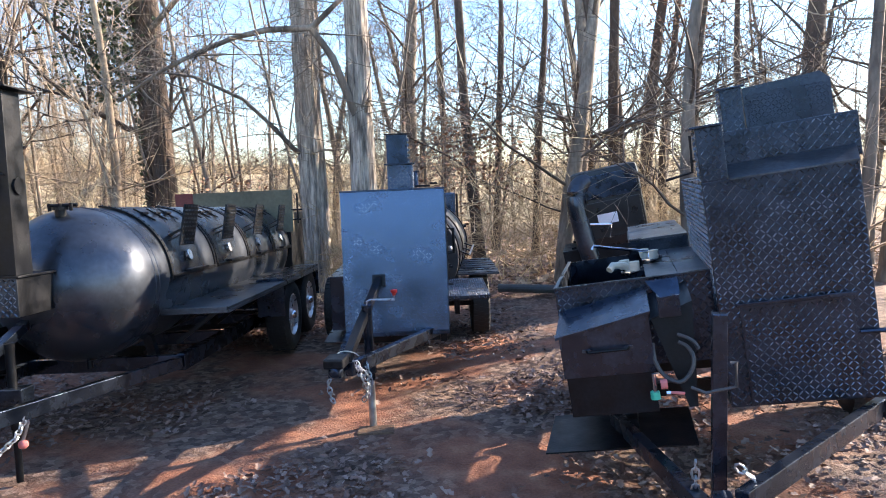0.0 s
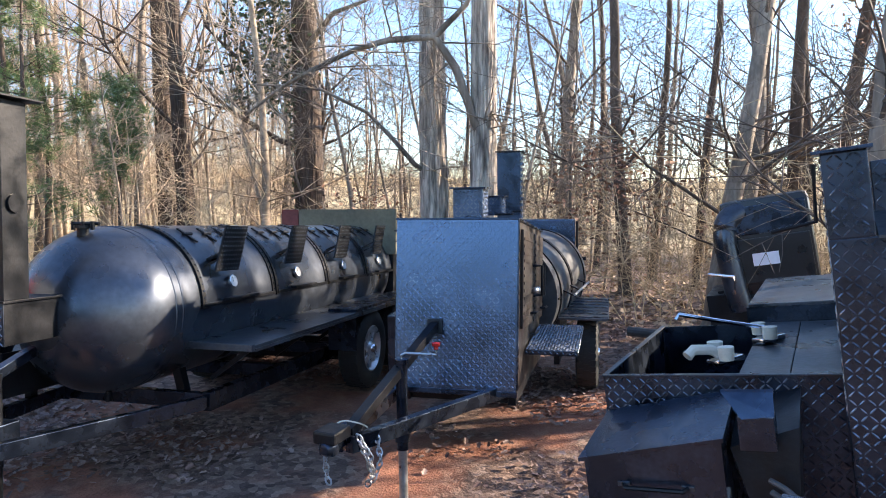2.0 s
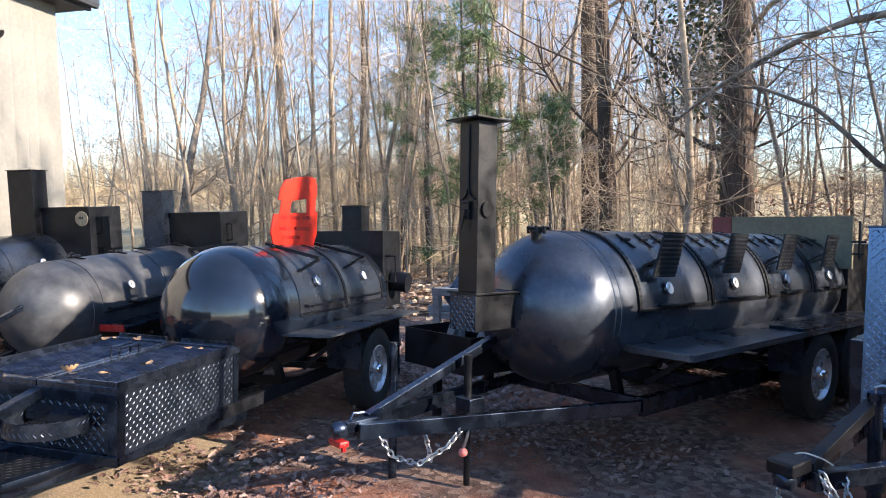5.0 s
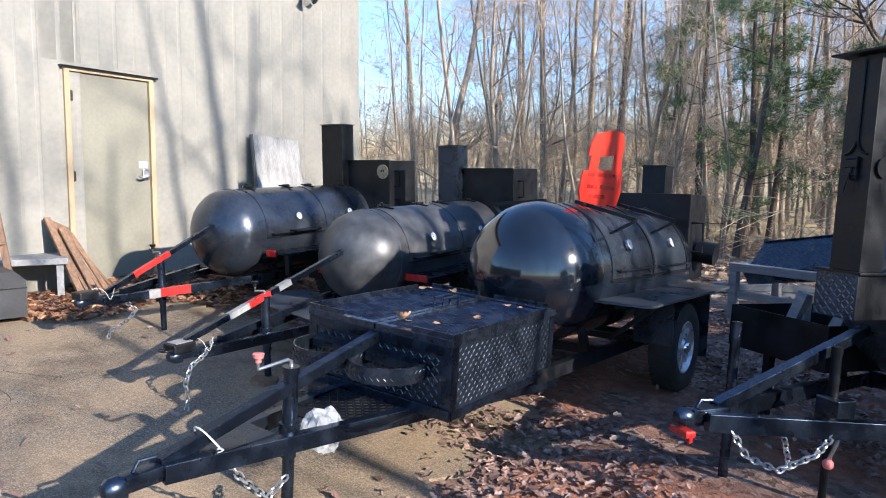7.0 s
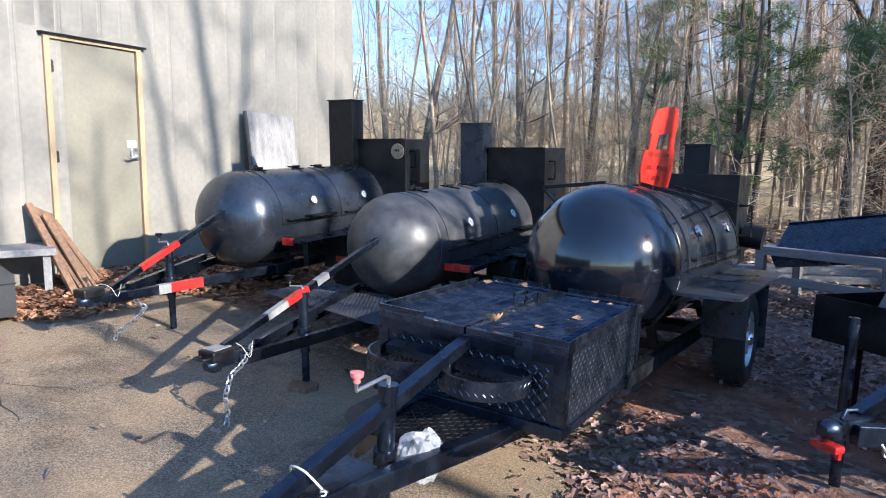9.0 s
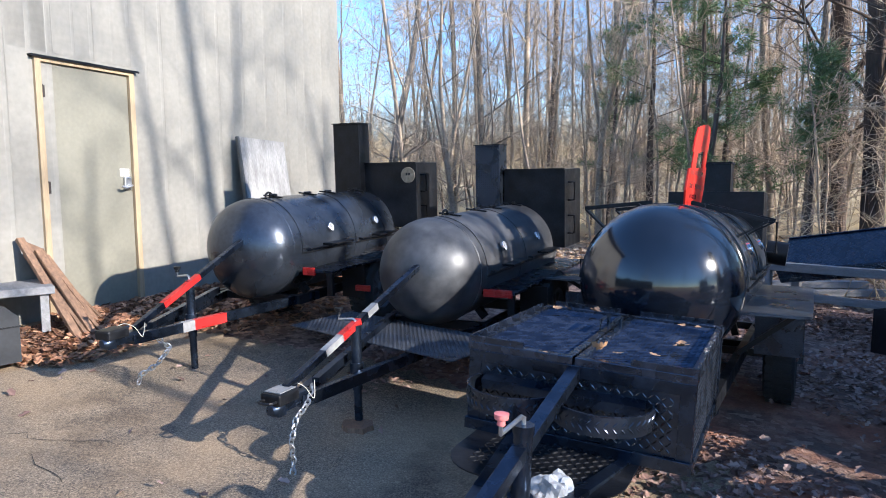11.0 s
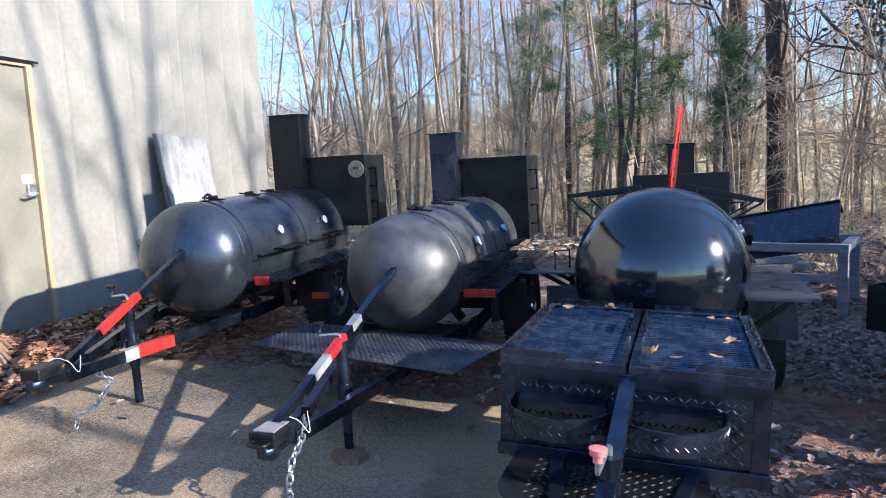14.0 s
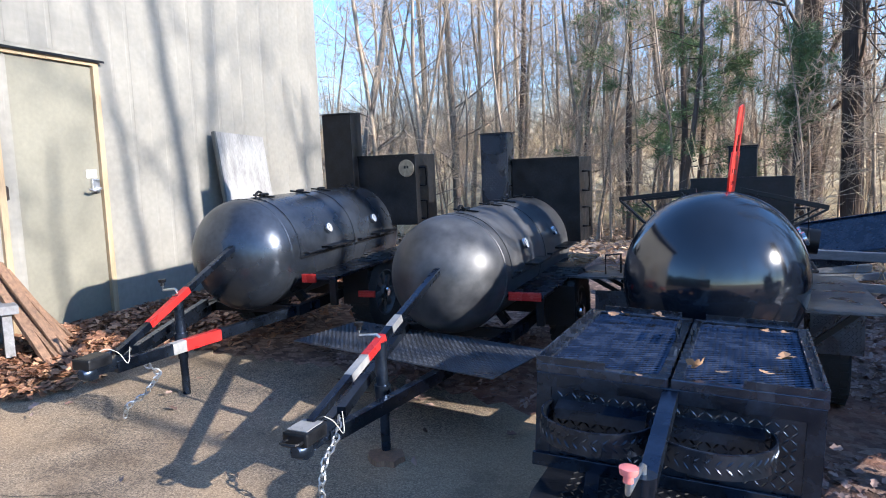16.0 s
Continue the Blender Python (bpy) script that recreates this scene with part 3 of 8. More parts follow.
def asphalt_cracks():
    """Thin crooked cracks that run across the drive."""
    rg = random.Random(71)
    for x, y, a, n in ((-5.5, 0.05, 58, 15), (-5.2, 0.42, 8, 7)):
        bm = bmesh.new()
        last = None
        for k in range(n):
            w = 0.0016 * math.sin(3.1416 * (k + 0.5) / n) + 0.0008
            d = radians(a + 38 * noise.noise((k * 0.35, a, 2.0)) + rg.gauss(0, 18))
            x, y = x + 0.07 * math.cos(d), y + 0.07 * math.sin(d)
            z = ground_z(x, y) + 0.0165 + 0.004 * noise.noise((x * 2, y * 2, 2))
            px, py = -math.sin(d) * w, math.cos(d) * w
            row = [bm.verts.new((x + px, y + py, z)), bm.verts.new((x - px, y - py, z))]
            if last:
                bm.faces.new((last[0], last[1], row[1], row[0]))
            last = row
        part("crack", bm, M_CRACK, asphalt)


make_ground()
make_treeline()
asphalt = make_asphalt()
asphalt_cracks()
WALL = pose(-8.628, 0.985, 0, 0, 0, 130.83)
WZ0, WZ1 = 0.3, 4.86


def make_building():
    house = thing("workshop_building", WALL, "off-white metal-clad workshop with a dark gutter", "building", kind="structure")
    bm = bmesh.new()
    for x0, x1, z0, z1 in ((-4, -0.98, WZ0, WZ1), (0.0, 3.62, WZ0, WZ1), (-0.98, 0.0, 2.79, WZ1)):
        box(bm, x0, x1, 0.012, 0.2, z0, z1)
    box(bm, 3.42, 3.62, 0.2, 9, WZ0, WZ1), box(bm, -4, -3.8, 0.2, 9, WZ0, WZ1), box(bm, -3.8, 3.42, 8.8, 9, WZ0, WZ1)
    box(bm, -3.8, 3.42, 0.2, 8.8, WZ0, WZ0 + 0.2)
    part("wall_core", bm, M_WALL, house)
    def sheet_mesh(w, h):
        b = bmesh.new()
        rib = [(0, 0), (w * 0.44, 0), (w * 0.46, -0.0008), (w * 0.5, -0.0008), (w * 0.52, 0), (w - 0.05, 0), (w - 0.04, -0.0014), (w - 0.012, -0.0014), (w - 0.002, 0)]
        rows = [[b.verts.new((x, y, z)) for x, y in rib] for z in (0, h)]
        for k in range(len(rib) - 1):
            b.faces.new((rows[0][k], rows[0][k + 1], rows[1][k + 1], rows[1][k]))
        me = bpy.data.meshes.new("siding_panel")
        b.to_mesh(me)
        b.free()
        return me
    w = 0.403
    full, over = sheet_mesh(w, WZ1 - WZ0), sheet_mesh(w, WZ1 - 2.83)
    full.materials.append(M_WALL), over.materials.append(M_WALL)
    for k in range(18):
        x = 3.62 - w * (k + 1)
        if -0.99 < x + w / 2 < 0.0 or -1.1 < x < -0.05:
            continue
        ob = new("siding_panel", full)
        ob.parent, ob.location = house, (x, 0.008, WZ0)
    for k in range(3):
        ob = new("siding_panel", over)
        ob.parent, ob.location = house, (-1.2 + k * w, 0.008, 2.83)
    bm = bmesh.new()
    box(bm, -4.3, 3.95, -0.28, 9.3, 4.86, 4.9), box(bm, -4.3, 3.95, -0.32, -0.26, 4.84, 5.02, 0.01)
    box(bm, -4.3, 3.95, -0.4, 9.3, 5.02, 5.08)
    part("roof", bm, M_FASCIA, house, "dark grey roof edge and soffit")
    bm = bmesh.new()
    lip = [(-0.32, 5.0), (-0.34, 4.9), (-0.37, 4.87), (-0.43, 4.88), (-0.45, 4.93), (-0.45, 5.02)]
    rows = [[bm.verts.new((x, y, z)) for y, z in lip] for x in (-4.3, 3.97)]
    for k in range(len(lip) - 1):
        bm.faces.new((rows[0][k], rows[0][k + 1], rows[1][k + 1], rows[1][k]))
    for r in rows:
        bm.faces.new(r)
    part("gutter", bm, M_FASCIA, house)
    return house


house = make_building()


def make_door():
    d = thing("door_1", WALL, "closed grey-beige flush door in a bare tan wood jamb", "door", kind="structure")
    bm = bmesh.new()
    for x0, x1, z0, z1 in ((-0.99, -0.935, 0.5, 2.775), (-0.05, 0.005, 0.5, 2.775), (-0.935, -0.05, 2.74, 2.775)):
        box(bm, x0, x1, -0.02, 0.1, z0, z1, 0.003)
    part("jamb", bm, M_JAMB, d, "bare yellow-tan wooden jamb")
    part("door_leaf", cube(-0.932, -0.053, 0.012, 0.055, 0.5, 2.737, 0.003), M_DOOR, d)
    bm = bmesh.new()
    box(bm, -1.03, 0.05, -0.045, 0.01, 2.78, 2.79, 0.002), box(bm, -1.03, 0.05, -0.045, -0.041, 2.77, 2.785)
    part("drip_cap", bm, M_STEEL_FLAT, d, "dark metal drip cap")
    for z in (2.5, 1.69, 0.92):
        bm = bmesh.new()
        tube(bm, [(-0.925, -0.004, z - 0.055), (-0.925, -0.004, z + 0.055)], 0.009, 8)
        box(bm, -0.93, -0.895, 0.006, 0.013, z - 0.05, z + 0.05)
        part("hinge", bm, M_RUST, d)
    bm = bmesh.new()
    box(bm, -0.155, -0.075, -0.012, 0.012, 1.66, 1.78, 0.008)
    part("lock_plate", bm, M_GALV, d, "silver lever lock plate")
    bm = bmesh.new()
    tube(bm, [(-0.115, 0.0, 1.7), (-0.115, -0.06, 1.7), (-0.135, -0.07, 1.695), (-0.2, -0.07, 1.68), (-0.235, -0.065, 1.695)], 0.012, 8)
    part("lever", bm, M_GALV, d, "dark grey lever handle")
    part("sticker", cube(-0.185, -0.085, 0.008, 0.0125, 1.79, 1.86, 0), M_STICKER, d, "small white sticker")
    part("threshold", cube(-0.99, 0.0, -0.03, 0.15, 0.47, 0.5, 0.004), M_GALV, d)


make_door()


def make_wall_lamp():
    t = thing("security_light", WALL @ pose(2.4, 0, 4.2), "twin-head grey security light on the wall", "wall light")
    part("mount", cube(-0.05, 0.05, -0.045, 0.0, -0.06, 0.06, 0.01), M_GALV, t)
    for dx, lab, mt in ((-0.06, "white lamp head", M_WHITEBOARD), (0.07, "black lamp head", M_BLACKPLASTIC)):
        bm = bmesh.new()
        lathe_y(bm, [(0, 0.0), (0.0, 0.03), (-0.06, 0.045), (-0.1, 0.065), (-0.1, 0.0)], 16)
        part("lamp_head", bm, mt, t, lab, m=pose(dx, -0.06, 0.02 if dx > 0 else -0.04, 35, 0, 20 if dx > 0 else -20))


make_wall_lamp()

# ---- parts that the trailers share ----
def make_wheel(parent, x, y, z, r=0.34, w=0.2, side=1, rim_paint=M_RIM):
    """A trailer wheel on the x axis; side is where its outer face looks."""
    s = side
    tyre = bmesh.new()
    lathe_x(tyre, [(-w * 0.42, r * 0.58), (-w * 0.5, r * 0.72), (-w * 0.48, r * 0.9), (-w * 0.38, r * 0.985), (-w * 0.15, r), (w * 0.15, r), (w * 0.38, r * 0.985), (w * 0.48, r * 0.9), (w * 0.5, r * 0.72), (w * 0.42, r * 0.58)], 36)
    for k in range(36):
        a = 6.28319 * k / 36
        for dx in (-0.06, 0.0, 0.06):
            m = Matrix.Rotation(a + dx, 4, "X") @ Matrix.Translation((dx, 0, r))
            box(tyre, -0.022, 0.022, -0.018, 0.018, -0.006, 0.004, 0, m)
    wheel = part("wheel", tyre, M_TYRE, parent, "black trailer tyre", True, pose(x, y, z))
    rim = bmesh.new()
    lathe_x(rim, [(s * w * 0.42, r * 0.6), (s * w * 0.44, r * 0.56), (s * w * 0.3, r * 0.52), (s * w * 0.2, r * 0.46), (s * w * 0.28, r * 0.3), (s * w * 0.3, r * 0.18), (s * w * 0.42, r * 0.13), (s * w * 0.44, 0.0)], 32)
    for k in range(8):
        a = 6.28319 * k / 8
        m = Matrix.Rotation(a, 4, "X")
        box(rim, s * w * 0.22, s * w * 0.34, -0.02, 0.02, r * 0.2, r * 0.5, 0.004, m)
    part("rim", rim, rim_paint, wheel, "silver spoked rim", True)
    hub = bmesh.new()
    lathe_x(hub, [(s * w * 0.42, 0.045), (s * w * 0.5, 0.042), (s * w * 0.56, 0.03), (s * w * 0.57, 0.0)], 20)
    part("hub_cap", hub, M_CHROME, wheel, "", True)
    return wheel


def make_gauge(parent, x, y, z, ang, r=0.045):
    """A round thermometer on the tank's side; ang: degrees above level to which it looks."""
    m = pose(x, y, z, 0, -ang, 0)
    bm = bmesh.new()
    lathe_x(bm, [(-0.02, 0.008), (0.012, 0.008), (0.012, r), (0.03, r), (0.032, r * 0.9), (0.026, r * 0.88)], 20)
    g = part("gauge", bm, M_CHROME, parent, "round thermometer with white face", True, m)
    bm = bmesh.new()
    lathe_x(bm, [(0.0265, r * 0.88), (0.0268, 0.0)], 20)
    part("dial", bm, M_GAUGE, g)
    bm = bmesh.new()
    box(bm, 0.0268, 0.028, -0.002, 0.002, -0.005, r * 0.7)
    part("needle", bm, M_STEEL_FLAT, g)


def make_jack(parent, x, y, z0, z1, tube_r=0.032, base=True, foot=None, crank=(0.18, 40), knob=M_KNOB, material=M_STEEL, lower=None):
    """A tongue jack: outer tube, inner leg, foot plate, crank with knob."""
    zm = z0 + (z1 - z0) * 0.4
    bm = bmesh.new()
    tube(bm, [(x, y, zm), (x, y, z1)], tube_r, 14)
    tube(bm, [(x, y, z1 - 0.02), (x, y, z1 + 0.012)], tube_r * 1.12, 14)
    tube(bm, [(x, y, zm + 0.05), (x, y, zm + 0.16)], tube_r * 1.35, 14)
    j = part("jack", bm, material, parent, "screw jack on the tongue", True)
    bm = bmesh.new()
    tube(bm, [(x, y, z0 + 0.01), (x, y, zm + 0.02)], tube_r * 0.8, 14)
    part("leg", bm, lower or material, j, "", True)
    if base:
        bm = bmesh.new()
        box(bm, x - 0.075, x + 0.075, y - 0.075, y + 0.075, z0 - 0.012, z0 + 0.012, 0.004)
        part("foot_plate", bm, material, j)
    if crank:
        ln, a = crank
        dx, dy = math.cos(radians(a)) * ln, math.sin(radians(a)) * ln
        bm = bmesh.new()
        tube(bm, [(x, y, z1), (x, y, z1 + 0.035), (x + dx * 0.12, y + dy * 0.12, z1 + 0.045), (x + dx, y + dy, z1 + 0.03), (x + dx, y + dy, z1 + 0.06)], 0.008, 8)
        c = part("crank", bm, M_GALV, j, "zinc-plated crank", True)
        bm = bmesh.new()
        kz = z1 + 0.06
        lathe_y(bm, [(0, 0.0), (0.0, 0.014), (0.016, 0.012), (0.021, 0.023), (0.038, 0.025), (0.042, 0.0)], 12)
        part("knob", bm, knob, c, "faded red crank knob", True, pose(x + dx, y + dy, kz, 90, 0, 0))
    return j


def make_coupler(parent, x, y, z, yaw=0.0, lock=None):
    """A ball coupler pointing along -y."""
    m = pose(x, y, z, 0, 0, yaw)
    bm = bmesh.new()
    box(bm, -0.034, 0.034, -0.01, 0.2, -0.03, 0.03, 0.008)
    lathe_y(bm, [(-0.085, 0.0), (-0.08, 0.024), (-0.06, 0.04), (-0.025, 0.043), (0.0, 0.034)], 18, (0, 0, -0.005))
    box(bm, -0.04, 0.04, -0.06, -0.005, -0.042, -0.005, 0.008)
    c = part("coupler", bm, M_STEEL, parent, "ball hitch coupler", True, m)
    bm = bmesh.new()
    tube(bm, [(0, 0.03, 0.03), (0, 0.05, 0.065), (0.0, 0.12, 0.06)], 0.008, 8)
    part("latch", bm, M_STEEL, c, "", True)
    if lock:
        pl = part("padlock", cube(-0.062, 0.058, -0.075, 0.075, 0.015, 0.075, 0.012), M_STEEL_FLAT, c, "block-shaped hitch lock")
        if lock is not M_STEEL_FLAT:
            part("lock_plate", cube(-0.05, 0.046, -0.055, 0.06, 0.0735, 0.079, 0.001), lock, pl, "grey metal label plate")
            bm = bmesh.new()
            tube(bm, smooth_line([(-0.035, -0.06, 0.04), (-0.035, -0.12, 0.045), (0.035, -0.12, 0.045), (0.035, -0.06, 0.04)], 4), 0.007, 6)
            part("shackle", bm, M_STEEL_FLAT, pl)
    return c


def dome(R, depth, n=14):
    return [(-depth * math.cos(1.5708 * k / n), R * math.sin(1.5708 * k / n)) for k in range(n + 1)]


def make_tank(parent, R, depth, length, zc, material, tail=True, weld=(0.0,), x=0.0):
    """A former gas tank lying along y, with a domed head towards -y."""
    bm = bmesh.new()
    prof = dome(R, depth) + [(length * k / 6, R) for k in range(1, 7)]
    prof += [(length + depth * 0.6 * math.sin(1.5708 * k / 6), R * math.cos(1.5708 * k / 6)) for k in range(1, 7)] if tail else [(length, 0.0)]
    lathe_y(bm, prof, 64, (x, 0, zc))
    t = part("tank", bm, material, parent, "", True)
    for y in weld:
        bm = bmesh.new()
        lathe_y(bm, [(y - 0.012, R - 0.002), (y - 0.006, R + 0.0035), (y + 0.006, R + 0.0035), (y + 0.012, R - 0.002)], 64, (x, 0, zc))
        part("weld_seam", bm, material, t, "", True)
    return t


def tank_door(parent, R, y0, y1, a0, a1, zc, material, name="lid", t=0.006, x=0.0):
    """A curved door on the tank from y0 to y1; a0 to a1: degrees from the top, to the right."""
    bm = bmesh.new()
    k = 22
    rows = []
    for rr in (R + 0.0015, R + t):
        rows.append([[bm.verts.new((x + rr * math.sin(radians(a0 + (a1 - a0) * i / k)), y, zc + rr * math.cos(radians(a0 + (a1 - a0) * i / k)))) for i in range(k + 1)] for y in (y0, y1)])
    for i in range(k):
        bm.faces.new((rows[1][0][i], rows[1][0][i + 1], rows[1][1][i + 1], rows[1][1][i]))
        for e in (0, 1):
            bm.faces.new((rows[0][e][i], rows[0][e][i + 1], rows[1][e][i + 1], rows[1][e][i]))
    for i in (0, k):
        bm.faces.new((rows[0][0][i], rows[1][0][i], rows[1][1][i], rows[0][1][i]))
    return part(name, bm, material, parent, "", True)


def on_tank(R, a, zc, x=0.0):
    return x + R * math.sin(radians(a)), zc + R * math.cos(radians(a))


def strap_band(parent, R, y, a0, a1, zc, w=0.035, rivets=True, material=M_STEEL_FLAT):
    """The overlap strip round a door's edge, with its row of weld dots."""
    bm = bmesh.new()
    k = 20
    vs = [[bm.verts.new((r * math.sin(radians(a0 + (a1 - a0) * i / k)), y + dy, zc + r * math.cos(radians(a0 + (a1 - a0) * i / k)))) for i in range(k + 1)] for dy, r in ((-w / 2, R), (-w / 2, R + 0.012), (w / 2, R + 0.012), (w / 2, R))]
    for a, b in zip(vs, vs[1:]):
        for i in range(k):
            bm.faces.new((a[i], a[i + 1], b[i + 1], b[i]))
    band = part("door_strip", bm, material, parent, "", False)
    if rivets:
        bm = bmesh.new()
        for i in range(18):
            a = a0 + (a1 - a0) * (i + 0.5) / 18
            px, pz = on_tank(R + 0.013, a, zc)
            m = Matrix.Translation((px, y + w * 0.1, pz))
            bmesh.ops.create_icosphere(bm, subdivisions=1, radius=0.007, matrix=m)
        tagged(part("weld_bead", bm, M_STEEL, band), "row of small weld beads", kind="stuff")
    return band


def hinge_tabs(parent, R, ys, zc, a=8):
    """Flat hinge bars that lie along the tank's curve, each with its pin."""
    tx, tz = math.cos(radians(a)), -math.sin(radians(a))
    for y in ys:
        x, z = on_tank(R + 0.017, a, zc)
        bm = bmesh.new()
        beam(bm, (x - 0.09 * tx, y, z - 0.09 * tz - 0.006), (x + 0.09 * tx, y, z + 0.09 * tz - 0.006), 0.022, 0.012, 0.002)
        tube(bm, [(x, y - 0.045, z + 0.004), (x, y + 0.045, z + 0.004)], 0.012, 8)
        part("hinge", bm, M_STEEL_FLAT, parent)


def fender(parent, x0, x1, y0, y1, z0, z1, material=M_STEEL):
    bm = bmesh.new()
    box(bm, x0, x1, y0, y1, z1 - 0.006, z1, 0.002)
    box(bm, x0, x0 + 0.006, y0, y1, z0, z1 - 0.006), box(bm, x1 - 0.004, x1, y0, y1, z1 - 0.05, z1 - 0.006)
    for ya, yb in ((y0, y0 + 0.006), (y1 - 0.006, y1)):
        box(bm, x0 + 0.006, x1, ya, yb, z0, z1 - 0.006)
    return part("fender", bm, material, parent)

# ---- the long tank smoker trailer ----
def smoker_long():
    gz = 0.056
    T = thing("smoker_trailer", pose(-2.954, 5.457, gz, -2.677, 0, 3.728), "long black tank barbecue smoker on a tandem-axle trailer", "smoker trailer", "smoker trailers")
    R, zc = 0.521, 1.057
    tank = make_tank(T, R, 0.485, 3.75, zc, M_TANK, weld=(0.0, 0.06))
    for k in range(4):
        y0 = 0.25 + 0.945 * k
        y1 = y0 + 0.9
        lid = tank_door(tank, R, y0, y1, 4, 89, zc, M_TANK)
        strap_band(lid, R + 0.004, y0 + 0.005, 4, 91, zc)
        strap_band(lid, R + 0.004, y1 - 0.01, 6, 88, zc, 0.03, k < 2)
        x, z = on_tank(R + 0.012, 89, zc)
        bm = bmesh.new()
        box(bm, x - 0.012, x + 0.012, y0, y1, z - 0.012, z + 0.012, 0.003), box(bm, x, x + 0.05, y0 + 0.22, y1 - 0.3, z + 0.012, z + 0.03, 0.003)
        part("door_ledge", bm, M_STEEL_FLAT, lid)
        hinge_tabs(lid, R, (y0 + 0.2, y0 + 0.42, y0 + 0.62), zc, 30)
        gx, gzz = on_tank(R + 0.004, 75, zc)
        make_gauge(lid, gx, 0.59 + 0.945 * k, gzz, 15)
        # perforated counterweight plate with its bent foot
        p0 = 0.34 + 0.93 * k
        bm = bmesh.new()
        a, b, c, d = Vector((0.55, p0, zc + 0.225)), Vector((0.55, p0 + 0.27, zc + 0.22)), Vector((0.575, p0 + 0.36, zc + 0.52)), Vector((0.575, p0 + 0.09, zc + 0.525))
        for q in ((a, b, c, d),):
            v = [bm.verts.new(p) for p in q] + [bm.verts.new(p + Vector((0.012, 0, 0))) for p in q]
            for f in ((0, 1, 2, 3), (4, 5, 6, 7), (0, 1, 5, 4), (1, 2, 6, 5), (2, 3, 7, 6), (3, 0, 4, 7)):
                bm.faces.new([v[i] for i in f])
        plate = part("counterweight_plate", bm, M_STEEL_FLAT, lid, "perforated black steel plate")
        bm = bmesh.new()
        for i in range(9):
            for j in range(10):
                s, t = (i + 0.5) / 9, (j + 0.5) / 10
                p = a.lerp(b, s).lerp(d.lerp(c, s), t) + Vector((0.013, 0, 0))
                box(bm, p.x, p.x + 0.004, p.y - 0.006, p.y + 0.006, p.z - 0.006, p.z + 0.006)
        part("perforation", bm, M_SHELF, plate)
        bm = bmesh.new()
        beam(bm, (0.47, p0 + 0.02, zc + 0.26), (0.55, p0 + 0.05, zc + 0.3), 0.04, 0.012)
        beam(bm, (0.44, p0 + 0.13, zc + 0.3), (0.56, p0 + 0.16, zc + 0.36), 0.2, 0.01)
        part("bracket", bm, M_STEEL_FLAT, plate)
    bm = bmesh.new()
    tube(bm, [(0.02, -0.2, zc + R - 0.06), (0.02, -0.2, zc + R - 0.01)], 0.035, 12)
    tube(bm, [(0.02, -0.2, zc + R - 0.012), (0.02, -0.2, zc + R + 0.006)], 0.05, 10)
    tube(bm, [(-0.06, -0.2, zc + R + 0.016), (0.12, -0.18, zc + R + 0.016)], 0.012, 8)
    for x in (-0.05, 0.02, 0.09):
        tube(bm, [(x, -0.2, zc + R - 0.02), (x, -0.2, zc + R + 0.03)], 0.012, 8)
    part("valve_fitting", bm, M_STEEL_FLAT, tank, "", True)
    bm = bmesh.new()
    tube(bm, [(0.06, -0.06, zc - R + 0.01), (0.06, -0.06, zc - R - 0.045)], 0.02, 8)
    part("drain_nipple", bm, M_STEEL_FLAT, tank)
    # shelf
    bm = bmesh.new()
    box(bm, 0.45, 0.93, 0.16, 3.5, 0.815, 0.835, 0.002), box(bm, 0.45, 0.93, 0.16, 0.2, 0.8, 0.845, 0.004), box(bm, 0.9, 0.935, 0.2, 3.5, 0.795, 0.815)
    sh = part("side_shelf", bm, M_SHELF, T, "worn steel side shelf")
    for y in (0.45, 1.3, 2.1, 2.9):
        bars("shelf_bracket", sh, M_STEEL_FLAT, (((0.45, y, 0.55), (0.8, y, 0.8)),), 0.03, 0.03)
    # frame, axles and running gear
    bars("frame_rail", T, M_STEEL, [((0.56 * s, 0.22, 0.45), (0.62 * s, 4.2, 0.45)) for s in (-1, 1)], 0.06, 0.12, 0.004)
    bars("cross_bar", T, M_STEEL, [((-0.55, y, 0.45), (0.55, y, 0.45)) for y in (0.25, 1.2, 2.2, 3.2, 4.1)], 0.06, 0.1, 0.004)
    bars("cradle_post", T, M_STEEL_FLAT, [((0.34 * s, y, 0.48), (0.3 * s, y, zc - 0.42)) for y in (0.3, 1.6, 3.0) for s in (-1, 1)], 0.06, 0.06)
    for s in (-1, 1):
        bm = bmesh.new()
        beam(bm, (0.04 * s, -1.6, 0.5), (0.56 * s, 0.2, 0.45), 0.05, 0.085, 0.004)
        part("tongue_arm", bm, M_STEEL, T)
    bm = bmesh.new()
    beam(bm, (-0.03, -1.5, 0.54), (-0.12, -0.34, 0.9), 0.055, 0.055, 0.003)
    part("tongue_brace", bm, M_STEEL, T)
    make_coupler(T, 0, -1.66, 0.525)
    bm = bmesh.new()
    box(bm, -0.055, 0.06, -1.73, -1.67, 0.435, 0.468, 0.01), tube(bm, [(0.05, -1.7, 0.45), (0.05, -1.7, 0.415)], 0.014, 8)
    part("coupler_lock", bm, M_REFL_RED, T, "red coupler lock")
    bm = bmesh.new()
    chain(bm, [(0.08, -1.5, 0.48), (0.14, -1.45, 0.36), (0.2, -1.32, 0.31), (0.24, -1.15, 0.38), (0.22, -1.02, 0.46)])
    part("safety_chain", bm, M_GALV, T, "zinc safety chain", True)
    bm = bmesh.new()
    chain(bm, [(0.1, -1.2, 0.44), (0.12, -1.18, 0.33), (0.13, -1.17, 0.25)])
    part("safety_chain", bm, M_GALV, T, "zinc safety chain", True)
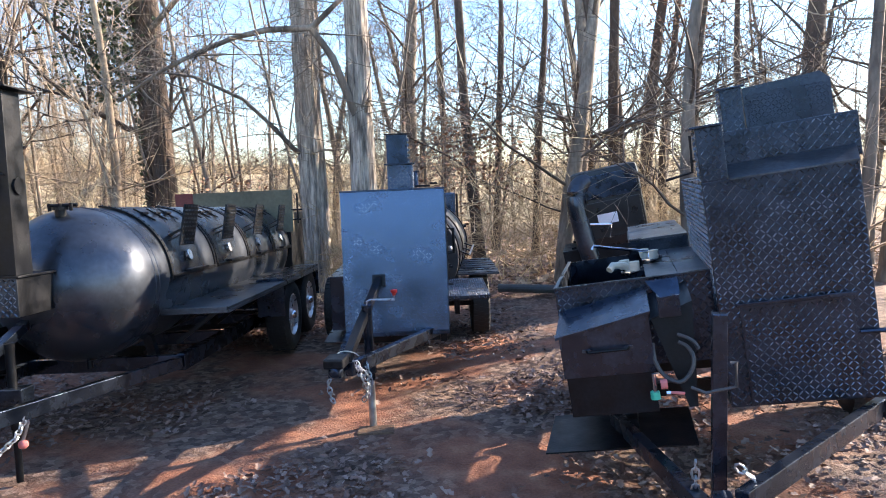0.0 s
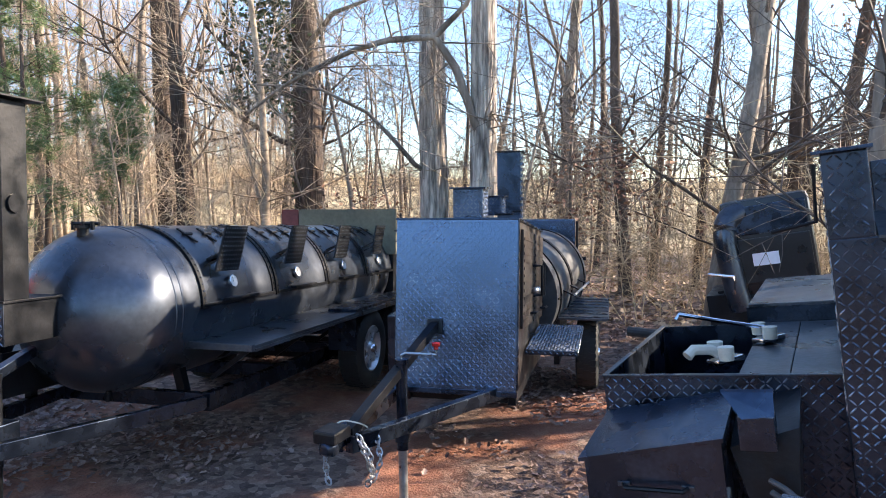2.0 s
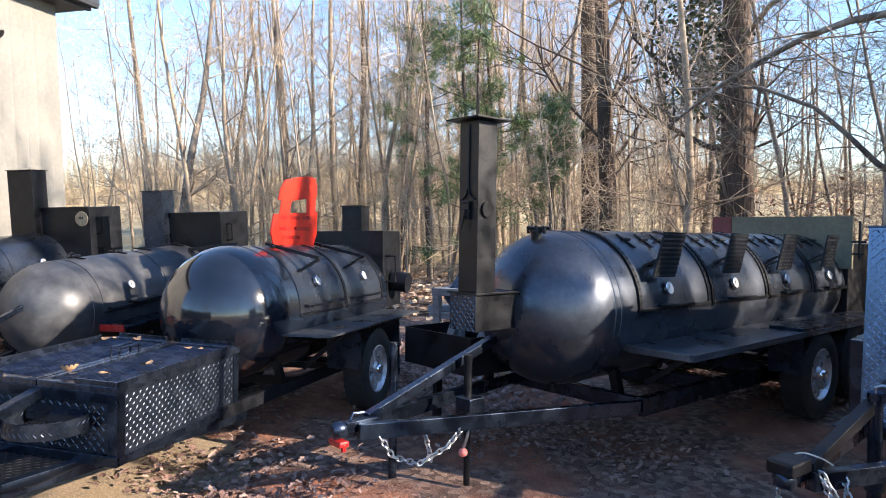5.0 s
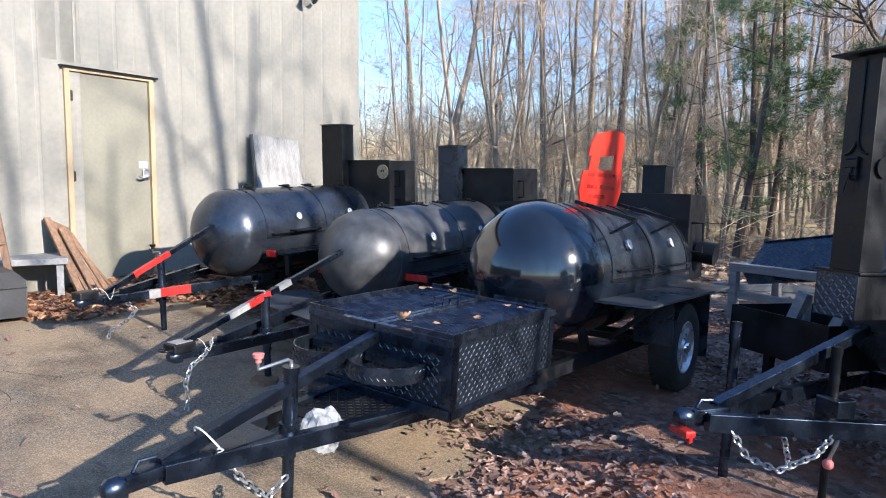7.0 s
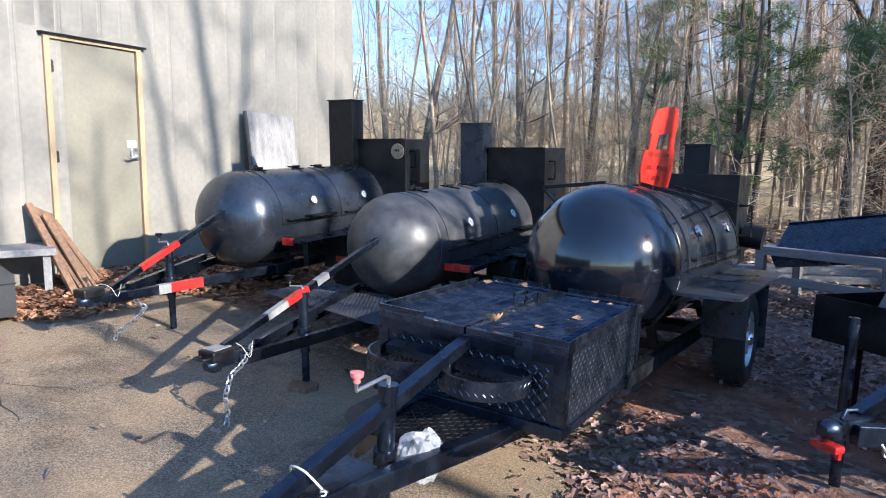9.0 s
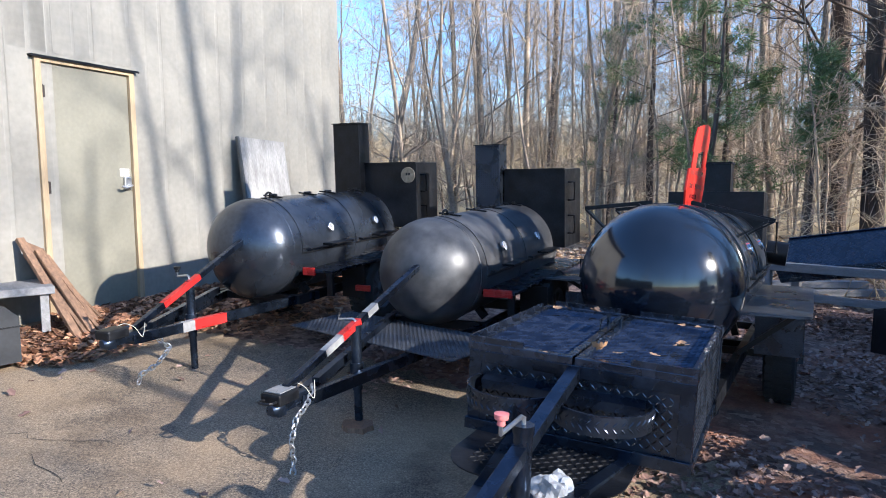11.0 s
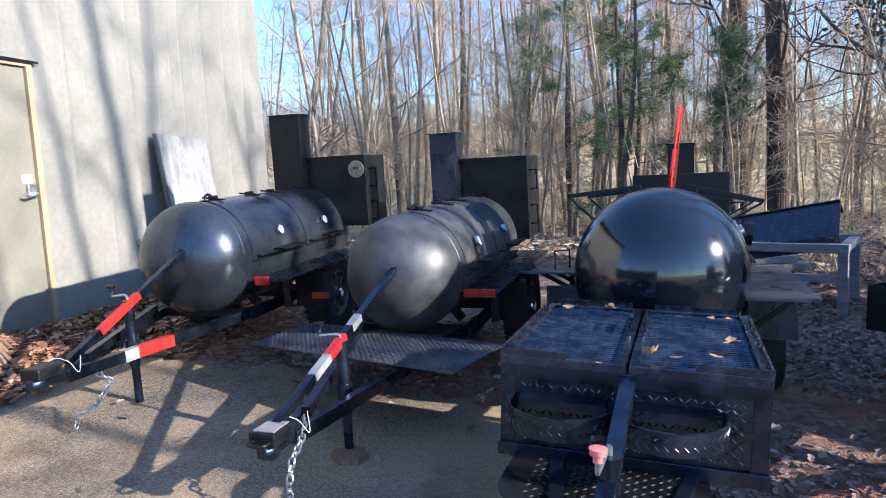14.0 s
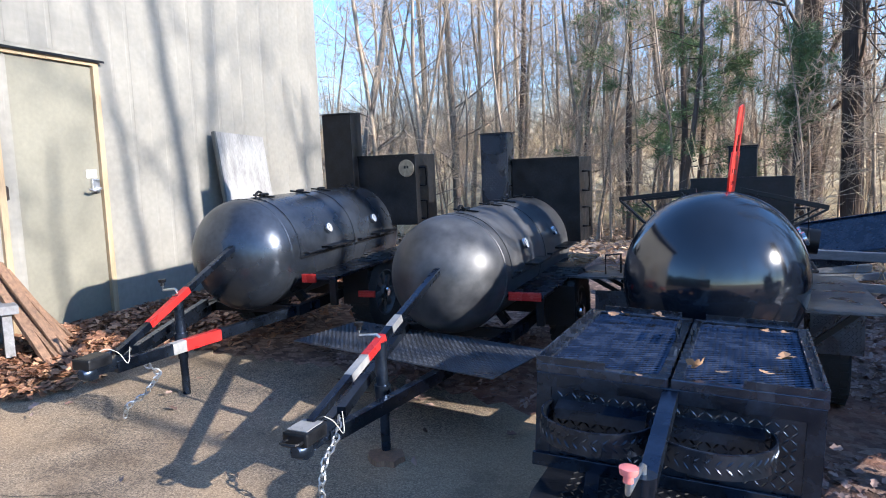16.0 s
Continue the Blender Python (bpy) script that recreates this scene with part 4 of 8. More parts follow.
    j = make_jack(T, 0.0, -0.78, 0.0, 0.8, 0.025, False, crank=None, material=M_STEEL_FLAT)
    bm = bmesh.new()
    tube(bm, smooth_line([(0.05, -0.8, 0.47), (0.13, -0.86, 0.46), (0.17, -0.92, 0.42), (0.14, -0.94, 0.3)]), 0.009, 8)
    c = part("crank", bm, M_GALV, j, "zinc crank folded down", True)
    bm = bmesh.new()
    bmesh.ops.create_icosphere(bm, subdivisions=2, radius=0.027, matrix=pose(0.14, -0.94, 0.28))
    part("knob", bm, M_KNOB, c, "faded red crank knob", True)
    bm = bmesh.new()
    box(bm, -0.045, 0.085, -0.84, -0.72, 0.44, 0.56, 0.006)
    part("jack_bracket", bm, M_STEEL, j)
    bm = bmesh.new()
    tube(bm, [(-0.369, -1.072, 0.02), (-0.369, -1.072, 0.868)], 0.027, 12)
    part("stabiliser_post", bm, M_STEEL, T, "", True)
    # wood tray, burner box and chimney at the nose
    part("wood_tray", open_box(-1.02, -0.3, -0.48, 0.2, 0.58, 0.845), M_STEEL_FLAT, T, "open black steel tray")
    bars("tray_post", T, M_STEEL_FLAT, (((-0.85, -0.3, 0.0), (-0.85, -0.3, 0.58)), ((-0.5, -0.1, 0.45), (-0.5, -0.1, 0.58))), 0.05, 0.05)
    bm = cube(-0.135, 0.095, -0.811, -0.42, 0.962, 1.183, 0.004)
    box(bm, -0.15, 0.115, -0.83, -0.4, 1.185, 1.197, 0.002)
    fb = part("burner_box", bm, M_STEEL_FLAT, T)
    bm = bmesh.new()
    box(bm, -0.135, 0.095, -0.815, -0.811, 0.962, 1.183)
    panel = part("tread_panel", bm, M_TREAD_DARK, fb)
    bm = tread(bmesh.new(), (-0.135, -0.816, 0.962), (1, 0, 0), (0, 0, 1), 0.23, 0.22, 0.03)
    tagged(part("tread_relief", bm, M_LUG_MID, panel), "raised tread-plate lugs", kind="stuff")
    bm = cube(-0.074, 0.09, -0.805, -0.65, 1.197, 2.232, 0.003)
    ch = part("chimney", bm, M_STEEL_FLAT, T, "tall square black chimney")
    part("rain_cap", cube(-0.135, 0.15, -0.87, -0.585, 2.236, 2.246, 0.002), M_STEEL_FLAT, ch)
    bm = bmesh.new()
    tube(bm, [(0.008, -0.812, 2.21), (0.008, -0.812, 1.86)], 0.007, 6)
    for q in (-1, 1):
        tube(bm, [(0.008, -0.812, 1.88)] + [(0.008 + q * 0.06 * (1 - math.cos(a)), -0.812, 1.86 - 0.1 * math.sin(a)) for a in (0.3, 0.7, 1.1, 1.57)], 0.006, 6)
    part("damper_rod", bm, M_STEEL_FLAT, ch)
    bm = bmesh.new()
    box(bm, -0.02, 0.03, -0.825, -0.806, 1.64, 1.75, 0.004), tube(bm, [(0.005, -0.83, 1.7), (-0.02, -0.84, 1.57)], 0.008, 6)
    for z in (1.66, 1.7, 1.74):
        tube(bm, [(-0.025, -0.83, z), (0.035, -0.83, z)], 0.006, 6)
    part("latch", bm, M_STEEL_FLAT, ch)
    bm = bmesh.new()
    tube(bm, [(0.089, -0.73, 1.7), (0.105, -0.73, 1.7)], 0.05, 14)
    part("vent_disc", bm, M_STEEL_FLAT, ch)
    # wheels
    for s in (-1, 1):
        for y in (2.3, 3.12):
            make_wheel(T, 0.8 * s, y, 0.36 + 0.047 * y - 0.02, 0.36, 0.22, s)
        fender(T, 0.66 * s if s > 0 else -0.92, 0.92 if s > 0 else -0.66, 1.85, 3.55, 0.5, 0.86)
    for y in (2.3, 3.12):
        bm = bmesh.new()
        beam(bm, (-0.72, y, 0.36), (0.72, y, 0.36), 0.06, 0.06)
        part("axle", bm, M_STEEL_FLAT, T)
    # firebox and the tall sheet at the tail
    part("firebox", cube(-0.5, 0.55, 3.85, 4.55, 0.55, 1.5, 0.01), M_STEEL_FLAT, T)
    bm = cube(-0.62, 0.6, 3.79, 3.83, 1.25, 1.77, 0.003)
    bs = part("heat_shield", bm, M_CARDBOARD, T, "dull tan-grey sheet-metal heat shield")
    part("red_stripe", cube(-0.84, -0.625, 3.785, 3.83, 1.3, 1.77, 0.003), M_DULL_RED, bs)
    bm = bmesh.new()
    tube(bm, [(0.66, 3.8, 1.35), (0.66, 3.8, 1.72)], 0.012, 8), tube(bm, [(0.58, 3.8, 1.52), (0.72, 3.8, 1.52)], 0.012, 8), tube(bm, [(0.6, 3.8, 1.4), (0.7, 3.8, 1.4)], 0.01, 8)
    part("latch_bar", bm, M_STEEL_FLAT, bs, "", True)
    return T


def grate(bm, x0, x1, y0, y1, z, pitch=0.05):
    """Expanded-metal mesh: two crossing sets of slanting flat strands, diamonds wider than long."""
    w, h = x1 - x0, y1 - y0
    for s in (1, -1):
        for k in range(int((w + 1.6 * h) / pitch)):
            t0 = k * pitch - (1.6 * h if s > 0 else 0)
            # the strand x = t0 + 1.6 s y, cut off at the frame; it leans towards the nose
            ya, yb = sorted((-t0 / (1.6 * s), (w - t0) / (1.6 * s)))
            ya, yb = max(0.0, ya), min(h, yb)
            if yb - ya < 0.004:
                continue
            p, q = Vector((x0 + t0 + 1.6 * s * ya, y0 + ya, z)), Vector((x0 + t0 + 1.6 * s * yb, y0 + yb, z))
            d = (q - p).normalized()
            sd = Vector((-d.y * s, d.x * s, 0.75)) * 0.0021
            v = [bm.verts.new(c) for c in (p - sd, p + sd, q + sd, q - sd)]
            u = [bm.verts.new(c + Vector((0, 0, 0.003 + 0.001 * s))) for c in (p - sd, p + sd, q + sd, q - sd)]
            bm.faces.new(u)
            for i in range(4):
                bm.faces.new((v[i], v[(i + 1) % 4], u[(i + 1) % 4], u[i]))
    return bm


# ---- the glossy tank smoker with the mesh-topped charcoal grill ----
def smoker_gloss():
    gz = 0.206
    T = thing("smoker_trailer", pose(-4.518, 3.793, gz, -3.0, 0, 36.239), "glossy black tank smoker trailer with a mesh-topped charcoal grill", "smoker trailer", "smoker trailers")
    R, zc = 0.481, 0.881
    tank = make_tank(T, R, 0.457, 1.85, zc, M_TANK_GLOSS, weld=(0.02,))
    for s in (1, -1):
        for k in range(2):
            y0 = 0.16 + 0.8 * k
            a0, a1 = (10, 92) if s > 0 else (-92, -10)
            lid = tank_door(tank, R, y0, y0 + 0.76, a0, a1, zc, M_TANK)
            if s > 0:
                strap_band(lid, R + 0.002, y0 + 0.76, 10, 92, zc, 0.025, False)
                gx, gzz = on_tank(R + 0.004, 66, zc)
                make_gauge(lid, gx, (0.466, 1.35)[k], gzz, 24, 0.042)
            x, z = on_tank(R + 0.035, s * 86, zc)
            bm = bmesh.new()
            tube(bm, [(x - s * 0.035, y0 + 0.06, z), (x, y0 + 0.06, z), (x, y0 + 0.7, z), (x - s * 0.035, y0 + 0.7, z)], 0.009, 8)
            part("handle", bm, M_STEEL_FLAT, lid, "", True)
            # counterweight arm: a bar on the lid's top edge with a brace
            ya, tip = y0 + 0.14, 1.33 if s < 0 else 1.265
            bm = bmesh.new()
            beam(bm, (s * 0.12, ya, zc + R + 0.012), (s * 0.57, ya, tip), 0.036, 0.026, 0.002)
            beam(bm, (s * 0.39, ya, 1.16), (s * 0.56, ya, tip - 0.01), 0.06, 0.012)
            tube(bm, [(s * 0.2, ya - 0.06, zc + R - 0.01), (s * 0.2, ya + 0.1, zc + R - 0.01)], 0.013, 8)
            part("lift_arm", bm, M_STEEL_FLAT, lid)
            xb, zb = on_tank(R, s * 94, zc)
            bm = bmesh.new()
            beam(bm, (xb, y0, zb), (xb, y0 + 0.76, zb), 0.02, 0.018)
            part("door_ledge", bm, M_STEEL_FLAT, lid)
    # shelves with rounded corners
    for x0, x1, y0, y1, z in ((0.43, 0.83, -0.05, 1.85, 0.74), (-1.06, -0.44, 0.75, 1.75, 0.79)):
        bm = bmesh.new()
        r = 0.07
        cs = [((x1 - r), y0 + r, -90), (x1 - r, y1 - r, 0), (x0 + 0.01, y1 - 0.01, 90), (x0 + 0.01, y0 + 0.01, 180)]
        ring = []
        for i, (cx, cy, a0) in enumerate(cs):
            rr = r if i < 2 else 0.01
            ring += [(cx + rr * math.cos(radians(a0 + 18 * k)), cy + rr * math.sin(radians(a0 + 18 * k))) for k in range(6)]
        if x0 < 0:
            ring = [(x0 + x1 - px, py) for px, py in ring]
        lo, hi = [bm.verts.new((px, py, z - 0.014)) for px, py in ring], [bm.verts.new((px, py, z)) for px, py in ring]
        bm.faces.new(hi), bm.faces.new(lo)
        for i in range(len(ring)):
            j = (i + 1) % len(ring)
            bm.faces.new((lo[i], lo[j], hi[j], hi[i]))
        sh = part("side_shelf", bm, M_SHELF, T, "worn black shelf with rounded corners")
        bars("shelf_bracket", sh, M_STEEL_FLAT, [((x0 if x0 > 0 else x1, y, z - 0.3), ((x1 if x0 > 0 else x0) * 0.92, y, z - 0.02)) for y in (y0 + 0.35, y1 - 0.35)], 0.03, 0.03)
    bm = bmesh.new()
    tube(bm, [(-0.8, 0.95, 0.79), (-0.8, 0.95, 0.93), (-0.72, 1.1, 0.93), (-0.72, 1.1, 0.79)], 0.008, 6)
    part("hook_rail", bm, M_STEEL_FLAT, T)
    # the box and stack at the tail
    bm = cube(-0.32, 0.44, 1.88, 2.35, 0.75, 1.5, 0.006)
    part("firebox", bm, M_STEEL_FLAT, T)
    ch = part("chimney", cube(-0.04, 0.17, 1.98, 2.18, 1.5, 1.742, 0.003), M_STEEL_FLAT, T, "square black chimney")
    part("chimney_cap", cube(-0.05, 0.18, 1.97, 2.19, 1.742, 1.756, 0.002), M_STEEL_FLAT, ch)
    bm = bmesh.new()
    tube(bm, [(0.44, 1.95, 1.0), (0.54, 1.95, 1.0), (0.54, 1.95, 1.25), (0.44, 1.95, 1.25)], 0.012, 8)
    part("latch_bar", bm, M_STEEL_FLAT, T)
    bm = bmesh.new()
    tube(bm, [(0.46, 2.1, 1.0), (0.62, 2.1, 0.98)], 0.1, 14)
    part("flue_pipe", bm, M_STEEL_FLAT, T, "", True)
    # red cut-out
    red_cutout(T, zc + R)
    # grill box and tongue stand a little askew of the tank
    fixed = set(T.children)
    x0, x1, y0, y1, z0, z1 = -0.51, 0.42, -1.55, -0.5, 0.325, 0.66
    bm = open_box(x0, x1, y0, y1, z0, z1, 0.006)
    gb = part("grill_box", bm, M_TREAD_DARK, T, "black steel charcoal grill box")
    for b in ((x0 - 0.006, x0 + 0.05, y0 - 0.006, y0, z0, z1), (x1 - 0.05, x1 + 0.006, y0 - 0.006, y0, z0, z1), (x0 - 0.012, x1 + 0.012, y0 - 0.02, y0 - 0.006, z0 - 0.02, z0 + 0.03), (x0 - 0.006, x1 + 0.006, y0 - 0.008, y0, z1 - 0.05, z1), (x1, x1 + 0.006, y0, y0 + 0.05, z0, z1), (x1, x1 + 0.006, y1 - 0.05, y1, z0, z1), (x1, x1 + 0.012, y0, y1, z0 - 0.02, z0 + 0.02)):
        part("corner_strip", cube(*b, 0.002), M_STEEL, gb)
    bm = bmesh.new()
    tread(bm, (x0 + 0.06, y0 - 0.001, z0 + 0.04), (1, 0, 0), (0, 0, 1), x1 - x0 - 0.12, z1 - z0 - 0.1, 0.032, (), 0.1)
    tagged(part("tread_relief", bm, M_LUG_DARK, gb), "raised tread-plate lugs", kind="stuff")
    bm = bmesh.new()
    tread(bm, (x1 + 0.001, y0 + 0.05, z0 + 0.03), (0, 1, 0), (0, 0, 1), y1 - y0 - 0.1, z1 - z0 - 0.04, 0.03, (), 0.05)
    tread(bm, (x0 - 0.001, y1 - 0.05, z0 + 0.03), (0, -1, 0), (0, 0, 1), y1 - y0 - 0.1, z1 - z0 - 0.04, 0.03, (), 0.05)
    tagged(part("tread_relief", bm, M_TREAD_DARK, gb), "raised tread-plate lugs", kind="stuff")
    for s, xa, xb in ((0, x0 - 0.01, -0.055), (1, -0.045, x1 + 0.01)):
        zt = z1 + 0.03
        bm = bmesh.new()
        for b in ((xa, xb, y0 - 0.01, y0 + 0.03, zt - 0.03, zt + 0.004), (xa, xb, y1 - 0.03, y1 + 0.01, zt - 0.03, zt + 0.004), (xa, xa + 0.035, y0 + 0.03, y1 - 0.03, zt - 0.03, zt + 0.004), (xb - 0.035, xb, y0 + 0.03, y1 - 0.03, zt - 0.03, zt + 0.004)):
            box(bm, *b, 0.003)
        lid = part("grill_lid", bm, M_LID, gb, "hinged angle-iron lid frame with expanded mesh")
        bm = bmesh.new()
        for b in ((xa if s == 0 else xb - 0.25, xa + 0.25 if s == 0 else xb, y0 - 0.008, y0 + 0.002, zt + 0.004, zt + 0.03), (xa if s == 0 else xb - 0.008, xa + 0.008 if s == 0 else xb, y0 + 0.0, y1 - 0.1, zt + 0.004, zt + 0.03), (xa + 0.05, xb - 0.05, y1 - 0.002, y1 + 0.008, zt + 0.004, zt + 0.03)):
            box(bm, *b)
        part("lid_lip", bm, M_LID, lid)
        bm = bmesh.new()
        grate(bm, xa + 0.03, xb - 0.03, y0 + 0.03, y1 - 0.03, zt - 0.012)
        part("expanded_mesh", bm, M_LID, lid, "expanded-metal grate")
        bm = bmesh.new()
        hx = -0.08 if s == 0 else -0.02
        tube(bm, [(hx, -1.02, zt), (hx, -1.02, zt + 0.06), (hx, -0.86, zt + 0.06), (hx, -0.86, zt)], 0.008, 8)
        part("lid_handle", bm, M_STEEL, lid, "", True)
    part("coal_bed", cube(x0 + 0.02, x1 - 0.02, y0 + 0.02, y1 - 0.02, 0.45, 0.46, 0), M_STEEL_FLAT, gb)
    for cx in (-0.275, 0.095):
        ring = part("bucket_ring", hoop((cx, y0 - 0.075, 0.48), 0.19, 158, 382, 44, 0.005, 0.078), M_TREAD_DARK, gb, "tread-plate hoop that holds a bucket")
        bm = bmesh.new()
        for k in range(23):
            w = radians(163 + 9.3 * k)
            tread(bm, (cx + 0.1957 * math.cos(w), y0 - 0.075 + 0.1957 * math.sin(w), 0.484), (-math.sin(w), math.cos(w), 0), (0, 0, 1), 0.031, 0.07, 0.032, (), 0.08)
        tagged(part("tread_relief", bm, M_TREAD_DARK, ring), "raised tread-plate lugs", kind="stuff")
        part("rim", hoop((cx, y0 - 0.075, 0.557), 0.189, 158, 382, 44, 0.007, 0.004), M_LID, ring)
        bm = bmesh.new()
        prof = ((y0 - 0.002, 0.566), (y0 - 0.058, 0.55), (y0 - 0.058, 0.512), (y0 - 0.053, 0.512), (y0 - 0.053, 0.545), (y0 - 0.002, 0.56))
        ends = [[bm.verts.new((cx + e * 0.158, y, z)) for y, z in prof] for e in (-1, 1)]
        for i in range(6):
            bm.faces.new((ends[0][i], ends[0][(i + 1) % 6], ends[1][(i + 1) % 6], ends[1][i]))
        bm.faces.new(ends[0]), bm.faces.new(ends[1])
        part("ledge", bm, M_STEEL, gb)
    bm = bmesh.new()
    ring = [(-0.46, -1.55), (0.24, -1.55)] + [(0.24 - 0.2 + 0.2 * math.cos(radians(-a)), -1.78 + 0.2 * math.sin(radians(-a))) for a in range(0, 91, 15)] + [(-0.26 + 0.2 * math.cos(radians(-a)), -1.78 + 0.2 * math.sin(radians(-a))) for a in range(90, 181, 15)]
    lo, hi = [bm.verts.new((px, py, 0.3)) for px, py in ring], [bm.verts.new((px, py, 0.306)) for px, py in ring]
    bm.faces.new(hi), bm.faces.new(lo)
    for i in range(len(ring)):
        j = (i + 1) % len(ring)
        bm.faces.new((lo[i], lo[j], hi[j], hi[i]))
    tread(bm, (-0.38, -1.9, 0.306), (1, 0, 0), (0, 1, 0), 0.54, 0.35, 0.034)
    part("step_plate", bm, M_STEEL_FLAT, T, "black tread-plate step")
    # tongue
    bm = bmesh.new()
    beam(bm, (-0.045, -1.53, 0.635), (-0.07, -2.72, 0.34), 0.052, 0.052, 0.003)
    part("tongue_brace", bm, M_STEEL, T)
    for s in (-1, 1):
        bm = bmesh.new()
        beam(bm, (-0.07 + 0.03 * s, -2.72, 0.31), (0.45 * s - 0.045, -0.4, 0.24), 0.05, 0.075, 0.003)
        part("tongue_arm", bm, M_STEEL, T)
    bm = bmesh.new()
    box(bm, -0.16, 0.02, -2.6, -2.25, 0.335, 0.342)
    part("tongue_gusset", bm, M_STEEL, T)
    make_coupler(T, -0.07, -2.85, 0.31)
    make_jack(T, -0.055, -2.1, -0.1, 0.57, 0.034, True, crank=(0.17, 265), material=M_STEEL)
    bm = bmesh.new()
    chain(bm, [(0.0, -2.5, 0.33), (0.04, -2.42, 0.2), (0.07, -2.32, 0.1), (0.06, -2.2, 0.16)])
    part("safety_chain", bm, M_GALV, T, "zinc safety chain", True)
    bm = bmesh.new()
    tube(bm, smooth_line([(-0.12, -2.52, 0.36), (-0.1, -2.55, 0.42), (-0.04, -2.55, 0.42), (-0.01, -2.5, 0.35)]), 0.004, 8)
    part("rope_loop", bm, M_IVORY, T, "pale rope tied round the tongue", True)
    nose = pose(-0.056, -1.05, 0.03, 2.2, 2.5, 1.6) @ pose(0.045, 1.025, 0)
    for ob in T.children:
        if ob not in fixed:
            ob.matrix_basis = nose @ ob.matrix_basis
    bars("frame_rail", T, M_STEEL_FLAT, [((0.4 * s, -0.7, 0.34), (0.4 * s, 2.4, 0.34)) for s in (-1, 1)], 0.05, 0.08)
    bars("cross_bar", T, M_STEEL_FLAT, [((-0.37, y, 0.34), (0.37, y, 0.34)) for y in (-0.45, 0.3, 1.2, 2.2)], 0.05, 0.06)
    bars("cradle_post", T, M_STEEL_FLAT, [((0.3 * s, y, 0.36), (0.26 * s, y, zc - 0.38)) for y in (0.2, 1.5) for s in (-1, 1)], 0.05, 0.05)
    for s in (-1, 1):
        make_wheel(T, 0.64 * s, 1.05, 0.32, 0.335, 0.2, s)
        bm = bmesh.new()
        box(bm, 0.5 * s if s > 0 else -0.78, 0.78 if s > 0 else -0.5, 1.41, 1.416, 0.2, 0.72)
        part("wheel_skirt", bm, M_TREAD_DARK, T)
        bm = bmesh.new()
        box(bm, 0.5 * s if s > 0 else -0.78, 0.78 if s > 0 else -0.5, 0.55, 0.556, 0.4, 0.72)
        tread(bm, ((0.5 if s > 0 else -0.78), 0.549, 0.4), (1, 0, 0), (0, 0, 1), 0.28, 0.32, 0.025)
        part("wheel_skirt", bm, M_TREAD_DARK, T)
    bm = bmesh.new()
    beam(bm, (-0.6, 1.05, 0.32), (0.6, 1.05, 0.32), 0.05, 0.05)
    part("axle", bm, M_STEEL_FLAT, T)
    return T


def red_cutout(T, zt):
    """A red sheet-steel cut-out standing on the tank: block body, neck with holes, tilted head."""
    body = [(0.56, -0.03), (1.2, -0.03), (1.25, 0.1), (1.22, 0.295), (0.5, 0.245), (0.48, 0.1)]
    posts = [[(0.59, 0.25), (0.74, 0.262), (0.76, 0.375), (0.6, 0.365)], [(1.04, 0.28), (1.19, 0.292), (1.17, 0.42), (1.02, 0.4)]]
    head = [(0.55, 0.36), (0.8, 0.372), (1.18, 0.42), (1.18, 0.5), (1.13, 0.58), (1.0, 0.592), (0.85, 0.57), (0.63, 0.528), (0.57, 0.45)]
    th = 0.006

    def slab(out, d):
        bm = bmesh.new()
        f = [bm.verts.new((0.037 + 0.115 * z - th + d, y, zt + z)) for y, z in out]
        b = [bm.verts.new((0.037 + 0.115 * z + th - d, y, zt + z)) for y, z in out]
        bm.faces.new(f), bm.faces.new(b)
        for i in range(len(out)):
            j = (i + 1) % len(out)
            bm.faces.new((f[i], f[j], b[j], b[i]))
        return bm
    ob = part("red_cutout", slab(body, 0), M_RED, T, "bright red sheet-steel cut-out")
    for q in posts:
        part("cutout_post", slab(q, 0.002), M_RED, ob)
    part("cutout_head", slab(head, 0.001), M_RED, ob)
    for y0, y1, z in ((0.58, 0.7, 0.21), (0.74, 0.92, 0.215), (0.96, 1.12, 0.22), (0.6, 0.78, 0.12), (0.83, 1.1, 0.125), (0.66, 0.96, 0.05)):
        part("stamped_mark", slab([(y0, z), (y1, z), (y1, z + 0.03), (y0, z + 0.03)], -0.001), M_REFL_RED, ob)


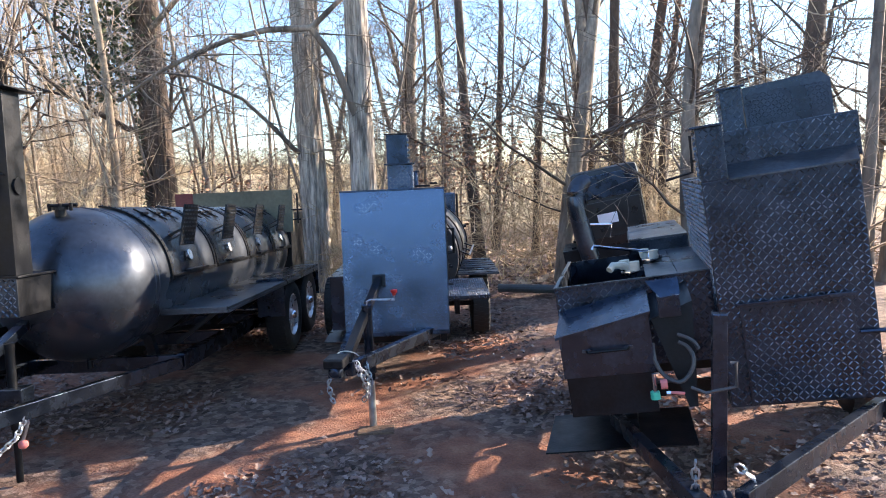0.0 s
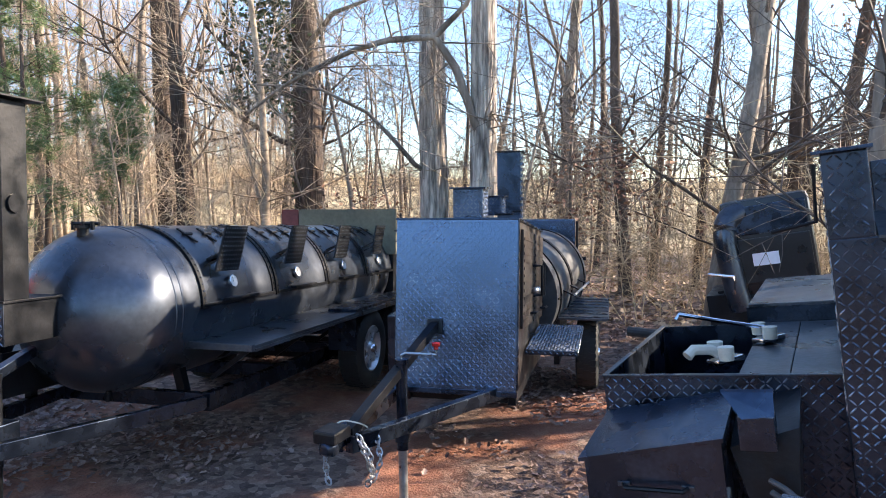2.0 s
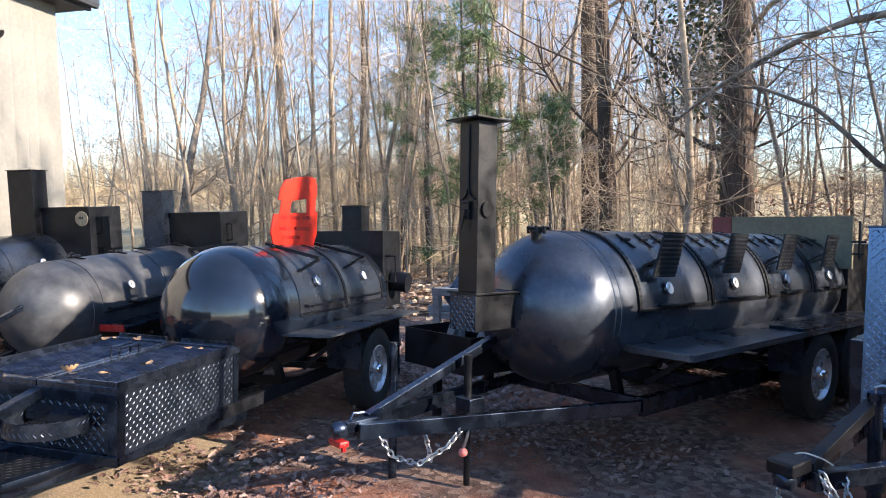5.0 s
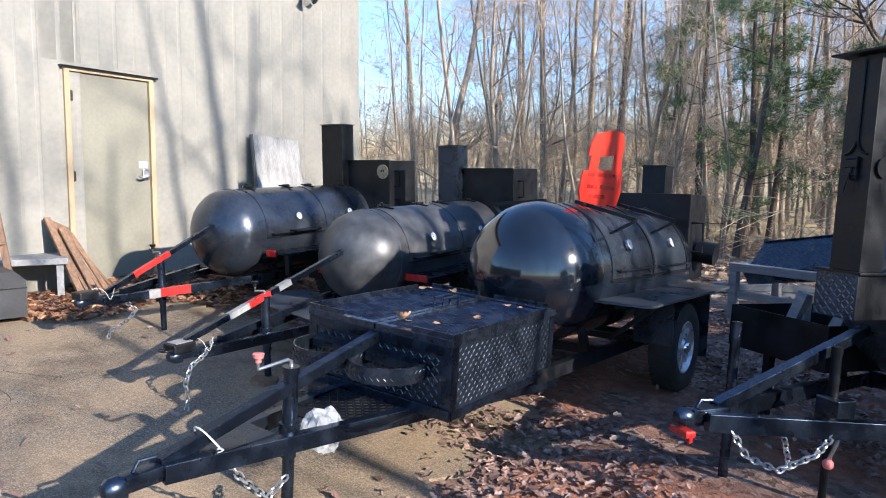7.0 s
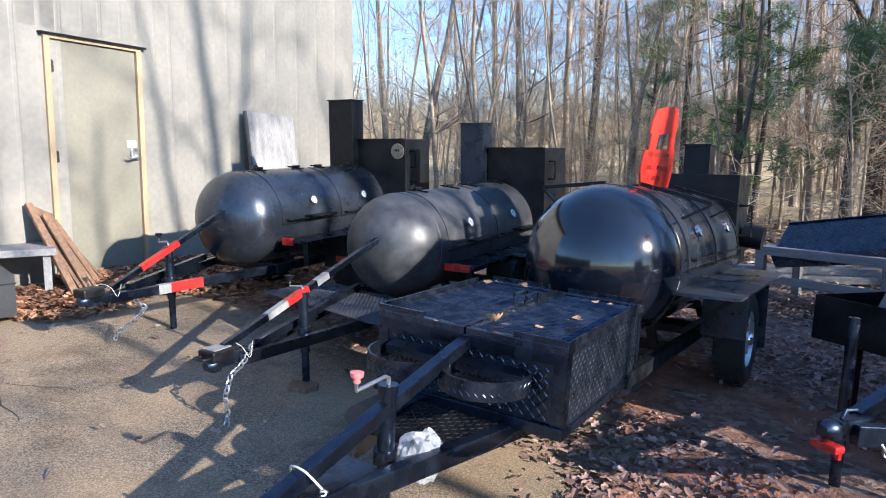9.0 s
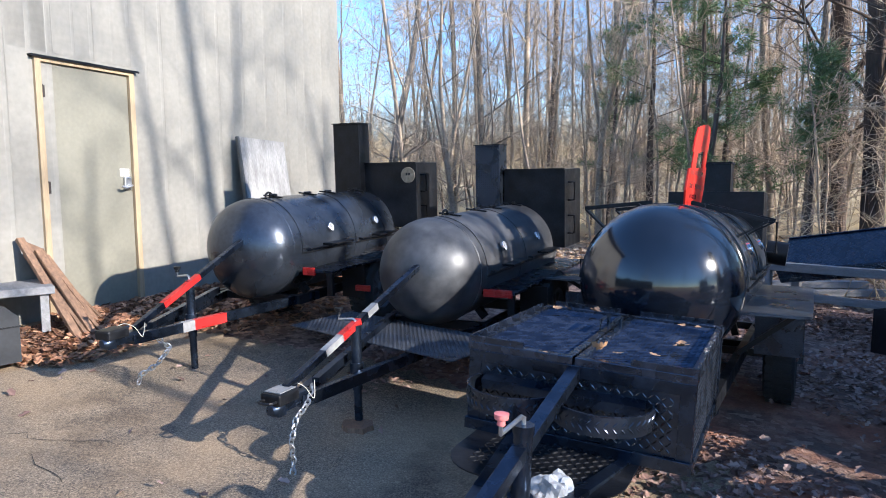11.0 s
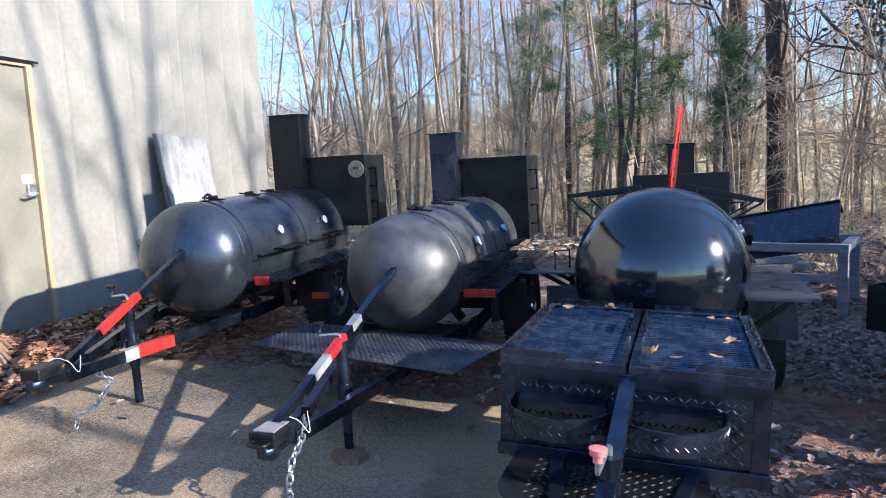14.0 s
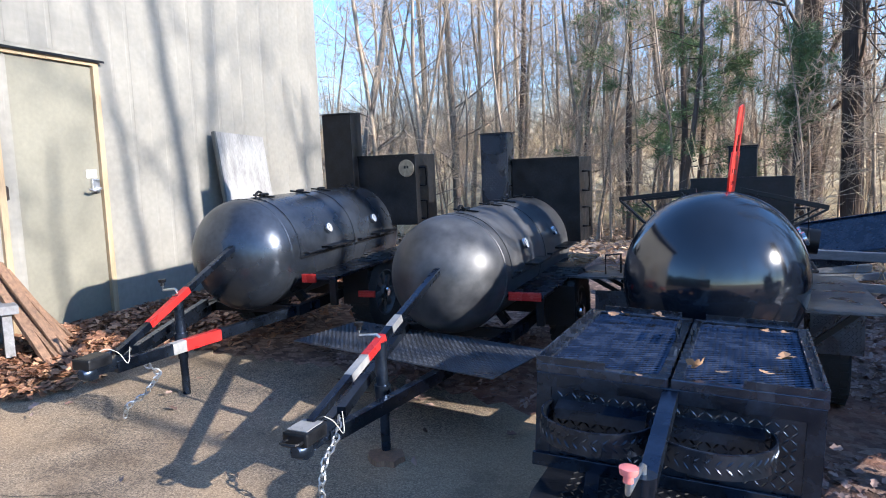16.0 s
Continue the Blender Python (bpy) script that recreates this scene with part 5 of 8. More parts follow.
# ---- the two smaller tank smokers ----
def smoker_small(m, R, depth, zc, gy, g_ang, label, stack, panel, arm, jack, coup, shelf, lights, tread_stack, material, chain_pts, lock):
    T = thing("smoker_trailer", m, label, "smoker trailer", "smoker trailers")
    tank = make_tank(T, R, depth, 1.72, zc, material, weld=(0.01, 0.8))
    for k, y in enumerate(gy):
        y0 = 0.1 + 0.8 * k
        lid = tank_door(tank, R, y0, y0 + 0.74, 2, 96, zc, material)
        gx, gz = on_tank(R + 0.003, 90 - g_ang, zc)
        make_gauge(lid, gx, y, gz, g_ang, 0.038)
        x, z = on_tank(R, 95, zc)
        bm = bmesh.new()
        beam(bm, (x + 0.004, y0, z), (x + 0.004, y0 + 0.74, z), 0.014, 0.014)
        tube(bm, [(x + 0.0, y0 + 0.05, z + 0.03), (x + 0.04, y0 + 0.05, z + 0.03), (x + 0.06, y0 + 0.38, z + 0.03), (x + 0.06, y0 + 0.66, z + 0.035), (x, y0 + 0.66, z + 0.035)], 0.008, 8)
        box(bm, x + 0.0, x + 0.1, y0 + 0.28, y0 + 0.62, z + 0.035, z + 0.05, 0.002)
        part("handle", bm, M_STEEL_FLAT, lid)
        hinge_tabs(lid, R, (y0 + 0.12, y0 + 0.6), zc, 6)
    bm = bmesh.new()
    tube(bm, arc((0, 0.22, zc + R - 0.005), 0.045, 0, 180, 8, "yz"), 0.01, 8)
    part("lifting_eye", bm, M_STEEL_FLAT, tank, "", True)
    x0, x1, y0, y1, z1 = stack
    bm = cube(x0, x1, y0, y1, zc, z1, 0.003)
    st = part("chimney", bm, M_TREAD_DARK if tread_stack else M_STEEL_FLAT, T, "square black chimney")
    part("chimney_cap", cube(x0 - 0.012, x1 + 0.012, y0 - 0.012, y1 + 0.012, z1 + 0.001, z1 + 0.009, 0.002), M_STEEL_FLAT, st)
    if tread_stack:
        bm = bmesh.new()
        tread(bm, (x0, y0 - 0.001, zc), (1, 0, 0), (0, 0, 1), x1 - x0, z1 - zc, 0.025)
        tagged(part("tread_relief", bm, M_LUG_DARK, st), "raised tread-plate lugs", kind="stuff")
    x0, x1, y0, y1, z0, z1 = panel
    bm = cube(x0, x1, y0, y1, z0, z1, 0.004)
    box(bm, x0, x1, y0 - 0.012, y0, z1 - 0.012, z1 + 0.006)
    pn = part("firebox", bm, M_STEEL_FLAT, T)
    for z in (z1 - 0.12, z1 - 0.42):
        bm = bmesh.new()
        tube(bm, [(x1, y0 + 0.1, z), (x1 + 0.06, y0 + 0.1, z), (x1 + 0.06, y0 + 0.1, z - 0.16), (x1, y0 + 0.1, z - 0.16)], 0.011, 8)
        part("latch", bm, M_STEEL_FLAT, pn, "", True)
    sx0, sx1, sy0, sy1, sz = shelf
    bm = cube(sx0, sx1, sy0, sy1, sz - 0.02, sz, 0.002)
    sh = part("side_shelf", bm, M_STEEL, T, "black steel side shelf")
    bm = bmesh.new()
    beam(bm, (sx1 - 0.03, sy0 + 0.02, sz - 0.02), (sx1 - 0.03, sy0 + 0.02, sz - 0.2), 0.05, 0.03)
    part("shelf_bracket", bm, M_STEEL_FLAT, sh)
    for lx0, lx1, ly, lz0, lz1 in lights:
        bm = cube(lx0, lx1, ly - 0.02, ly, lz0, lz1, 0.003)
        tl = part("marker_light", bm, M_REFL_RED, T, "red marker light")
        bm = bmesh.new()
        for i in range(3):
            box(bm, lx0 + 0.008, lx1 - 0.008, ly - 0.024, ly - 0.02, lz0 + (lz1 - lz0) * (i + 0.25) / 3, lz0 + (lz1 - lz0) * (i + 0.75) / 3)
        part("lens_rib", bm, M_REFL_RED, tl)
    # tongue
    p, q = Vector(arm[0]), Vector(arm[1])
    bm = bmesh.new()
    beam(bm, p, q, 0.038, 0.038, 0.003)
    br = part("tongue_brace", bm, M_STEEL, T)
    for s0, s1, mt, nm in arm[2]:
        bm = bmesh.new()
        beam(bm, p.lerp(q, s0), p.lerp(q, s1), 0.0405, 0.0405)
        part("reflective_tape", bm, mt, br, nm)
    cx, cy, cz = coup
    for s in (-1, 1):
        bm = bmesh.new()
        a, b = Vector((cx + 0.02 * s, cy + 0.12, cz - 0.02)), Vector((0.42 * s, 0.25, cz - 0.01))
        beam(bm, a, b, 0.045, 0.065, 0.003)
        ar = part("tongue_arm", bm, M_STEEL, T)
        if s > 0 and len(arm) > 3:
            for s0, s1, mt, nm in arm[3]:
                bm = bmesh.new()
                beam(bm, a.lerp(b, s0), a.lerp(b, s1), 0.0475, 0.0675)
                part("reflective_tape", bm, mt, ar, nm)
    bm = bmesh.new()
    beam(bm, (cx - 0.02, cy + 0.3, cz + 0.02), (-0.26, -0.15, cz + 0.06), 0.04, 0.05)
    part("tongue_gusset", bm, M_STEEL, T)
    make_coupler(T, cx, cy, cz, 0, lock)
    jx, jy, jz = jack
    make_jack(T, jx, jy, -0.01, jz, 0.03, True, crank=(0.13, 170), knob=M_STEEL_FLAT)
    bm = bmesh.new()
    chain(bm, chain_pts)
    part("safety_chain", bm, M_GALV, T, "zinc safety chain", True)
    bm = bmesh.new()
    tube(bm, smooth_line([(cx - 0.06, cy + 0.05, cz + 0.05), (cx - 0.02, cy + 0.1, cz + 0.08), (cx + 0.05, cy + 0.12, cz + 0.06), (cx + 0.09, cy + 0.14, cz + 0.0), (cx + 0.05, cy + 0.2, cz + 0.07)]), 0.002, 6)
    part("cable", bm, M_IVORY, T, "pale wiring cable", True)
    bars("frame_rail", T, M_STEEL_FLAT, [((0.4 * s, 0.0, cz - 0.01), (0.4 * s, 2.2, cz - 0.01)) for s in (-1, 1)], 0.045, 0.07)
    bars("cradle_post", T, M_STEEL_FLAT, [((0.28 * s, y, cz), (0.22 * s, y, zc - R * 0.8)) for s in (-1, 1) for y in (0.3, 1.4)], 0.05, 0.05)
    bars("cross_bar", T, M_STEEL_FLAT, [((-0.375, y, cz - 0.01), (0.375, y, cz - 0.01)) for y in (0.05, 0.9, 2.1)], 0.045, 0.06)
    for s in (-1, 1):
        make_wheel(T, 0.56 * s, 0.95, 0.32, 0.32, 0.18, s, M_HOSE)
        bm = bmesh.new()
        box(bm, 0.46 if s > 0 else -0.68, 0.68 if s > 0 else -0.46, 0.56, 0.566, 0.3, sz - 0.03)
        part("mudguard", bm, M_STEEL_FLAT, T)
    bm = bmesh.new()
    beam(bm, (-0.5, 0.95, 0.32), (0.5, 0.95, 0.32), 0.05, 0.05)
    part("axle", bm, M_STEEL_FLAT, T)
    return T


smoker_long()
smoker_gloss()
TB = smoker_small(pose(-5.824, 2.884, 0.319, 1.471, 0, 38.308), 0.385, 0.372, 0.75, (0.43, 1.19), 21, "scuffed black tank smoker trailer with striped tape on its tongue",
    (-0.33, -0.09, 1.52, 1.7, 1.68), (-0.08, 0.5, 1.6, 2.1, 0.75, 1.455),
    ((0.07, -0.34, 0.832), (0.12, -1.78, 0.44), [(0.395, 0.475, M_REFL_WHITE, "white reflective tape"), (0.53, 0.66, M_REFL_RED, "red reflective tape"), (0.66, 0.775, M_REFL_WHITE, "white reflective tape")]),
    (0.1, -1.14, 0.6), (0.12, -1.82, 0.37), (0.33, 0.6, 0.08, 1.9, 0.61), [(0.37, 0.585, 0.08, 0.575, 0.63)], True, M_TANK_MATT,
    [(0.15, -1.62, 0.4), (0.18, -1.7, 0.34), (0.19, -1.8, 0.3), (0.19, -1.84, 0.2), (0.19, -1.83, 0.1), (0.2, -1.86, 0.01)], M_REFL_WHITE)
TA = smoker_small(pose(-6.915, 1.803, 0.428, 1.447, 0, 41.045), 0.398, 0.296, 0.763, (0.51, 1.26), 19, "black tank smoker trailer parked beside the workshop wall",
    (-0.2, 0.09, 1.52, 1.72, 1.82), (0.08, 0.66, 1.62, 2.1, 0.8, 1.43),
    ((0.11, -0.22, 0.87), (0.12, -1.3, 0.42), [(0.47, 0.78, M_REFL_RED, "red reflective tape")], [(0.215, 0.272, M_REFL_WHITE, "white reflective tape"), (0.272, 0.432, M_REFL_RED, "red reflective tape")]),
    (0.1, -0.8, 0.63), (0.12, -1.46, 0.38), (0.41, 0.68, 0.08, 1.75, 0.6), [(0.42, 0.53, 0.08, 0.56, 0.62), (0.6, 0.74, 0.56, 0.36, 0.41)], False, M_TANK,
    [(0.16, -1.2, 0.36), (0.22, -1.12, 0.26), (0.2, -1.22, 0.17), (0.14, -1.3, 0.12), (0.13, -1.31, 0.05)], M_STEEL_FLAT)
bm = bmesh.new()
lathe_y(bm, [(-0.006, 0.0), (-0.006, 0.074), (0.0, 0.077)], 24)
tagged(part("round_badge", bm, M_BADGE, TA, "round cream badge with dark markings", m=pose(0.58, 1.607, 1.31)), "round cream badge with dark markings")
for dx, dz, w in ((-0.012, 0.01, 0.008), (0.015, 0.01, 0.008)):
    bm = bmesh.new()
    box(bm, 0.58 + dx - w, 0.58 + dx + w, 1.598, 1.6005, 1.31 + dz - 0.012, 1.31 + dz + 0.012)
    part("badge_mark", bm, M_STEEL_FLAT, TA)
bm = cube(-0.75, 0.75, -0.285, 0.285, 0, 0.006, 0.001)
tread(bm, (-0.75, -0.285, 0.006), (1, 0, 0), (0, 1, 0), 1.5, 0.57, 0.024)
plate_pose = pose(-5.824, 2.884, 0.319, 1.471, 0, 38.308) @ pose(-0.05, -0.48, 0.396, 0, 0, -13.8)
tagged(part("tread_plate", bm, M_WORN_TREAD, m=plate_pose), "loose grey tread-plate sheet laid across the trailer tongue", "metal sheet")

# ---- the tread-plate cabinet smoker trailer ----
def tread_box(T, name, x0, x1, y0, y1, z0, z1, faces="f", pitch=0.036, label="", shell=M_TREAD):
    body = part(name, cube(x0, x1, y0, y1, z0, z1, 0.004), shell, T, label)
    bm = bmesh.new()
    if "f" in faces:
        tread(bm, (x0, y0 - 0.001, z0), (1, 0, 0), (0, 0, 1), x1 - x0, z1 - z0, pitch)
    if "l" in faces:
        tread(bm, (x0 - 0.001, y1, z0), (0, -1, 0), (0, 0, 1), y1 - y0, z1 - z0, pitch)
    if "r" in faces:
        tread(bm, (x1 + 0.001, y0, z0), (0, 1, 0), (0, 0, 1), y1 - y0, z1 - z0, pitch)
    if "t" in faces:
        tread(bm, (x0, y0, z1 + 0.001), (1, 0, 0), (0, 1, 0), x1 - x0, y1 - y0, pitch)
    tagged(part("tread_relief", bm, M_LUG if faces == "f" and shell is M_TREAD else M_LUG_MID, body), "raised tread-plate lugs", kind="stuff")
    return body


def smoker_cabinet():
    T = thing("smoker_trailer", pose(-0.93, 6.43, 0.0, 0, 0, 5.05), "cabinet smoker trailer clad in black tread plate", "smoker trailer", "smoker trailers")
    x0, x1, z0, z1, yb = -0.403, 0.4, 0.54, 1.63, 1.42

    body = part("cabinet", cube(x0, x1, -0.06, yb, z0, z1, 0.004), M_RUST, T, "cabinet of dull brown-black steel")
    bm = bmesh.new()
    box(bm, x0 - 0.004, x1 + 0.004, -0.068, -0.06, z0 - 0.01, z1 + 0.006)
    plate = part("front_plate", bm, M_TREAD, body, "blue-black tread plate front")
    bm = bmesh.new()
    tread(bm, (x0, -0.069, z0), (1, 0, 0), (0, 0, 1), x1 - x0, z1 - z0, 0.032)
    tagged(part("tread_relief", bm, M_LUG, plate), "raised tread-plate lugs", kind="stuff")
    bm = bmesh.new()
    box(bm, x0 - 0.01, x1 + 0.01, -0.075, -0.06, z0 - 0.045, z0 - 0.01, 0.003), box(bm, x1, x1 + 0.012, -0.06, -0.02, z0, z1, 0.002), box(bm, x0 - 0.01, x1 + 0.014, -0.08, yb + 0.02, z1 + 0.001, z1 + 0.014, 0.003)
    part("edge_trim", bm, M_STEEL, body)
    for k, (ya, yc, za, zb) in enumerate(((0.1, 0.72, 0.92, 1.58), (0.76, 1.38, 0.92, 1.58))):
        bm = cube(x1 + 0.002, x1 + 0.022, ya, yc, za, zb, 0.004)
        dr = part("door", bm, M_RUST, body, "brown-black ribbed steel door")
        for i in range(12):
            z = za + 0.04 + i * 0.05
            part("door_rib", cube(x1 + 0.022, x1 + 0.027, ya + 0.03, yc - 0.03, z, z + 0.02, 0), M_RUST, dr)
        bm = bmesh.new()
        yy = yc - 0.06 if k == 0 else ya + 0.06
        tube(bm, [(x1 + 0.02, yy, 1.12), (x1 + 0.09, yy, 1.12), (x1 + 0.09, yy, 1.34), (x1 + 0.02, yy, 1.34)], 0.011, 8)
        part("handle", bm, M_STEEL_FLAT, dr, "", True)
        bm = bmesh.new()
        bmesh.ops.create_icosphere(bm, subdivisions=2, radius=0.025, matrix=pose(x1 + 0.05, yy - 0.08, 1.16))
        tube(bm, [(x1 + 0.02, yy - 0.08, 1.16), (x1 + 0.05, yy - 0.08, 1.16)], 0.012, 8)
        part("latch_knob", bm, M_GALV, dr, "", True)
        for z in (0.85, 1.0):
            bm = bmesh.new()
            tube(bm, [(x1 + 0.02, yc - 0.2, z), (x1 + 0.06, yc - 0.2, z), (x1 + 0.06, yc - 0.02, z)], 0.009, 6)
            part("latch_bar", bm, M_STEEL_FLAT, dr)
    body.matrix_basis = pose(0, 0.062, 0, 0, 0, 0) @ pose(0, 0, 1.6, -6.2, 0, 0) @ pose(0, 0, -1.6)
    # chimneys
    tread_box(T, "chimney", -0.03, 0.17, 0.03, 0.22, z1 + 0.014, 1.84, "fr", 0.032, "short square tread-plate chimney")
    part("chimney_cap", cube(-0.05, 0.19, 0.01, 0.24, 1.84, 1.852, 0.002), M_STEEL, T)
    tread_box(T, "chimney", 0.01, 0.19, 0.68, 0.86, z1 + 0.014, 1.78, "fr", 0.032, "short square tread-plate chimney")
    part("chimney_cap", cube(-0.01, 0.21, 0.66, 0.88, 1.78, 1.792, 0.002), M_STEEL, T)
    bm = bmesh.new()
    tube(bm, [(0.17, 0.5, 1.66), (0.3, 0.5, 1.66), (0.3, 0.5, 1.68), (0.36, 0.5, 1.68)], 0.009, 6)
    part("damper_rod", bm, M_STEEL_FLAT, T)
    bm = cube(-0.21, 0.04, 2.9, 3.12, 1.2, 2.245, 0.003)
    tall = part("chimney", bm, M_STEEL, T, "tall square chimney with louvred side")
    for i in range(15):
        z = 1.3 + i * 0.062
        part("louvre", cube(0.04, 0.06, 2.91, 3.11, z, z + 0.03, 0), M_TREAD, tall)
    part("chimney_cap", cube(-0.23, 0.08, 2.88, 3.14, 2.245, 2.258, 0.002), M_STEEL_FLAT, T)
    # barrel behind the cabinet
    R, zc = 0.5, 0.92
    bm = bmesh.new()
    lathe_y(bm, [(yb + 0.01, 0.0), (yb + 0.01, R), (2.2, R), (3.1, R), (3.1, 0.0)], 48, (0.05, 0, zc))
    brl = part("barrel", bm, M_TANK_MATT, T, "scuffed grey-black barrel", True)
    for y in (1.6, 2.15, 2.2, 2.95):
        bm = bmesh.new()
        lathe_y(bm, [(y - 0.015, R), (y - 0.015, R + 0.012), (y + 0.015, R + 0.012), (y + 0.015, R)], 48, (0.05, 0, zc))
        part("barrel_hoop", bm, M_STEEL_FLAT, brl)
    for y in (1.75, 2.1, 2.55):
        bm = bmesh.new()
        beam(bm, (0.53, y, zc + 0.035), (0.66, y, zc - 0.02), 0.05, 0.012, 0.002)
        part("handle_arm", bm, M_STEEL_FLAT, brl)
    bm = bmesh.new()
    tube(bm, [(0.65, 1.72, zc - 0.005), (0.65, 2.6, zc - 0.005)], 0.011, 8)
    part("handle", bm, M_GALV, brl, "grey steel bar handle", True)
    bm = bmesh.new()
    box(bm, 0.545, 0.557, 1.48, 3.05, zc - 0.02, zc)
    part("lid_edge", bm, M_STEEL_FLAT, brl)
    # the barrel stands a little askew of the cabinet
    brl.matrix_basis = pose(0.05, 1.43, 0, 0, 0, -6) @ pose(-0.05, -1.43, 0)
    tread_box(T, "rear_panel", 0.0, 0.6, 3.16, 3.2, 1.1, 1.52, "f", 0.026, "upright tread-plate panel")
    bm = bmesh.new()
    tube(bm, [(0.62, 3.18, 1.0), (0.62, 3.18, 1.5)], 0.014, 8), tube(bm, [(0.62, 3.1, 1.1), (0.72, 3.1, 1.1)], 0.02, 8)
    part("latch_bar", bm, M_STEEL_FLAT, T)
    # side shelves and wheel box
    tread_box(T, "side_shelf", 0.41, 0.77, 0.28, 1.22, 0.695, 0.73, "tfr", 0.026, "tread-plate side shelf", shell=M_TREAD_DARK)
    sh = part("rear_shelf", cube(0.52, 0.97, 1.55, 2.75, 0.71, 0.73, 0.003), M_SHELF, T, "worn steel rear shelf")
    for i in range(7):
        part("shelf_slat", cube(0.53, 0.96, 1.58 + i * 0.17, 1.62 + i * 0.17, 0.73, 0.736, 0), M_STEEL, sh)
    part("wheel_box", cube(0.5, 0.55, 1.6, 2.6, 0.3, 0.7, 0.003), M_STEEL_FLAT, T)
    bm = cube(-0.56, -0.42, 0.2, 1.2, 0.5, 0.95, 0.004)
    part("side_tank", bm, M_STEEL, T)
    for s in (-1, 1):
        make_wheel(T, 0.78 * s, 2.0, 0.34, 0.34, 0.2, s)
    bm = bmesh.new()
    beam(bm, (-0.7, 2.0, 0.34), (0.7, 2.0, 0.34), 0.05, 0.05)
    part("axle", bm, M_STEEL_FLAT, T)
    bars("frame_rail", T, M_STEEL_FLAT, [((0.36 * s, 0.0, 0.46), (0.4 * s, 3.1, 0.46)) for s in (-1, 1)], 0.05, 0.08)
    bars("cross_bar", T, M_STEEL_FLAT, [((-0.33, y, 0.46), (0.33, y, 0.46)) for y in (0.05, 1.4, 2.9)], 0.05, 0.07)
    bm = bmesh.new()
    box(bm, -0.62, -0.44, 0.1, 0.6, 0.42, 0.43)
    part("step_plate", bm, M_SHELF, T)
    # tongue
    for s, xx in ((-1, -0.4), (1, 0.36)):
        bm = bmesh.new()
        beam(bm, (-0.26 + 0.03 * s, -1.36, 0.61), (xx, 0.15, 0.5), 0.05, 0.08, 0.004)
        part("tongue_arm", bm, M_STEEL, T)
    bm = bmesh.new()
    beam(bm, (-0.25, -1.33, 0.655), (-0.13, -0.09, 0.955), 0.055, 0.055, 0.003)
    beam(bm, (-0.13, -0.1, 0.9), (-0.13, -0.075, 0.99), 0.1, 0.05)
    part("tongue_brace", bm, M_STEEL_FLAT, T)
    make_coupler(T, -0.29, -1.42, 0.635, -9, M_STEEL_FLAT)
    j = make_jack(T, -0.171, -0.702, 0.0, 0.862, 0.033, False, crank=(0.2, 20), knob=M_REFL_RED, lower=M_GALV)
    bm = bmesh.new()
    chain(bm, [(-0.2, -1.32, 0.63), (-0.15, -1.32, 0.52), (-0.13, -1.3, 0.43), (-0.11, -1.25, 0.5), (-0.15, -1.2, 0.61)])
    part("safety_chain", bm, M_GALV, T, "zinc safety chain", True)
    bm = bmesh.new()
    chain(bm, [(-0.31, -1.32, 0.62), (-0.36, -1.36, 0.53), (-0.34, -1.38, 0.44), (-0.31, -1.4, 0.4)])
    part("safety_chain", bm, M_GALV, T, "zinc safety chain", True)
    bm = bmesh.new()
    chain(bm, [(-0.18, -1.35, 0.64), (-0.12, -1.36, 0.55), (-0.13, -1.34, 0.44), (-0.16, -1.33, 0.4)])
    part("safety_chain", bm, M_GALV, T, "zinc safety chain", True)
    bm = bmesh.new()
    tube(bm, smooth_line([(-0.34, -1.36, 0.66), (-0.28, -1.34, 0.715), (-0.21, -1.3, 0.7), (-0.18, -1.24, 0.66)]), 0.004, 6)
    part("cable", bm, M_IVORY, T, "pale wiring cable", True)
    blk = cube(-0.27, -0.02, -0.86, -0.72, -0.005, 0.035, 0.004)
    tagged(part("wood_block", blk, M_WOOD, m=pose(-0.93, 6.43, -0.02, 0, 0, 5.05) @ pose(0, 0, 0, 0, 0, 0)), "scrap of brown timber lying in the clay under the jack", "timber block")
    return T


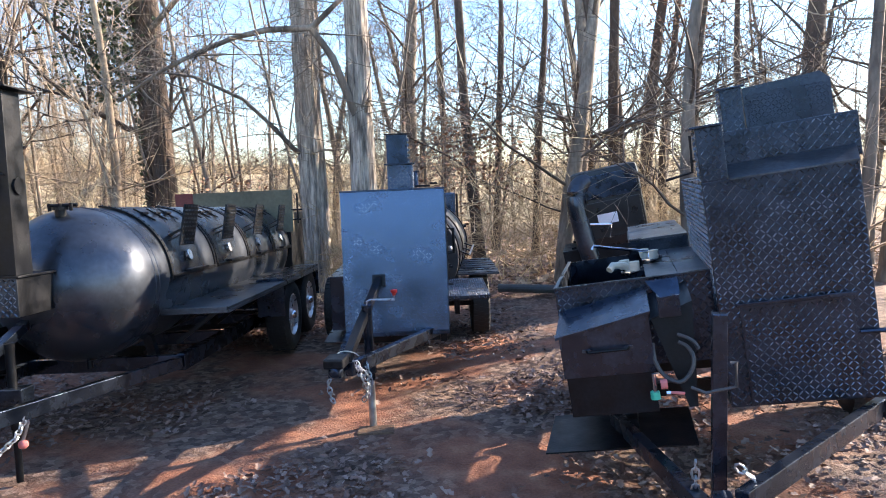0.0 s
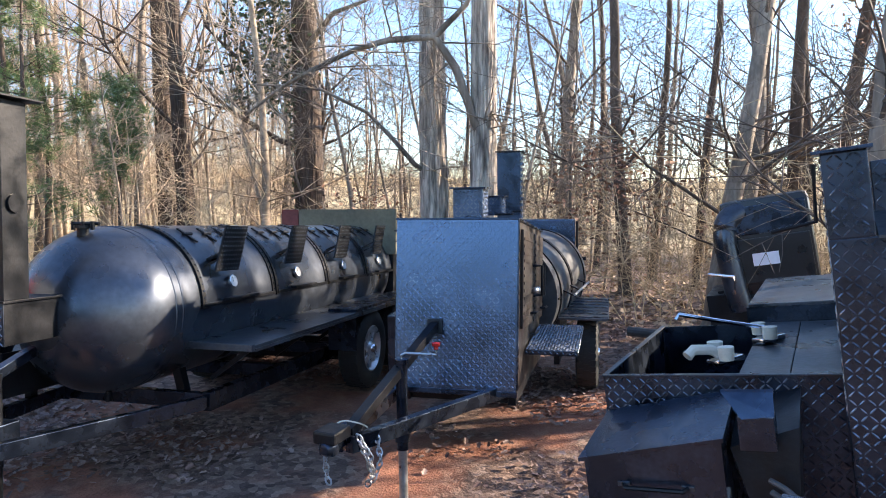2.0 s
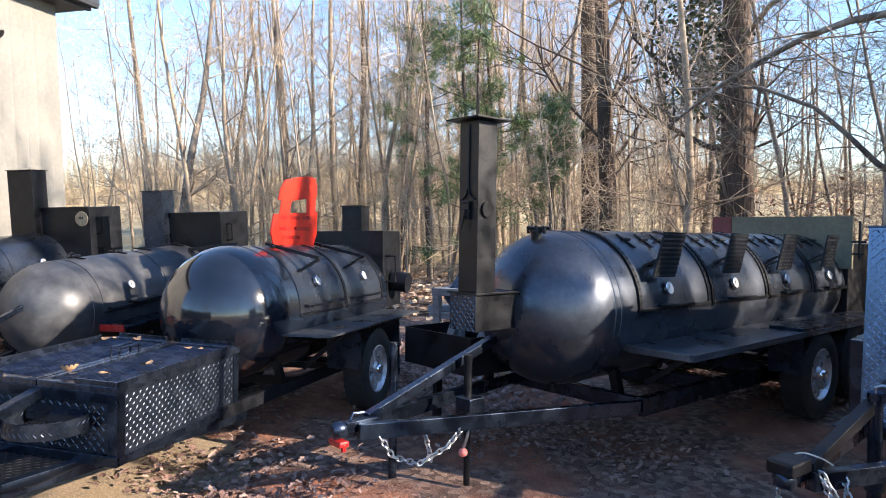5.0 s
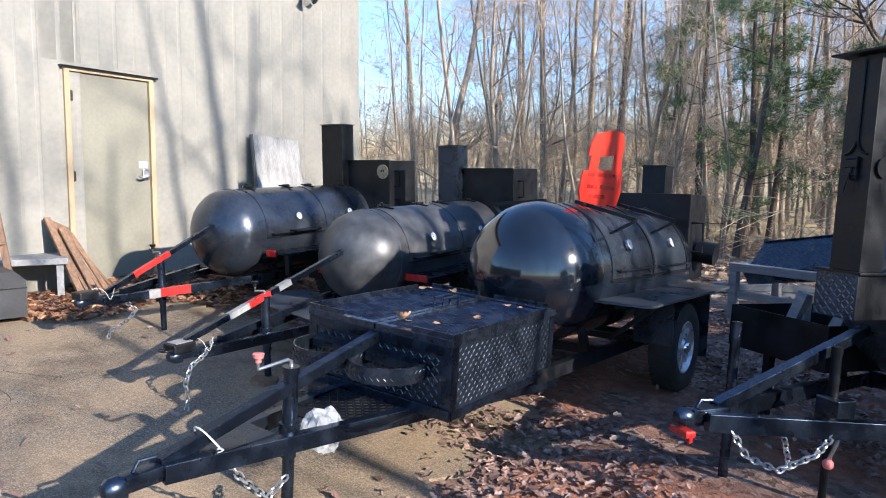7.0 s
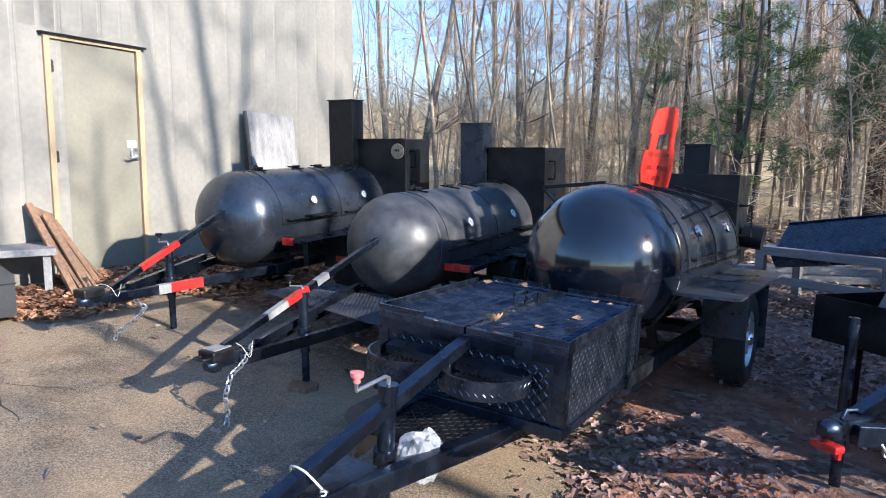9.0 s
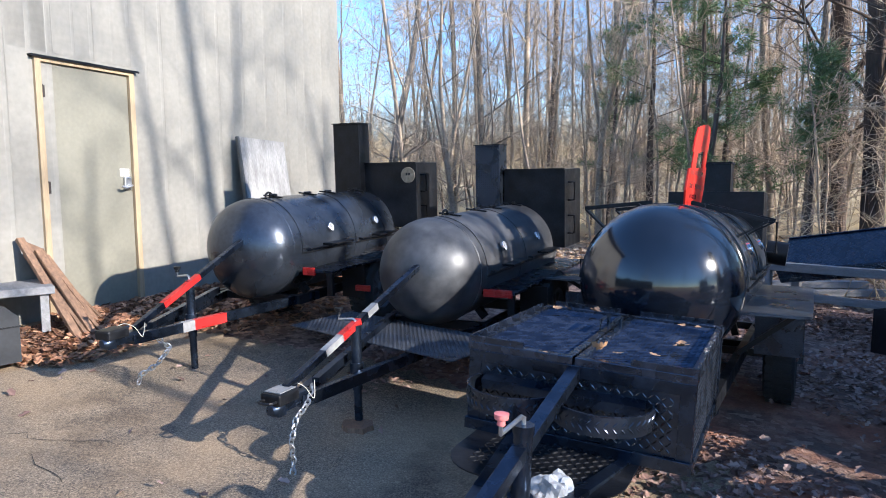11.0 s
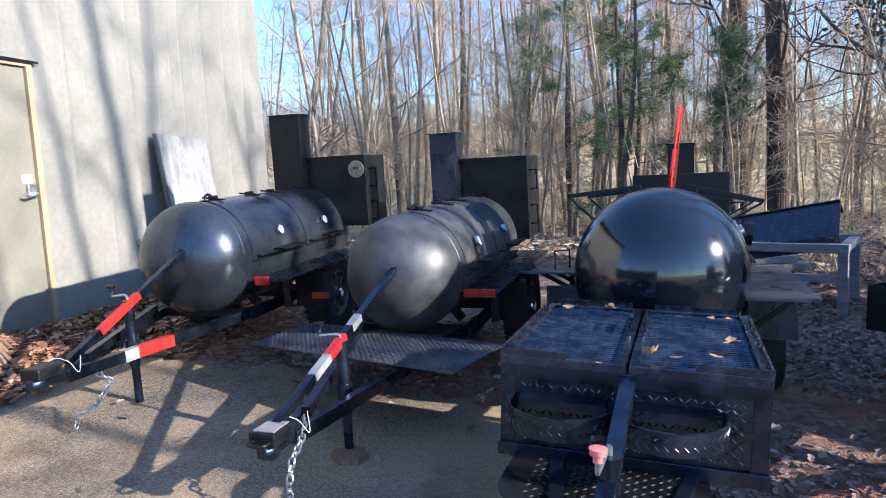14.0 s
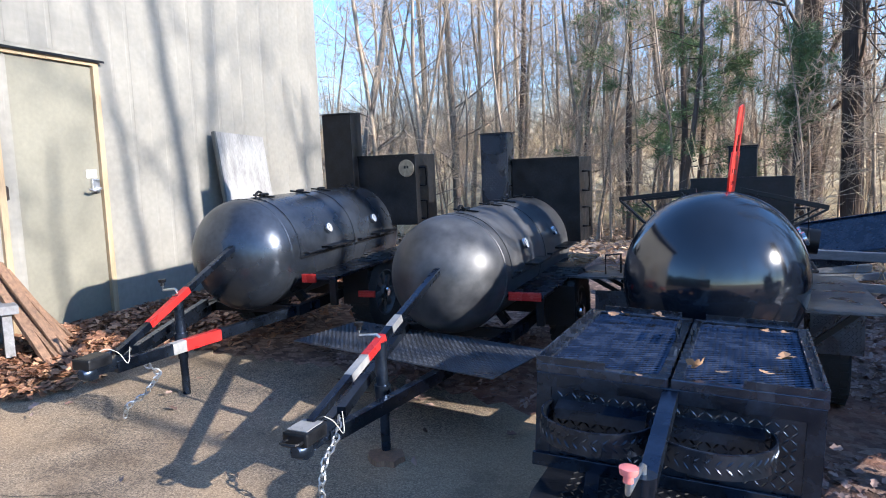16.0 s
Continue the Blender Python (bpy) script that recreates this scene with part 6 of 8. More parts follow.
# ---- the leaning tread-plate kitchen trailer ----
def kitchen_trailer():
    T = thing("kitchen_trailer", pose(0.905, 4.60, 0.0, 0, -7.27, -10.47), "leaning tread-plate cooking trailer with sink, fryer box and chimneys", "cooking trailer", "smoker trailers")
    x0, x1, z0, z1 = 0.19, 0.885, 0.5, 1.64
    body = tread_box(T, "cabinet", x0, x1, -0.04, 1.1, z0, z1, "fl", 0.032, shell=M_TREAD_DARK, label="tall black tread-plate cabinet")
    bm = bmesh.new()
    v = [bm.verts.new(p) for p in ((x0 + 0.13, -0.05, z1 + 0.002), (x1, -0.05, z1 + 0.002), (x1 + 0.04, 0.118, z1 + 0.07), (x0 + 0.13, 0.118, z1 + 0.07), (x0 + 0.13, -0.05, z1 - 0.006), (x1, -0.05, z1 - 0.006), (x1 + 0.04, 0.118, z1 + 0.002), (x0 + 0.13, 0.118, z1 + 0.002))]
    for f in ((0, 1, 2, 3), (4, 5, 6, 7), (0, 1, 5, 4), (1, 2, 6, 5), (2, 3, 7, 6), (3, 0, 4, 7)):
        bm.faces.new([v[i] for i in f])
    part("ledge", bm, M_SHELF, body, "sloping worn steel ledge")
    bm = cube(0.285, 0.785, -0.056, -0.04, 0.51, 1.01, 0.003)
    dr = part("door", bm, M_TREAD_DARK, body, "tread-plate access door")
    bm = bmesh.new()
    tread(bm, (0.285, -0.057, 0.51), (1, 0, 0), (0, 0, 1), 0.5, 0.5, 0.032)
    tagged(part("tread_relief", bm, M_LUG_MID, dr), "raised tread-plate lugs", kind="stuff")
    bm = bmesh.new()
    box(bm, 0.27, 0.8, -0.075, -0.056, 1.012, 1.03, 0.002)
    part("door_trim", bm, M_STEEL, dr)
    bm = bmesh.new()
    tube(bm, [(0.8, -0.05, 0.83), (0.95, -0.07, 0.83), (0.97, -0.07, 0.8)], 0.012, 8)
    part("latch", bm, M_STEEL, dr)
    tread_box(T, "chimney", x0, x0 + 0.125, -0.045, 0.1, z1, 1.905, "fl", 0.032, shell=M_TREAD_DARK, label="square tread-plate chimney")
    part("chimney_cap", cube(x0 - 0.025, x0 + 0.14, -0.07, 0.12, 1.905, 1.916, 0.002), M_STEEL, T)
    bm = bmesh.new()
    tube(bm, [(x0 - 0.02, 0.0, 1.88), (x0 - 0.03, 0.0, 1.7), (x0 - 0.16, 0.0, 1.68)], 0.008, 6)
    part("damper_rod", bm, M_STEEL_FLAT, T)
    tread_box(T, "upper_box", x0 + 0.135, 0.95, 0.12, 0.6, z1 + 0.014, 1.87, "fl", 0.032, shell=M_TREAD_DARK, label="low tread-plate box on the cabinet")
    tread_box(T, "rear_chimney", 0.455, 0.58, 0.9, 1.05, z1, 2.14, "fl", 0.032, shell=M_TREAD_DARK, label="tall rear tread-plate chimney")
    part("chimney_cap", cube(0.44, 0.6, 0.88, 1.07, 2.14, 2.15, 0.002), M_STEEL, T)
    bm = bmesh.new()
    v = [bm.verts.new(p) for p in ((0.59, 0.92, z1), (1.07, 0.92, z1), (1.07, 0.92, 2.1), (1.02, 0.92, 2.15), (0.59, 0.92, 2.13), (0.59, 1.0, z1), (1.07, 1.0, z1), (1.07, 1.0, 2.1), (1.02, 1.0, 2.15), (0.59, 1.0, 2.13))]
    bm.faces.new(v[:5]), bm.faces.new(v[5:])
    for i in range(5):
        j = (i + 1) % 5
        bm.faces.new((v[i], v[j], v[j + 5], v[i + 5]))
    tread(bm, (0.59, 0.919, z1), (1, 0, 0), (0, 0, 1), 0.48, 0.46, 0.025)
    part("rear_panel", bm, M_TREAD_DARK, T, "upright tread-plate rear panel")
    # sink box
    sx0, sx1, sy0, sy1, zt = -0.615, 0.188, 0.095, 1.17, 1.187
    bm = open_box(sx0, sx1, sy0, sy1, 0.72, zt)
    sk = part("sink_box", bm, M_STEEL, T, "deep black steel sink box")
    bm = bmesh.new()
    tread(bm, (sx0, sy0 - 0.001, 0.72), (1, 0, 0), (0, 0, 1), sx1 - sx0, zt - 0.72, 0.032)
    tread(bm, (sx0 - 0.001, sy1, 0.72), (0, -1, 0), (0, 0, 1), sy1 - sy0, zt - 0.72, 0.032)
    tagged(part("tread_relief", bm, M_LUG_MID, sk), "raised tread-plate lugs", kind="stuff")
    bm = bmesh.new()
    for b in ((sx0 - 0.004, sx1, sy0 - 0.006, sy0 + 0.014, zt, zt + 0.006), (sx0 - 0.004, sx0 + 0.018, sy0 + 0.014, sy1, zt, zt + 0.006)):
        box(bm, *b, 0.002)
    part("sink_rim", bm, M_SHELF, sk, "worn bare steel rim")
    for xa, xb in ((-0.13, 0.03), (0.034, sx1 - 0.002)):
        bm = cube(xa, xb, sy0 + 0.016, sy1 - 0.01, zt - 0.004, zt + 0.005, 0.001)
        part("counter_panel", bm, M_SHELF, sk, "dull black steel counter panel")
    part("upper_shelf", cube(-0.19, sx1, sy1 + 0.004, 2.3, zt + 0.08, zt + 0.095, 0.002), M_SHELF, T, "grey-black steel shelf")
    bm = cube(-0.2, sx1, sy1, sy1 + 0.004, zt - 0.02, zt + 0.08, 0)
    tread(bm, (-0.2, sy1 - 0.001, zt - 0.0), (1, 0, 0), (0, 0, 1), 0.38, 0.08, 0.025)
    part("riser", bm, M_TREAD_DARK, T)
    bm = bmesh.new()
    box(bm, -0.2, sx1, sy1 + 0.01, 2.28, 0.75, zt + 0.06)
    part("shelf_support", bm, M_STEEL_FLAT, T)
    for k, (tx, ty, long_arm) in enumerate(((-0.2, 0.26, False), (-0.08, 0.66, True))):
        make_tap(T, tx, ty, zt + 0.006, long_arm)
    bm = bmesh.new()
    tube(bm, [(-0.32, 1.75, zt + 0.08), (-0.3, 1.7, zt + 0.18), (-0.46, 1.85, zt + 0.19)], 0.01, 8)
    part("faucet_pipe", bm, M_CHROME, T, "", True)
    # fryer box with sloping lid
    fx0, fx1, fy0, fy1 = -0.585, -0.15, -0.3, 0.06
    bm = bmesh.new()
    v = [bm.verts.new(p) for p in ((fx0, fy0, 0.8), (fx1, fy0, 0.8), (fx1, fy0, 1.085), (fx0, fy0, 1.005), (fx0, fy1, 0.8), (fx1, fy1, 0.8), (fx1, fy1, 1.135), (fx0, fy1, 1.055))]
    for f in ((0, 1, 2, 3), (4, 5, 6, 7), (0, 4, 7, 3), (1, 5, 6, 2), (0, 1, 5, 4)):
        bm.faces.new([v[i] for i in f])
    fr = part("fryer_box", bm, M_STEEL, T, "black fryer box with a sloping lid")
    bm = bmesh.new()
    v = [bm.verts.new(p) for p in ((fx0 - 0.015, fy0 - 0.02, 1.0), (fx1 + 0.01, fy0 - 0.02, 1.085), (fx1 + 0.01, fy1, 1.137), (fx0 - 0.015, fy1, 1.054))]
    u = [bm.verts.new(p.co + Vector((0, 0, 0.012))) for p in v]
    bm.faces.new(v), bm.faces.new(u)
    for i in range(4):
        bm.faces.new((v[i], v[(i + 1) % 4], u[(i + 1) % 4], u[i]))
    part("lid", bm, M_STEEL, fr, "sloping black lid")
    bm = open_box(fx0 + 0.01, fx1 - 0.01, fy0 + 0.012, fy1, 0.6, 0.799, 0.015)
    part("burner_bay", bm, M_STEEL_FLAT, fr)
    bm = bmesh.new()
    tube(bm, [(-0.46, fy0, 0.93), (-0.45, fy0 - 0.035, 0.93), (-0.27, fy0 - 0.035, 0.93), (-0.26, fy0, 0.93)], 0.008, 8)
    part("handle", bm, M_STEEL_FLAT, fr, "", True)
    for hx in (-0.46, -0.26):
        bm = bmesh.new()
        box(bm, hx - 0.02, hx + 0.02, fy0 - 0.008, fy0, 0.922, 0.938, 0.002)
        part("handle_plate", bm, M_SHELF, fr)
    bm = bmesh.new()
    v = [bm.verts.new(p) for p in ((-0.14, -0.2, 1.03), (-0.02, -0.26, 0.6), (0.02, -0.26, 0.6), (0.06, -0.2, 1.1), (-0.14, 0.08, 1.1), (-0.02, 0.08, 0.6), (0.02, 0.08, 0.6), (0.06, 0.08, 1.15))]
    for f in ((0, 1, 2, 3), (4, 5, 6, 7), (0, 1, 5, 4), (3, 2, 6, 7), (0, 3, 7, 4), (1, 2, 6, 5)):
        bm.faces.new([v[i] for i in f])
    part("grease_chute", bm, M_STEEL_FLAT, T)
    bm = bmesh.new()
    v = [bm.verts.new(p) for p in ((-0.14, -0.27, 1.225), (0.005, -0.27, 1.225), (0.005, -0.3, 1.16), (-0.085, -0.3, 1.15))]
    u = [bm.verts.new(p.co + Vector((0, 0.012, 0.006))) for p in v]
    bm.faces.new(v), bm.faces.new(u)
    for i in range(4):
        bm.faces.new((v[i], v[(i + 1) % 4], u[(i + 1) % 4], u[i]))
    box(bm, -0.1, 0.0, -0.28, -0.2, 1.05, 1.15)
    part("chute_cover", bm, M_STEEL, T, "bent black steel cover")
    for pts, r in (([(-0.15, -0.27, 0.93), (-0.148, -0.3, 0.85), (-0.115, -0.32, 0.78), (-0.05, -0.33, 0.748), (0.005, -0.32, 0.79), (0.025, -0.3, 0.85), (0.005, -0.28, 0.9), (-0.03, -0.26, 0.92)], 0.01), ([(-0.03, -0.27, 0.96), (0.01, -0.29, 0.945), (0.04, -0.3, 0.92), (0.052, -0.3, 0.89)], 0.009)):
        bm = bmesh.new()
        sm = []
        for i in range(len(pts) - 1):
            p0, p1, p2, p3 = (Vector(pts[max(0, i - 1)]), Vector(pts[i]), Vector(pts[i + 1]), Vector(pts[min(len(pts) - 1, i + 2)]))
            for k in range(5):
                t = k / 5
                sm.append(0.5 * ((2 * p1) + (p2 - p0) * t + (2 * p0 - 5 * p1 + 4 * p2 - p3) * t * t + (3 * p1 - p0 - 3 * p2 + p3) * t ** 3))
        tube(bm, sm + [pts[-1]], r, 8)
        part("gas_hose", bm, M_HOSE, T, "grey rubber gas hose", True)
    bm = bmesh.new()
    tube(bm, [(-0.165, -0.4, 0.82), (-0.168, -0.4, 0.73)], 0.011, 8), tube(bm, [(-0.12, -0.4, 0.725), (-0.1, -0.4, 0.724)], 0.014, 8)
    gv = part("gas_valve", bm, M_CHROME, T, "bright gas valve pipework", True)
    bm = bmesh.new()
    tube(bm, [(-0.17, -0.4, 0.7), (-0.17, -0.4, 0.735)], 0.022, 10)
    part("green_cap", bm, M_GREEN, gv, "turquoise-green cap", True)
    bm = bmesh.new()
    tube(bm, [(-0.14, -0.42, 0.772), (-0.11, -0.42, 0.772)], 0.022, 10), tube(bm, [(-0.1, -0.4, 0.724), (-0.04, -0.4, 0.715)], 0.007, 6)
    part("red_knob", bm, M_KNOB, gv, "faded red valve knob", True)
    # step plate, tongue and jack
    bm = bmesh.new()
    box(bm, -0.75, 0.0, -0.22, 0.32, 0.39, 0.398)
    part("step_plate", bm, M_STEEL_FLAT, T, "black steel step plate")
    bm = bmesh.new()
    beam(bm, (-0.058, -1.0, 0.04), (0.09, -1.0, 1.205), 0.052, 0.052, 0.004)
    jk = part("jack", bm, M_STEEL, T, "square-tube tongue jack")
    bm = bmesh.new()
    tube(bm, [(0.096, -1.08, 1.04), (0.116, -1.08, 1.042), (0.106, -1.08, 0.953), (0.04, -1.08, 0.945), (0.003, -1.08, 0.938), (-0.044, -1.06, 0.957)], 0.0065, 8)
    part("crank", bm, M_HOSE, jk, "", True)
    for a, b in (((0.06, -1.2, 0.585), (0.9, 0.08, 0.42)), ((-0.06, -1.2, 0.56), (-0.4, 0.1, 0.45))):
        bm = bmesh.new()
        beam(bm, a, b, 0.05, 0.08, 0.004)
        part("tongue_arm", bm, M_STEEL, T)
    bm = bmesh.new()
    chain(bm, [(0.08, -1.1, 0.66), (0.12, -1.1, 0.62), (0.135, -1.1, 0.54), (0.13, -1.1, 0.42), (0.1, -1.12, 0.3)])
    part("safety_chain", bm, M_GALV, T, "zinc safety chain", True)
    bm = bmesh.new()
    chain(bm, [(-0.07, -1.1, 0.68), (-0.085, -1.1, 0.56), (-0.08, -1.1, 0.4), (-0.06, -1.12, 0.25)])
    part("safety_chain", bm, M_GALV, T, "zinc safety chain", True)
    make_coupler(T, 0.0, -1.35, 0.58)
    bars("frame_rail", T, M_STEEL_FLAT, [((x, 0.0, 0.42), (x, 2.4, 0.42)) for x in (-0.3, 0.9)], 0.05, 0.09)
    bars("cross_bar", T, M_STEEL_FLAT, [((-0.5, y, 0.42), (0.9, y, 0.42)) for y in (0.6, 1.1, 2.3)], 0.045, 0.08)
    bars("sink_post", T, M_STEEL_FLAT, [((x, y, 0.44), (x, y, 0.73)) for x, y in ((-0.5, 0.3), (-0.5, 1.0), (0.1, 1.0))], 0.04, 0.04)
    for x in (-0.55, 1.15):
        make_wheel(T, x, 1.5, 0.33 + (0.07 if x < 0 else -0.14), 0.33, 0.2, -1 if x < 0 else 1)
    return T


def make_tap(T, x, y, z, long_arm):
    bm = bmesh.new()
    box(bm, x - 0.06, x + 0.09, y - 0.03, y + 0.03, z, z + 0.025, 0.01)
    base = part("tap_base", bm, M_CHROME, T, "chrome tap base", True, pose(x, y, z, 0, 0, 58) @ pose(-x, -y, -z))
    for s in (-0.045, 0.075):
        bm = bmesh.new()
        c = Vector((x, y, z)) + Matrix.Rotation(radians(58), 3, "Z") @ Vector((s, 0, 0.022))
        tube(bm, [c, c + Vector((0, 0, 0.05))], 0.026, 12, True, 0.03)
        part("tap_handle", bm, M_IVORY, base, "ivory plastic tap handle", True)
    c = Vector((x, y, z)) + Matrix.Rotation(radians(58), 3, "Z") @ Vector((0.015, 0, 0.03))
    bm = bmesh.new()
    if long_arm:
        tube(bm, [c, c + Vector((0, 0, 0.03)), c + Vector((-0.12, 0.1, 0.07)), c + Vector((-0.27, 0.2, 0.12)), c + Vector((-0.285, 0.205, 0.1))], 0.009, 8)
        part("spout", bm, M_CHROME, base, "long chrome swing spout", True)
    else:
        tube(bm, [c, c + Vector((-0.03, 0.02, 0.025)), c + Vector((-0.1, 0.04, 0.035)), c + Vector((-0.13, 0.045, 0.015))], 0.02, 10)
        part("spout", bm, M_IVORY, base, "ivory plastic spout", True)


smoker_cabinet()
kitchen_trailer()


# ---- the black hooded cooker behind the kitchen trailer ----
def hooded_cooker():
    T = thing("hooded_cooker", pose(1.42, 10.3, 0.0, 0, -10, -8), "large black hooded cooker with a side duct and white sticker", "cooker")
    bm = cube(-0.24, 0.62, -0.4, 0.6, 0.72, 1.74, 0.08)
    body = part("hood", bm, M_BLACKPLASTIC, T, "black moulded hood", True)
    bm = cube(-0.18, 0.58, -0.415, -0.39, 1.36, 1.66, 0.01)
    part("upper_panel", bm, M_STEEL, body)
    bm = cube(-0.16, 0.58, -0.41, -0.39, 0.85, 1.32, 0.01)
    part("lower_panel", bm, M_BLACKPLASTIC, body)
    part("sticker", cube(0.02, 0.27, -0.416, -0.412, 1.03, 1.16, 0), M_STICKER, body, "white paper sticker")
    bm = bmesh.new()
    tube(bm, smooth_line([(-0.16, -0.42, 0.6), (-0.19, -0.46, 0.85), (-0.21, -0.48, 1.15), (-0.21, -0.48, 1.38), (-0.16, -0.42, 1.55), (-0.02, -0.3, 1.62)], 4), 0.115, 20)
    part("duct", bm, M_TANK, T, "curved black metal duct", True)
    bm = bmesh.new()
    for x, y in ((-0.35, -0.3), (0.48, -0.3), (-0.35, 0.5), (0.48, 0.5)):
        beam(bm, (x, y, -0.1), (x, y, 0.8), 0.06, 0.06)
    part("stand_frame", bm, M_STEEL_FLAT, T)
    part("base_cabinet", cube(-0.5, 0.6, -0.38, 0.58, 0.25, 0.77, 0.01), M_STEEL_FLAT, T)


hooded_cooker()


# ---- loose things ----
def loose_things():
    def gpose(x, y, dz=0.0, rx=0, ry=0, rz=0):
        return pose(x, y, ground_z(x, y) + dz, rx, ry, rz)
    # white sheet leaning on the wall
    t = thing("leaning_sheet", WALL @ pose(1.3, -0.36, 0.55, -9, 2, 0), "white-painted sheet leaning against the wall", "board")
    part("board", cube(0, 0.82, 0.0, 0.02, 0, 1.72, 0.003), M_WHITEBOARD, t)
    part("edge_frame", cube(-0.03, 0, -0.01, 0.03, 0, 1.72, 0.004), M_GREYPAINT, t, "dark grey edge")
    part("tape_patch", cube(0.17, 0.34, -0.003, 0, 0.62, 0.9, 0), M_GREYPAINT, t)
    # pallet-like wooden frames by the door
    for k, (bx, by, tx, ty, tz, w) in enumerate(((-7.18, 0.52, -7.78, 0.08, 1.28, 0.05), (-7.3, 0.62, -7.8, 0.2, 1.18, 0.035), (-7.7, 0.63, -7.95, 0.24, 1.12, 0.03))):
        t = thing("leaning_pallet", Matrix(), "weathered brown wooden frame leaning by the door", "timber frame", "leaning timber")
        b0 = Vector((bx, by, ground_z(bx, by)))
        top = Vector((tx, ty, tz))
        bm = bmesh.new()
        beam(bm, b0, top, 0.06, w * 0.7, 0.004)
        part("board", bm, M_WOOD, t)
        off = Vector((-0.12, 0.1, 0.0))
        bm = bmesh.new()
        beam(bm, b0 + off * 0.5, top + off * 0.3 - Vector((0, 0, 0.12)), 0.03, w, 0.003)
        part("batten", bm, M_WOOD, t)
    t = thing("plywood_offcut", Matrix(), "weathered brown panel edge leaning by the door", "timber frame", "leaning timber")
    bm = bmesh.new()
    b0, b1 = Vector((-7.22, 0.5, ground_z(-7.2, 0.5))), Vector((-7.36, 0.61, ground_z(-7.36, 0.61)))
    t0, t1 = Vector((-7.9, 0.09, 1.28)), Vector((-8.02, 0.2, 1.22))
    v = [bm.verts.new(p) for p in (b0, b1, t1, t0)] + [bm.verts.new(p + Vector((-0.03, -0.03, -0.01))) for p in (b0, b1, t1, t0)]
    for f in ((0, 1, 2, 3), (4, 5, 6, 7), (0, 1, 5, 4), (1, 2, 6, 5), (2, 3, 7, 6), (3, 0, 4, 7)):
        bm.faces.new([v[i] for i in f])
    part("panel", bm, M_WOOD, t)
    # old folding table and dark tool chest
    t = thing("folding_table", gpose(-8.0, -0.15, 0, 0, 0, 12), "weathered pale grey table top on low legs", "table")
    part("table_top", cube(-0.75, 0.75, -0.35, 0.35, 0.3, 0.36, 0.006), M_GREYWOOD, t)
    for x, y in ((-0.68, -0.28), (0.68, -0.28), (-0.68, 0.28), (0.68, 0.28)):
        part("leg", cube(x - 0.03, x + 0.03, y - 0.03, y + 0.03, 0, 0.3, 0.004), M_GREYWOOD, t)
    t = thing("tool_chest", gpose(-6.95, -0.35, 0, 0, 0, 28), "dark grey steel tool chest with chamfered lid", "tool chest")
    bm = bmesh.new()
    prof = [(-0.3, 0.02), (-0.33, 0.1), (-0.3, 0.26), (-0.2, 0.4), (0.22, 0.4), (0.3, 0.32), (0.3, 0.02)]
    ends = [[bm.verts.new((x, y, z)) for y, z in prof] for x in (-0.7, 0.62)]
    for e in ends:
        bm.faces.new(e)
    for i in range(len(prof)):
        j = (i + 1) % len(prof)
        bm.faces.new((ends[0][i], ends[0][j], ends[1][j], ends[1][i]))
    part("chest_body", bm, M_CHEST, t)
    part("lid_seam", cube(-0.705, 0.625, -0.315, 0.305, 0.255, 0.265, 0), M_STEEL_FLAT, t)
    # leaning red-brown ladder rail
    t = thing("wooden_ladder", Matrix(), "red-brown wooden ladder leaning on the wall", "ladder")
    for o in (0.0, -0.4):
        foot, head = WALL @ Vector((-1.82 + o, -0.62, 0)), WALL @ Vector((-1.87 + o, -0.05, 2.6))
        foot.z = ground_z(foot.x, foot.y)
        bm = bmesh.new()
        beam(bm, foot, head, 0.035, 0.055, 0.003)
        part("rail", bm, M_WOOD, t)
    for k in range(6):
        f = (k + 0.5) / 6
        a, b = (WALL @ Vector((-1.82 + o, -0.62, 0.6)).lerp(Vector((-1.87 + o, -0.05, 2.6)), f) for o in (0.0, -0.4))
        bm = bmesh.new()
        tube(bm, [a, b], 0.016, 8)
        part("rung", bm, M_WOOD, t)
    # trestle table with a tread-plate ramp behind the glossy smoker
    t = thing("trestle_table", gpose(-6.15, 7.8, 0, 0, 0, 20), "weathered grey timber trestle frame", "table")
    for y in (-0.48, 0.48):
        part("top_rail", cube(-0.62, 0.68, y - 0.05, y + 0.05, 0.6, 0.69, 0.006), M_GREYWOOD, t)
    for x in (-0.57, 0.63):
        part("cross_rail", cube(x - 0.05, x + 0.05, -0.42, 0.42, 0.61, 0.68, 0.006), M_GREYWOOD, t)
        for y in (-0.48, 0.48):
            part("leg", cube(x - 0.045, x + 0.045, y - 0.045, y + 0.045, -0.03, 0.6, 0.006), M_GREYWOOD, t)
    part("stretcher", cube(-0.52, 0.58, -0.5, -0.46, 0.3, 0.38, 0.004), M_GREYWOOD, t)
    r = thing("tread_ramp", gpose(-6.1, 7.7, 0.7, 0, 0, 20) @ pose(0, 0, 0, 0, -10, 0) @ pose(0, 0, 0, 32, 0, 0) @ Matrix.Scale(0.82, 4), "black tread-plate ramp lying tilted on the trestle", "ramp")
    bm = cube(-0.62, 0.7, -0.36, 0.36, 0.16, 0.18, 0.003)
    tread(bm, (-0.62, -0.36, 0.181), (1, 0, 0), (0, 1, 0), 1.32, 0.72, 0.05)
    plate = part("ramp_plate", bm, M_TREAD_DARK, r)
    side = part("ramp_side", cube(-0.62, 0.7, -0.38, -0.36, 0.0, 0.2, 0.003), M_STEEL, plate)
    bm = bmesh.new()
